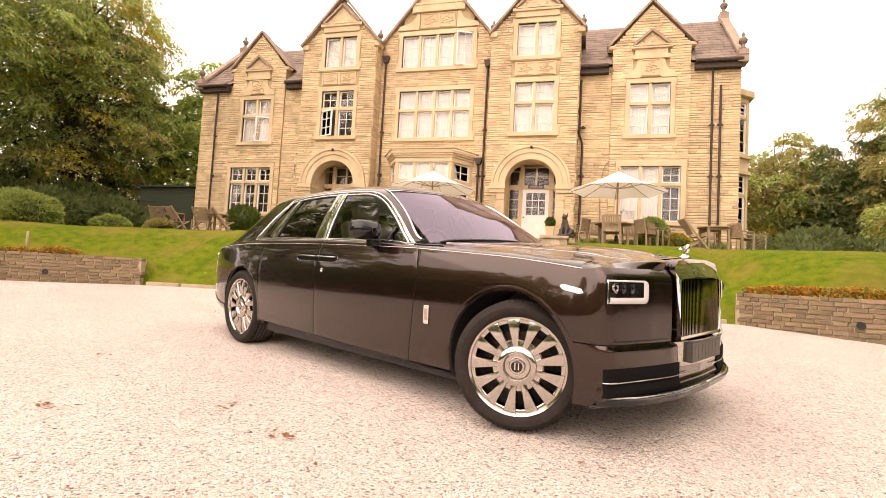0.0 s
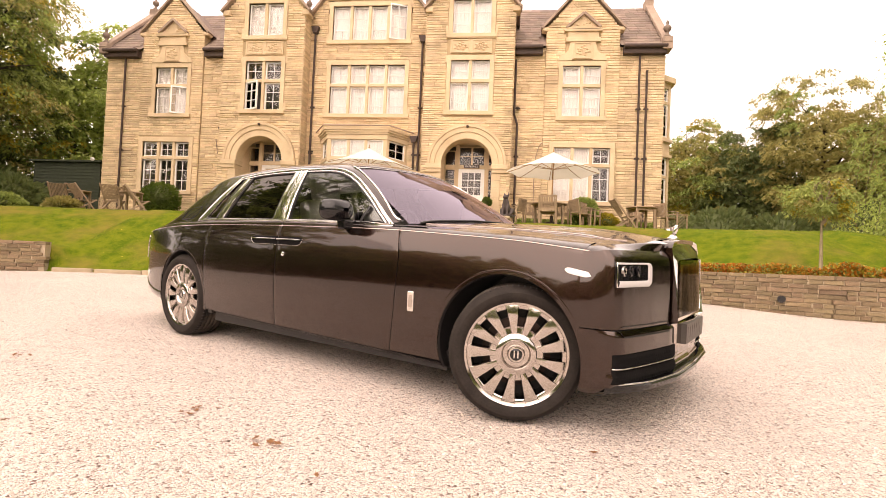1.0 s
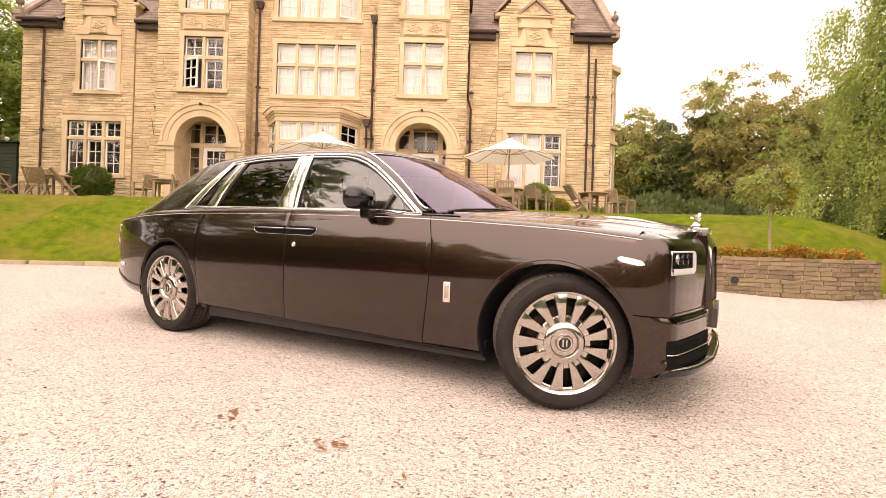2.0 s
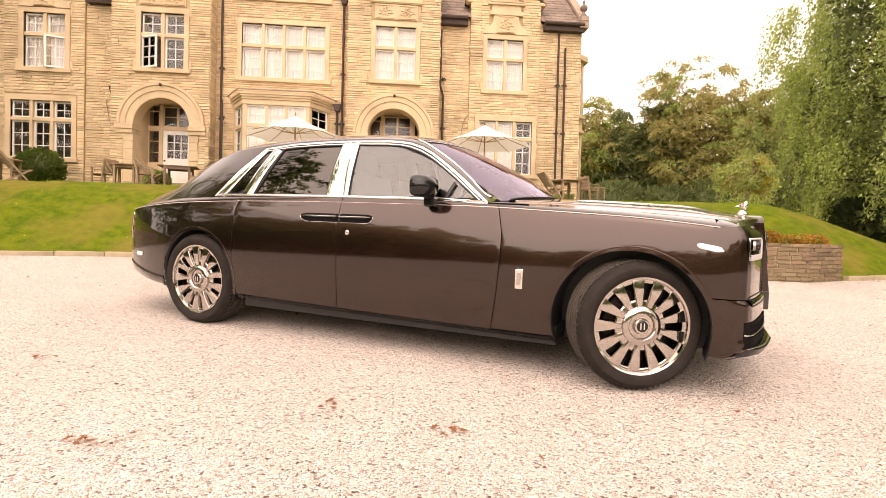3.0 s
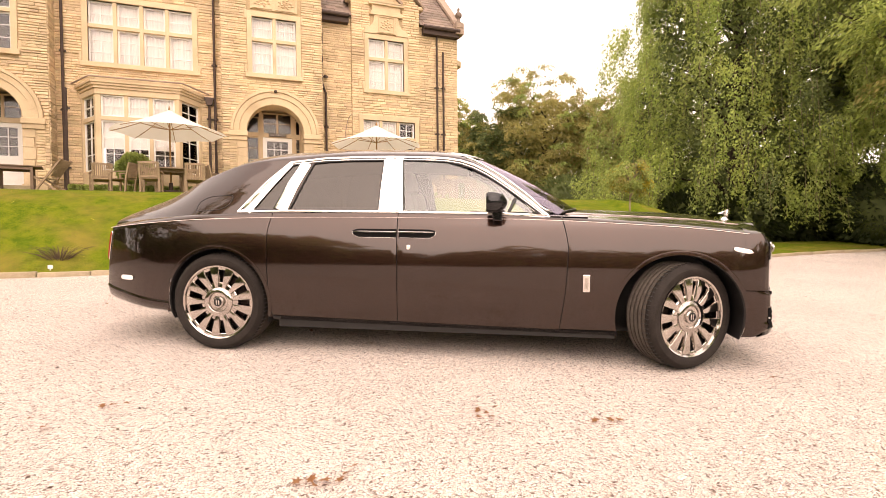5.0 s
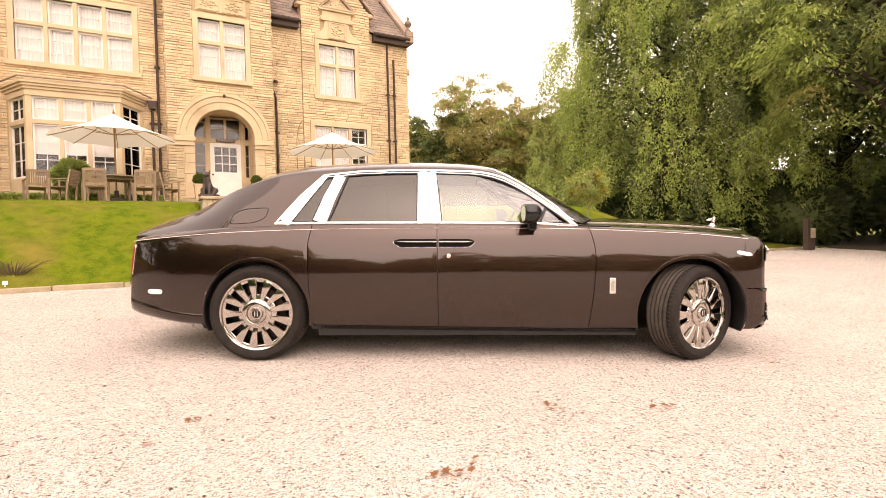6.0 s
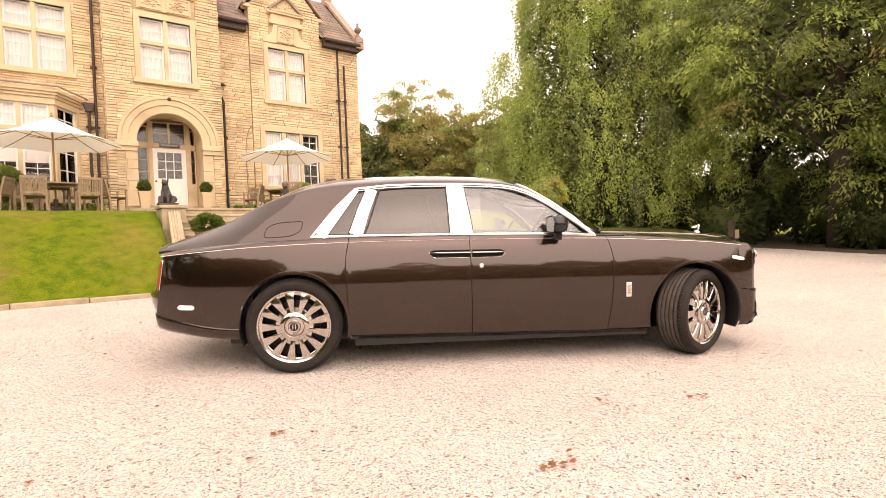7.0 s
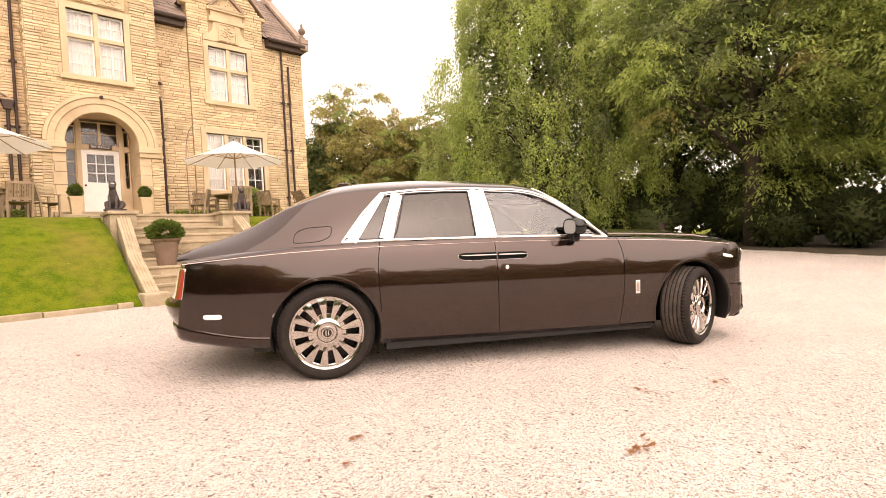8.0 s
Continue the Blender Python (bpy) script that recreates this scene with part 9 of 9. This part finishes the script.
def weeping_tree(label, x, y, z, seed):
    """A trunk with arching limbs whose twigs hang in long leafy strands."""
    g = np.random.RandomState(seed)
    r = random.Random(seed)
    t = thing("weeping_tree", label, "tree", (x, y, z))
    skirt = [(0.0, 6.0), (3.0, 6.7), (6.0, 6.3), (10.0, 5.2), (14.0, 3.7), (16.5, 2.2), (18.0, 0.6)]
    s = Shape()
    spine = [Vector((0.15 * math.sin(k * 1.7), 0.15 * math.cos(k * 2.1), -0.3 + 17.0 * k / 8)) for k in range(9)]
    s.tube(spine, [0.46 - 0.05 * k for k in range(9)], 10)
    heads = []
    for k in range(340):
        f = (k + 0.5) / 340
        hz = 2.3 + 15.2 * f + r.uniform(-0.6, 0.6)
        az = k * 2.39996 + r.uniform(-0.3, 0.3)
        lump = 1 + 0.26 * noise.noise((math.cos(az) * 2 + seed, math.sin(az) * 2, hz * 0.35)) + 0.16 * noise.noise((math.cos(az) * 6, math.sin(az) * 6 + seed, hz * 0.9))
        lump = min(1.1, lump)
        rad = curve_table(skirt, hz) * lump * (r.uniform(0.5, 0.82) if k % 3 == 0 else r.uniform(0.82, 0.98))
        heads.append((az, rad, hz))
        if k % 6 == 0:
            p0 = spine[0].lerp(spine[-1], min(0.95, (hz - 2.2) / 17))
            p2 = Vector((rad * math.cos(az), rad * math.sin(az), hz))
            p1 = p0.lerp(p2, 0.5) + Vector((0, 0, 0.9))
            w = 0.11 - 0.004 * hz
            s.tube([p0, p1, p2], [w, w * 0.6, 0.015], 6)
    part("trunk", s, BARK, t, "dark bark trunk and arching limbs", smooth=1)
    twigs = Shape()
    kinds = {"fresh_leaf": [], "green_leaf": [], "dark_leaf": [], "yellow_leaf": []}
    for az, rad, hz in heads:
        kind = r.choices(("fresh_leaf", "green_leaf", "dark_leaf", "yellow_leaf"), (50, 40, 9, 1))[0]
        for q in range(7):      # an umbrella of strands, lower towards its rim
            e = r.uniform(-0.35, 0.55)
            a = az + r.uniform(-0.62, 0.62) / max(1.0, rad)
            d = rad + e
            top = hz - 0.55 * abs(e) + r.uniform(-0.2, 0.2)
            drop = max(0.3, min(r.uniform(0.6, 2.5), top - r.uniform(0.4, 1.2)))
            n = int(drop * 44) + 12
            u = g.uniform(0, 1, n)
            bend = r.uniform(0.02, 0.16)
            ra = d + bend * drop * u + 0.16 * np.sin(u * 3 + q)
            w = 0.08 + 0.08 * np.sin(np.pi * np.minimum(1, u + 0.15))
            aa = a + 0.02 * np.sin(u * 4 + q)
            p = np.stack([np.cos(aa) * ra, np.sin(aa) * ra, top - drop * u], 1) + g.normal(size=(n, 3)) * w[:, None]
            kinds[kind].append(p)
            if q % 3 == 0:
                twigs.tube([(math.cos(a) * (d + bend * drop * f + 0.02), math.sin(a) * (d + bend * drop * f + 0.02), top - drop * f) for f in (0, 0.5, 1)], 0.009, 3, caps=False)
    tagged(part("hanging_twig", twigs, TWIG, t, "thin pale hanging twigs", fix=False), kind="stuff")
    for kind, ps in kinds.items():
        p = np.concatenate(ps)
        flat = p[:, :2] / (np.linalg.norm(p[:, :2], axis=1)[:, None] + 1e-6)
        way = np.concatenate([flat * 0.45 + g.normal(size=flat.shape) * 0.4, np.full((len(p), 1), -0.8)], 1)
        part("crown", spray_mesh("crown", p, way, 0.066, seed + 3, ratio=0.5, lift=0.55), LEAFMATS[kind], t, {"fresh_leaf": "bright green hanging leaves", "green_leaf": "mid-green hanging leaves", "dark_leaf": "dark green hanging leaves"}.get(kind, "yellowing leaves"))
    # large dark-toned filler leaves paint the shade behind the hanging strands
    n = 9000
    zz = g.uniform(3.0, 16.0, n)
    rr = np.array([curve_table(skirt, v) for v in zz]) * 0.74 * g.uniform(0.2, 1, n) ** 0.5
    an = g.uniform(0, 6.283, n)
    part("inner_crown", leaves_mesh("inner_crown", np.stack([np.cos(an) * rr, np.sin(an) * rr, zz], 1), 0.2, seed + 7, flat=0.3, ratio=0.45), LEAFMATS["dark_leaf"], t, "large filler leaves that close and darken the inner crown")


TWIG = mat("pale_twig", (0.30, 0.25, 0.15), (0.20, 0.16, 0.09), rough=0.9, scale=6, fine=40, bump=0.0)
# trees beyond the lawn
weeping_tree("tall weeping tree with bright green hanging branches", 18.6, 18.2, 0.4, 101)
tree("broadleaf_tree", "broad bronze-green tree beyond the lawn", 19.2, 35.5, 1.5, 11.6, 4.9, 0.8, (("autumn_leaf", 82), ("green_leaf", 18)), 360, 170, 0.105, 102, trunk=0.35, inner=4500, spray=0.9, within="autumn_leaf")
tree("broadleaf_tree", "yellowing olive tree beyond the lawn", 12.6, 41.0, 1.5, 10.4, 4.8, 0.8, (("autumn_leaf", 50), ("yellow_leaf", 20), ("green_leaf", 30)), 260, 150, 0.115, 203, inner=6000, spray=0.9, within="autumn_leaf")
tree("broadleaf_tree", "olive-green tree beyond the lawn", 24.5, 33.0, 1.2, 11.0, 4.4, 0.8, (("autumn_leaf", 45), ("green_leaf", 55)), 260, 150, 0.115, 104, inner=5000, spray=0.9, within="autumn_leaf")
tree("broadleaf_tree", "dark green tree at the wood edge", 15.5, 37.5, 1.4, 9.5, 3.9, 0.3, (("autumn_leaf", 40), ("dark_leaf", 60)), 220, 130, 0.115, 105, inner=5000, spray=0.8)
tree("broadleaf_tree", "dark green tree at the wood edge", 29.5, 28.0, 0.8, 13.5, 5.2, 0.6, (("green_leaf", 50), ("dark_leaf", 50)), 300, 110, 0.14, 106, inner=2500, spray=1.0)
# the dark wood along the driveway
tree("ash_tree", "spreading ash with drooping branches over the driveway", 20.6, 8.2, 0.2, 17.0, 7.0, 2.4, (("green_leaf", 50), ("fresh_leaf", 34), ("autumn_leaf", 4), ("dark_leaf", 12)), 420, 230, 0.10, 111, inner=4500, ratio=0.3, trunk=0.45, limbs=24, spray=1.5)
tree("ash_tree", "spreading ash with drooping branches over the driveway", 20.0, -0.8, 0.0, 17.5, 7.2, 2.4, (("green_leaf", 50), ("fresh_leaf", 34), ("autumn_leaf", 4), ("dark_leaf", 12)), 420, 230, 0.10, 112, inner=4500, ratio=0.3, trunk=0.5, limbs=24, spray=1.5)
tree("ash_tree", "tall ash behind the driveway trees", 26.5, 13.8, 0.3, 15.5, 6.6, 2.6, (("green_leaf", 60), ("dark_leaf", 40)), 330, 120, 0.14, 113, inner=6000, trunk=0.45, limbs=18, spray=1.4)
tree("ash_tree", "tall ash behind the driveway trees", 29.5, 3.5, 0.0, 15.5, 6.4, 2.0, (("green_leaf", 45), ("dark_leaf", 55)), 260, 110, 0.15, 114, inner=6000, trunk=0.45, limbs=18, spray=1.4)
# backdrop trees added to darken the gaps under the canopy
for k, (tx, ty, th) in enumerate(((37.0, 8.5, 13.0), (38.0, 0.5, 14.0), (36.0, -7.5, 13.0))):
    tree("woodland_tree", "dark tree deep in the wood", tx, ty, 0.0, th, 5.4, 1.2, (("dark_leaf", 70), ("green_leaf", 30)), 150, 45, 0.22, 170 + k, inner=3500, limbs=10, spray=1.4)
tree("ash_tree", "ash tree at the bend of the driveway", 18.5, -10.5, -0.4, 15.0, 6.0, 2.4, (("green_leaf", 70), ("dark_leaf", 30)), 220, 50, 0.2, 115, trunk=0.4, spray=1.4)
# undergrowth with the canopy's shade put into its leaf colour
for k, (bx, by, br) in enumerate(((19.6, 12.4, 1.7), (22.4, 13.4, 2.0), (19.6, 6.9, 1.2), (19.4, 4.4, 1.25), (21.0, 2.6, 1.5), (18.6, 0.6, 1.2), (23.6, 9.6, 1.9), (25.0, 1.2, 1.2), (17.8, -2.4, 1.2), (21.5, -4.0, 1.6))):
    bush(bx, by, 0.1, br, "undershade_leaf", 200 + k, "undergrowth beneath the driveway trees, coloured dark for their shade", 0.85, 2600, 0.12)
for k, (bx, by, br) in enumerate(((8.5, 33, 2.0), (11.5, 32, 2.2), (14.5, 31, 2.0), (17.5, 29.5, 2.3), (21, 27.5, 2.2), (24.5, 25.5, 2.4), (27, 22, 2.4))):
    bush(bx, by, 1.2, br, "dark_leaf", 230 + k, "dense shrubs along the wood edge", 0.8, 2600, 0.15)
# filler shrubs, their leaf colour darkened as shade of the wood
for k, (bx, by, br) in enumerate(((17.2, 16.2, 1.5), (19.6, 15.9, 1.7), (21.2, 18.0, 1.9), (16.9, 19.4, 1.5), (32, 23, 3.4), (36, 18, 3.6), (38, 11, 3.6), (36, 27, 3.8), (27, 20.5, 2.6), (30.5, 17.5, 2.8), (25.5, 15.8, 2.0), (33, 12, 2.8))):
    bush(bx, by, 0.2, br, "undershade_leaf", 280 + k, "tall shrubs deep in the wood, coloured dark for its shade", 0.9, 2200, 0.18)
# trees beside the house at the other end
tree("lime_tree", "tall broad lime tree with yellowing outer leaves", -26.9, 21.5, 1.2, 16.6, 4.3, 1.6, (("green_leaf", 44), ("fresh_leaf", 20), ("autumn_leaf", 22), ("yellow_leaf", 14)), 330, 190, 0.10, 121, inner=1500, trunk=0.45, limbs=24, spray=1.3)
tree("lime_tree", "tall dark lime tree at the garden edge", -29.5, 16.0, 0.8, 20.0, 5.8, 2.6, (("green_leaf", 48), ("fresh_leaf", 46), ("dark_leaf", 6)), 290, 150, 0.11, 122, inner=1400, trunk=0.5, limbs=24, spray=1.4)
tree("lime_tree", "dark tree behind the shed", -24.5, 29.0, 1.2, 12.5, 4.6, 0.3, (("fresh_leaf", 55), ("green_leaf", 35), ("yellow_leaf", 10)), 280, 120, 0.14, 123, inner=7000, within="fresh_leaf")
tree("lime_tree", "dark tree at the garden edge", -30.0, 25.0, 1.0, 15.0, 6.0, 0.5, (("dark_leaf", 70), ("green_leaf", 30)), 260, 100, 0.15, 124, inner=5000, trunk=0.4)
tree("lime_tree", "dark tree at the garden edge", -31.0, 7.5, 0.2, 23.0, 7.0, 1.4, (("green_leaf", 60), ("dark_leaf", 40)), 240, 45, 0.3, 125, inner=2500, trunk=0.4)
tree("lime_tree", "tree beside the driveway entrance", -28.5, -3.5, -0.5, 8.0, 4.6, 1.0, (("green_leaf", 70), ("dark_leaf", 30)), 240, 45, 0.3, 126, inner=2500)
tree("lime_tree", "tree beside the driveway entrance", -24.5, -11.5, -0.8, 8.5, 4.2, 1.0, (("green_leaf", 70), ("autumn_leaf", 30)), 180, 45, 0.22, 127)
for k, (bx, by, br) in enumerate(((-21.5, 16.5, 1.5), (-20.5, 18.8, 1.5), (-24, 13.2, 1.7), (-22.8, 24.5, 1.8), (-26.5, 18.5, 1.9), (-27.5, 24.0, 2.6), (-25.0, 21.0, 2.2), (-30.5, 20.0, 2.8), (-31.5, 14.0, 2.8))):
    bush(bx, by, 1.2, br, "dark_leaf", 260 + k, "dark shrubs beneath the trees", 0.85, 3000, 0.13)
# the small standard tree in the flower bed
small = tree("standard_holly", "small clipped standard tree with yellow-green leaves in the flower bed", 4.72, 9.45, 0.82, 1.68, 0.43, 0.95, (("yellow_leaf", 24), ("autumn_leaf", 16), ("green_leaf", 60)), 130, 45, 0.032, 131, trunk=0.034, limbs=7, low=0.62, spray=0.13, bark=TWIG)
stake = thing("garden_stake", "slim weathered timber stake in the flower bed", "stake", (-12.55, 9.15, 0.8))
sh = Shape()
sh.tube([(0, 0, -0.2), (0.01, 0, 0.3), (0.0, 0.01, 0.62)], [0.035, 0.032, 0.028], 8)
part("stake_pole", sh, TEAK, stake, smooth=1)
# the wood edge behind the camera, across the driveway
for k in range(13):
    h = 6.3 + 1.4 * math.sin(k * 2.1) + 0.9 * math.sin(k * 5.3)
    tree("woodland_tree", "leafy tree in the wood edge across the driveway", -36 + 5.2 * k, -26 + 2.0 * math.sin(k * 1.7), -1.3, h, 3.4, 0.2, (("green_leaf", 55), ("dark_leaf", 45)), 110, 30, 0.34, 140 + k, inner=700, limbs=8)
for k, (bx, by, br) in enumerate(((-16.5, 3.2, 1.5), (-17.5, 0.6, 1.7), (-16.8, -2.0, 1.6), (-17.2, -8.0, 1.8), (-15.5, -10.5, 1.7), (-20.5, 4.0, 1.9), (-21, -5.5, 2.0), (-12.5, -13.5, 1.8))):
    bush(bx, by, drive_z(bx, by), br, "dark_leaf", 300 + k, "dense dark shrubs beside the driveway", 0.95, 2000, 0.15)
tree("lime_tree", "dense dark lime tree beside the driveway", -21.5, 4.8, -0.3, 22.5, 4.7, 0.8, (("green_leaf", 40), ("dark_leaf", 60)), 200, 45, 0.24, 161, inner=1800, trunk=0.45, limbs=14, spray=1.3)
tree("beech_tree", "spreading beech beside the driveway", -19.0, -5.6, -0.6, 6.4, 3.6, 0.8, (("green_leaf", 60), ("dark_leaf", 40)), 280, 50, 0.24, 160, inner=5000, trunk=0.45, limbs=14)
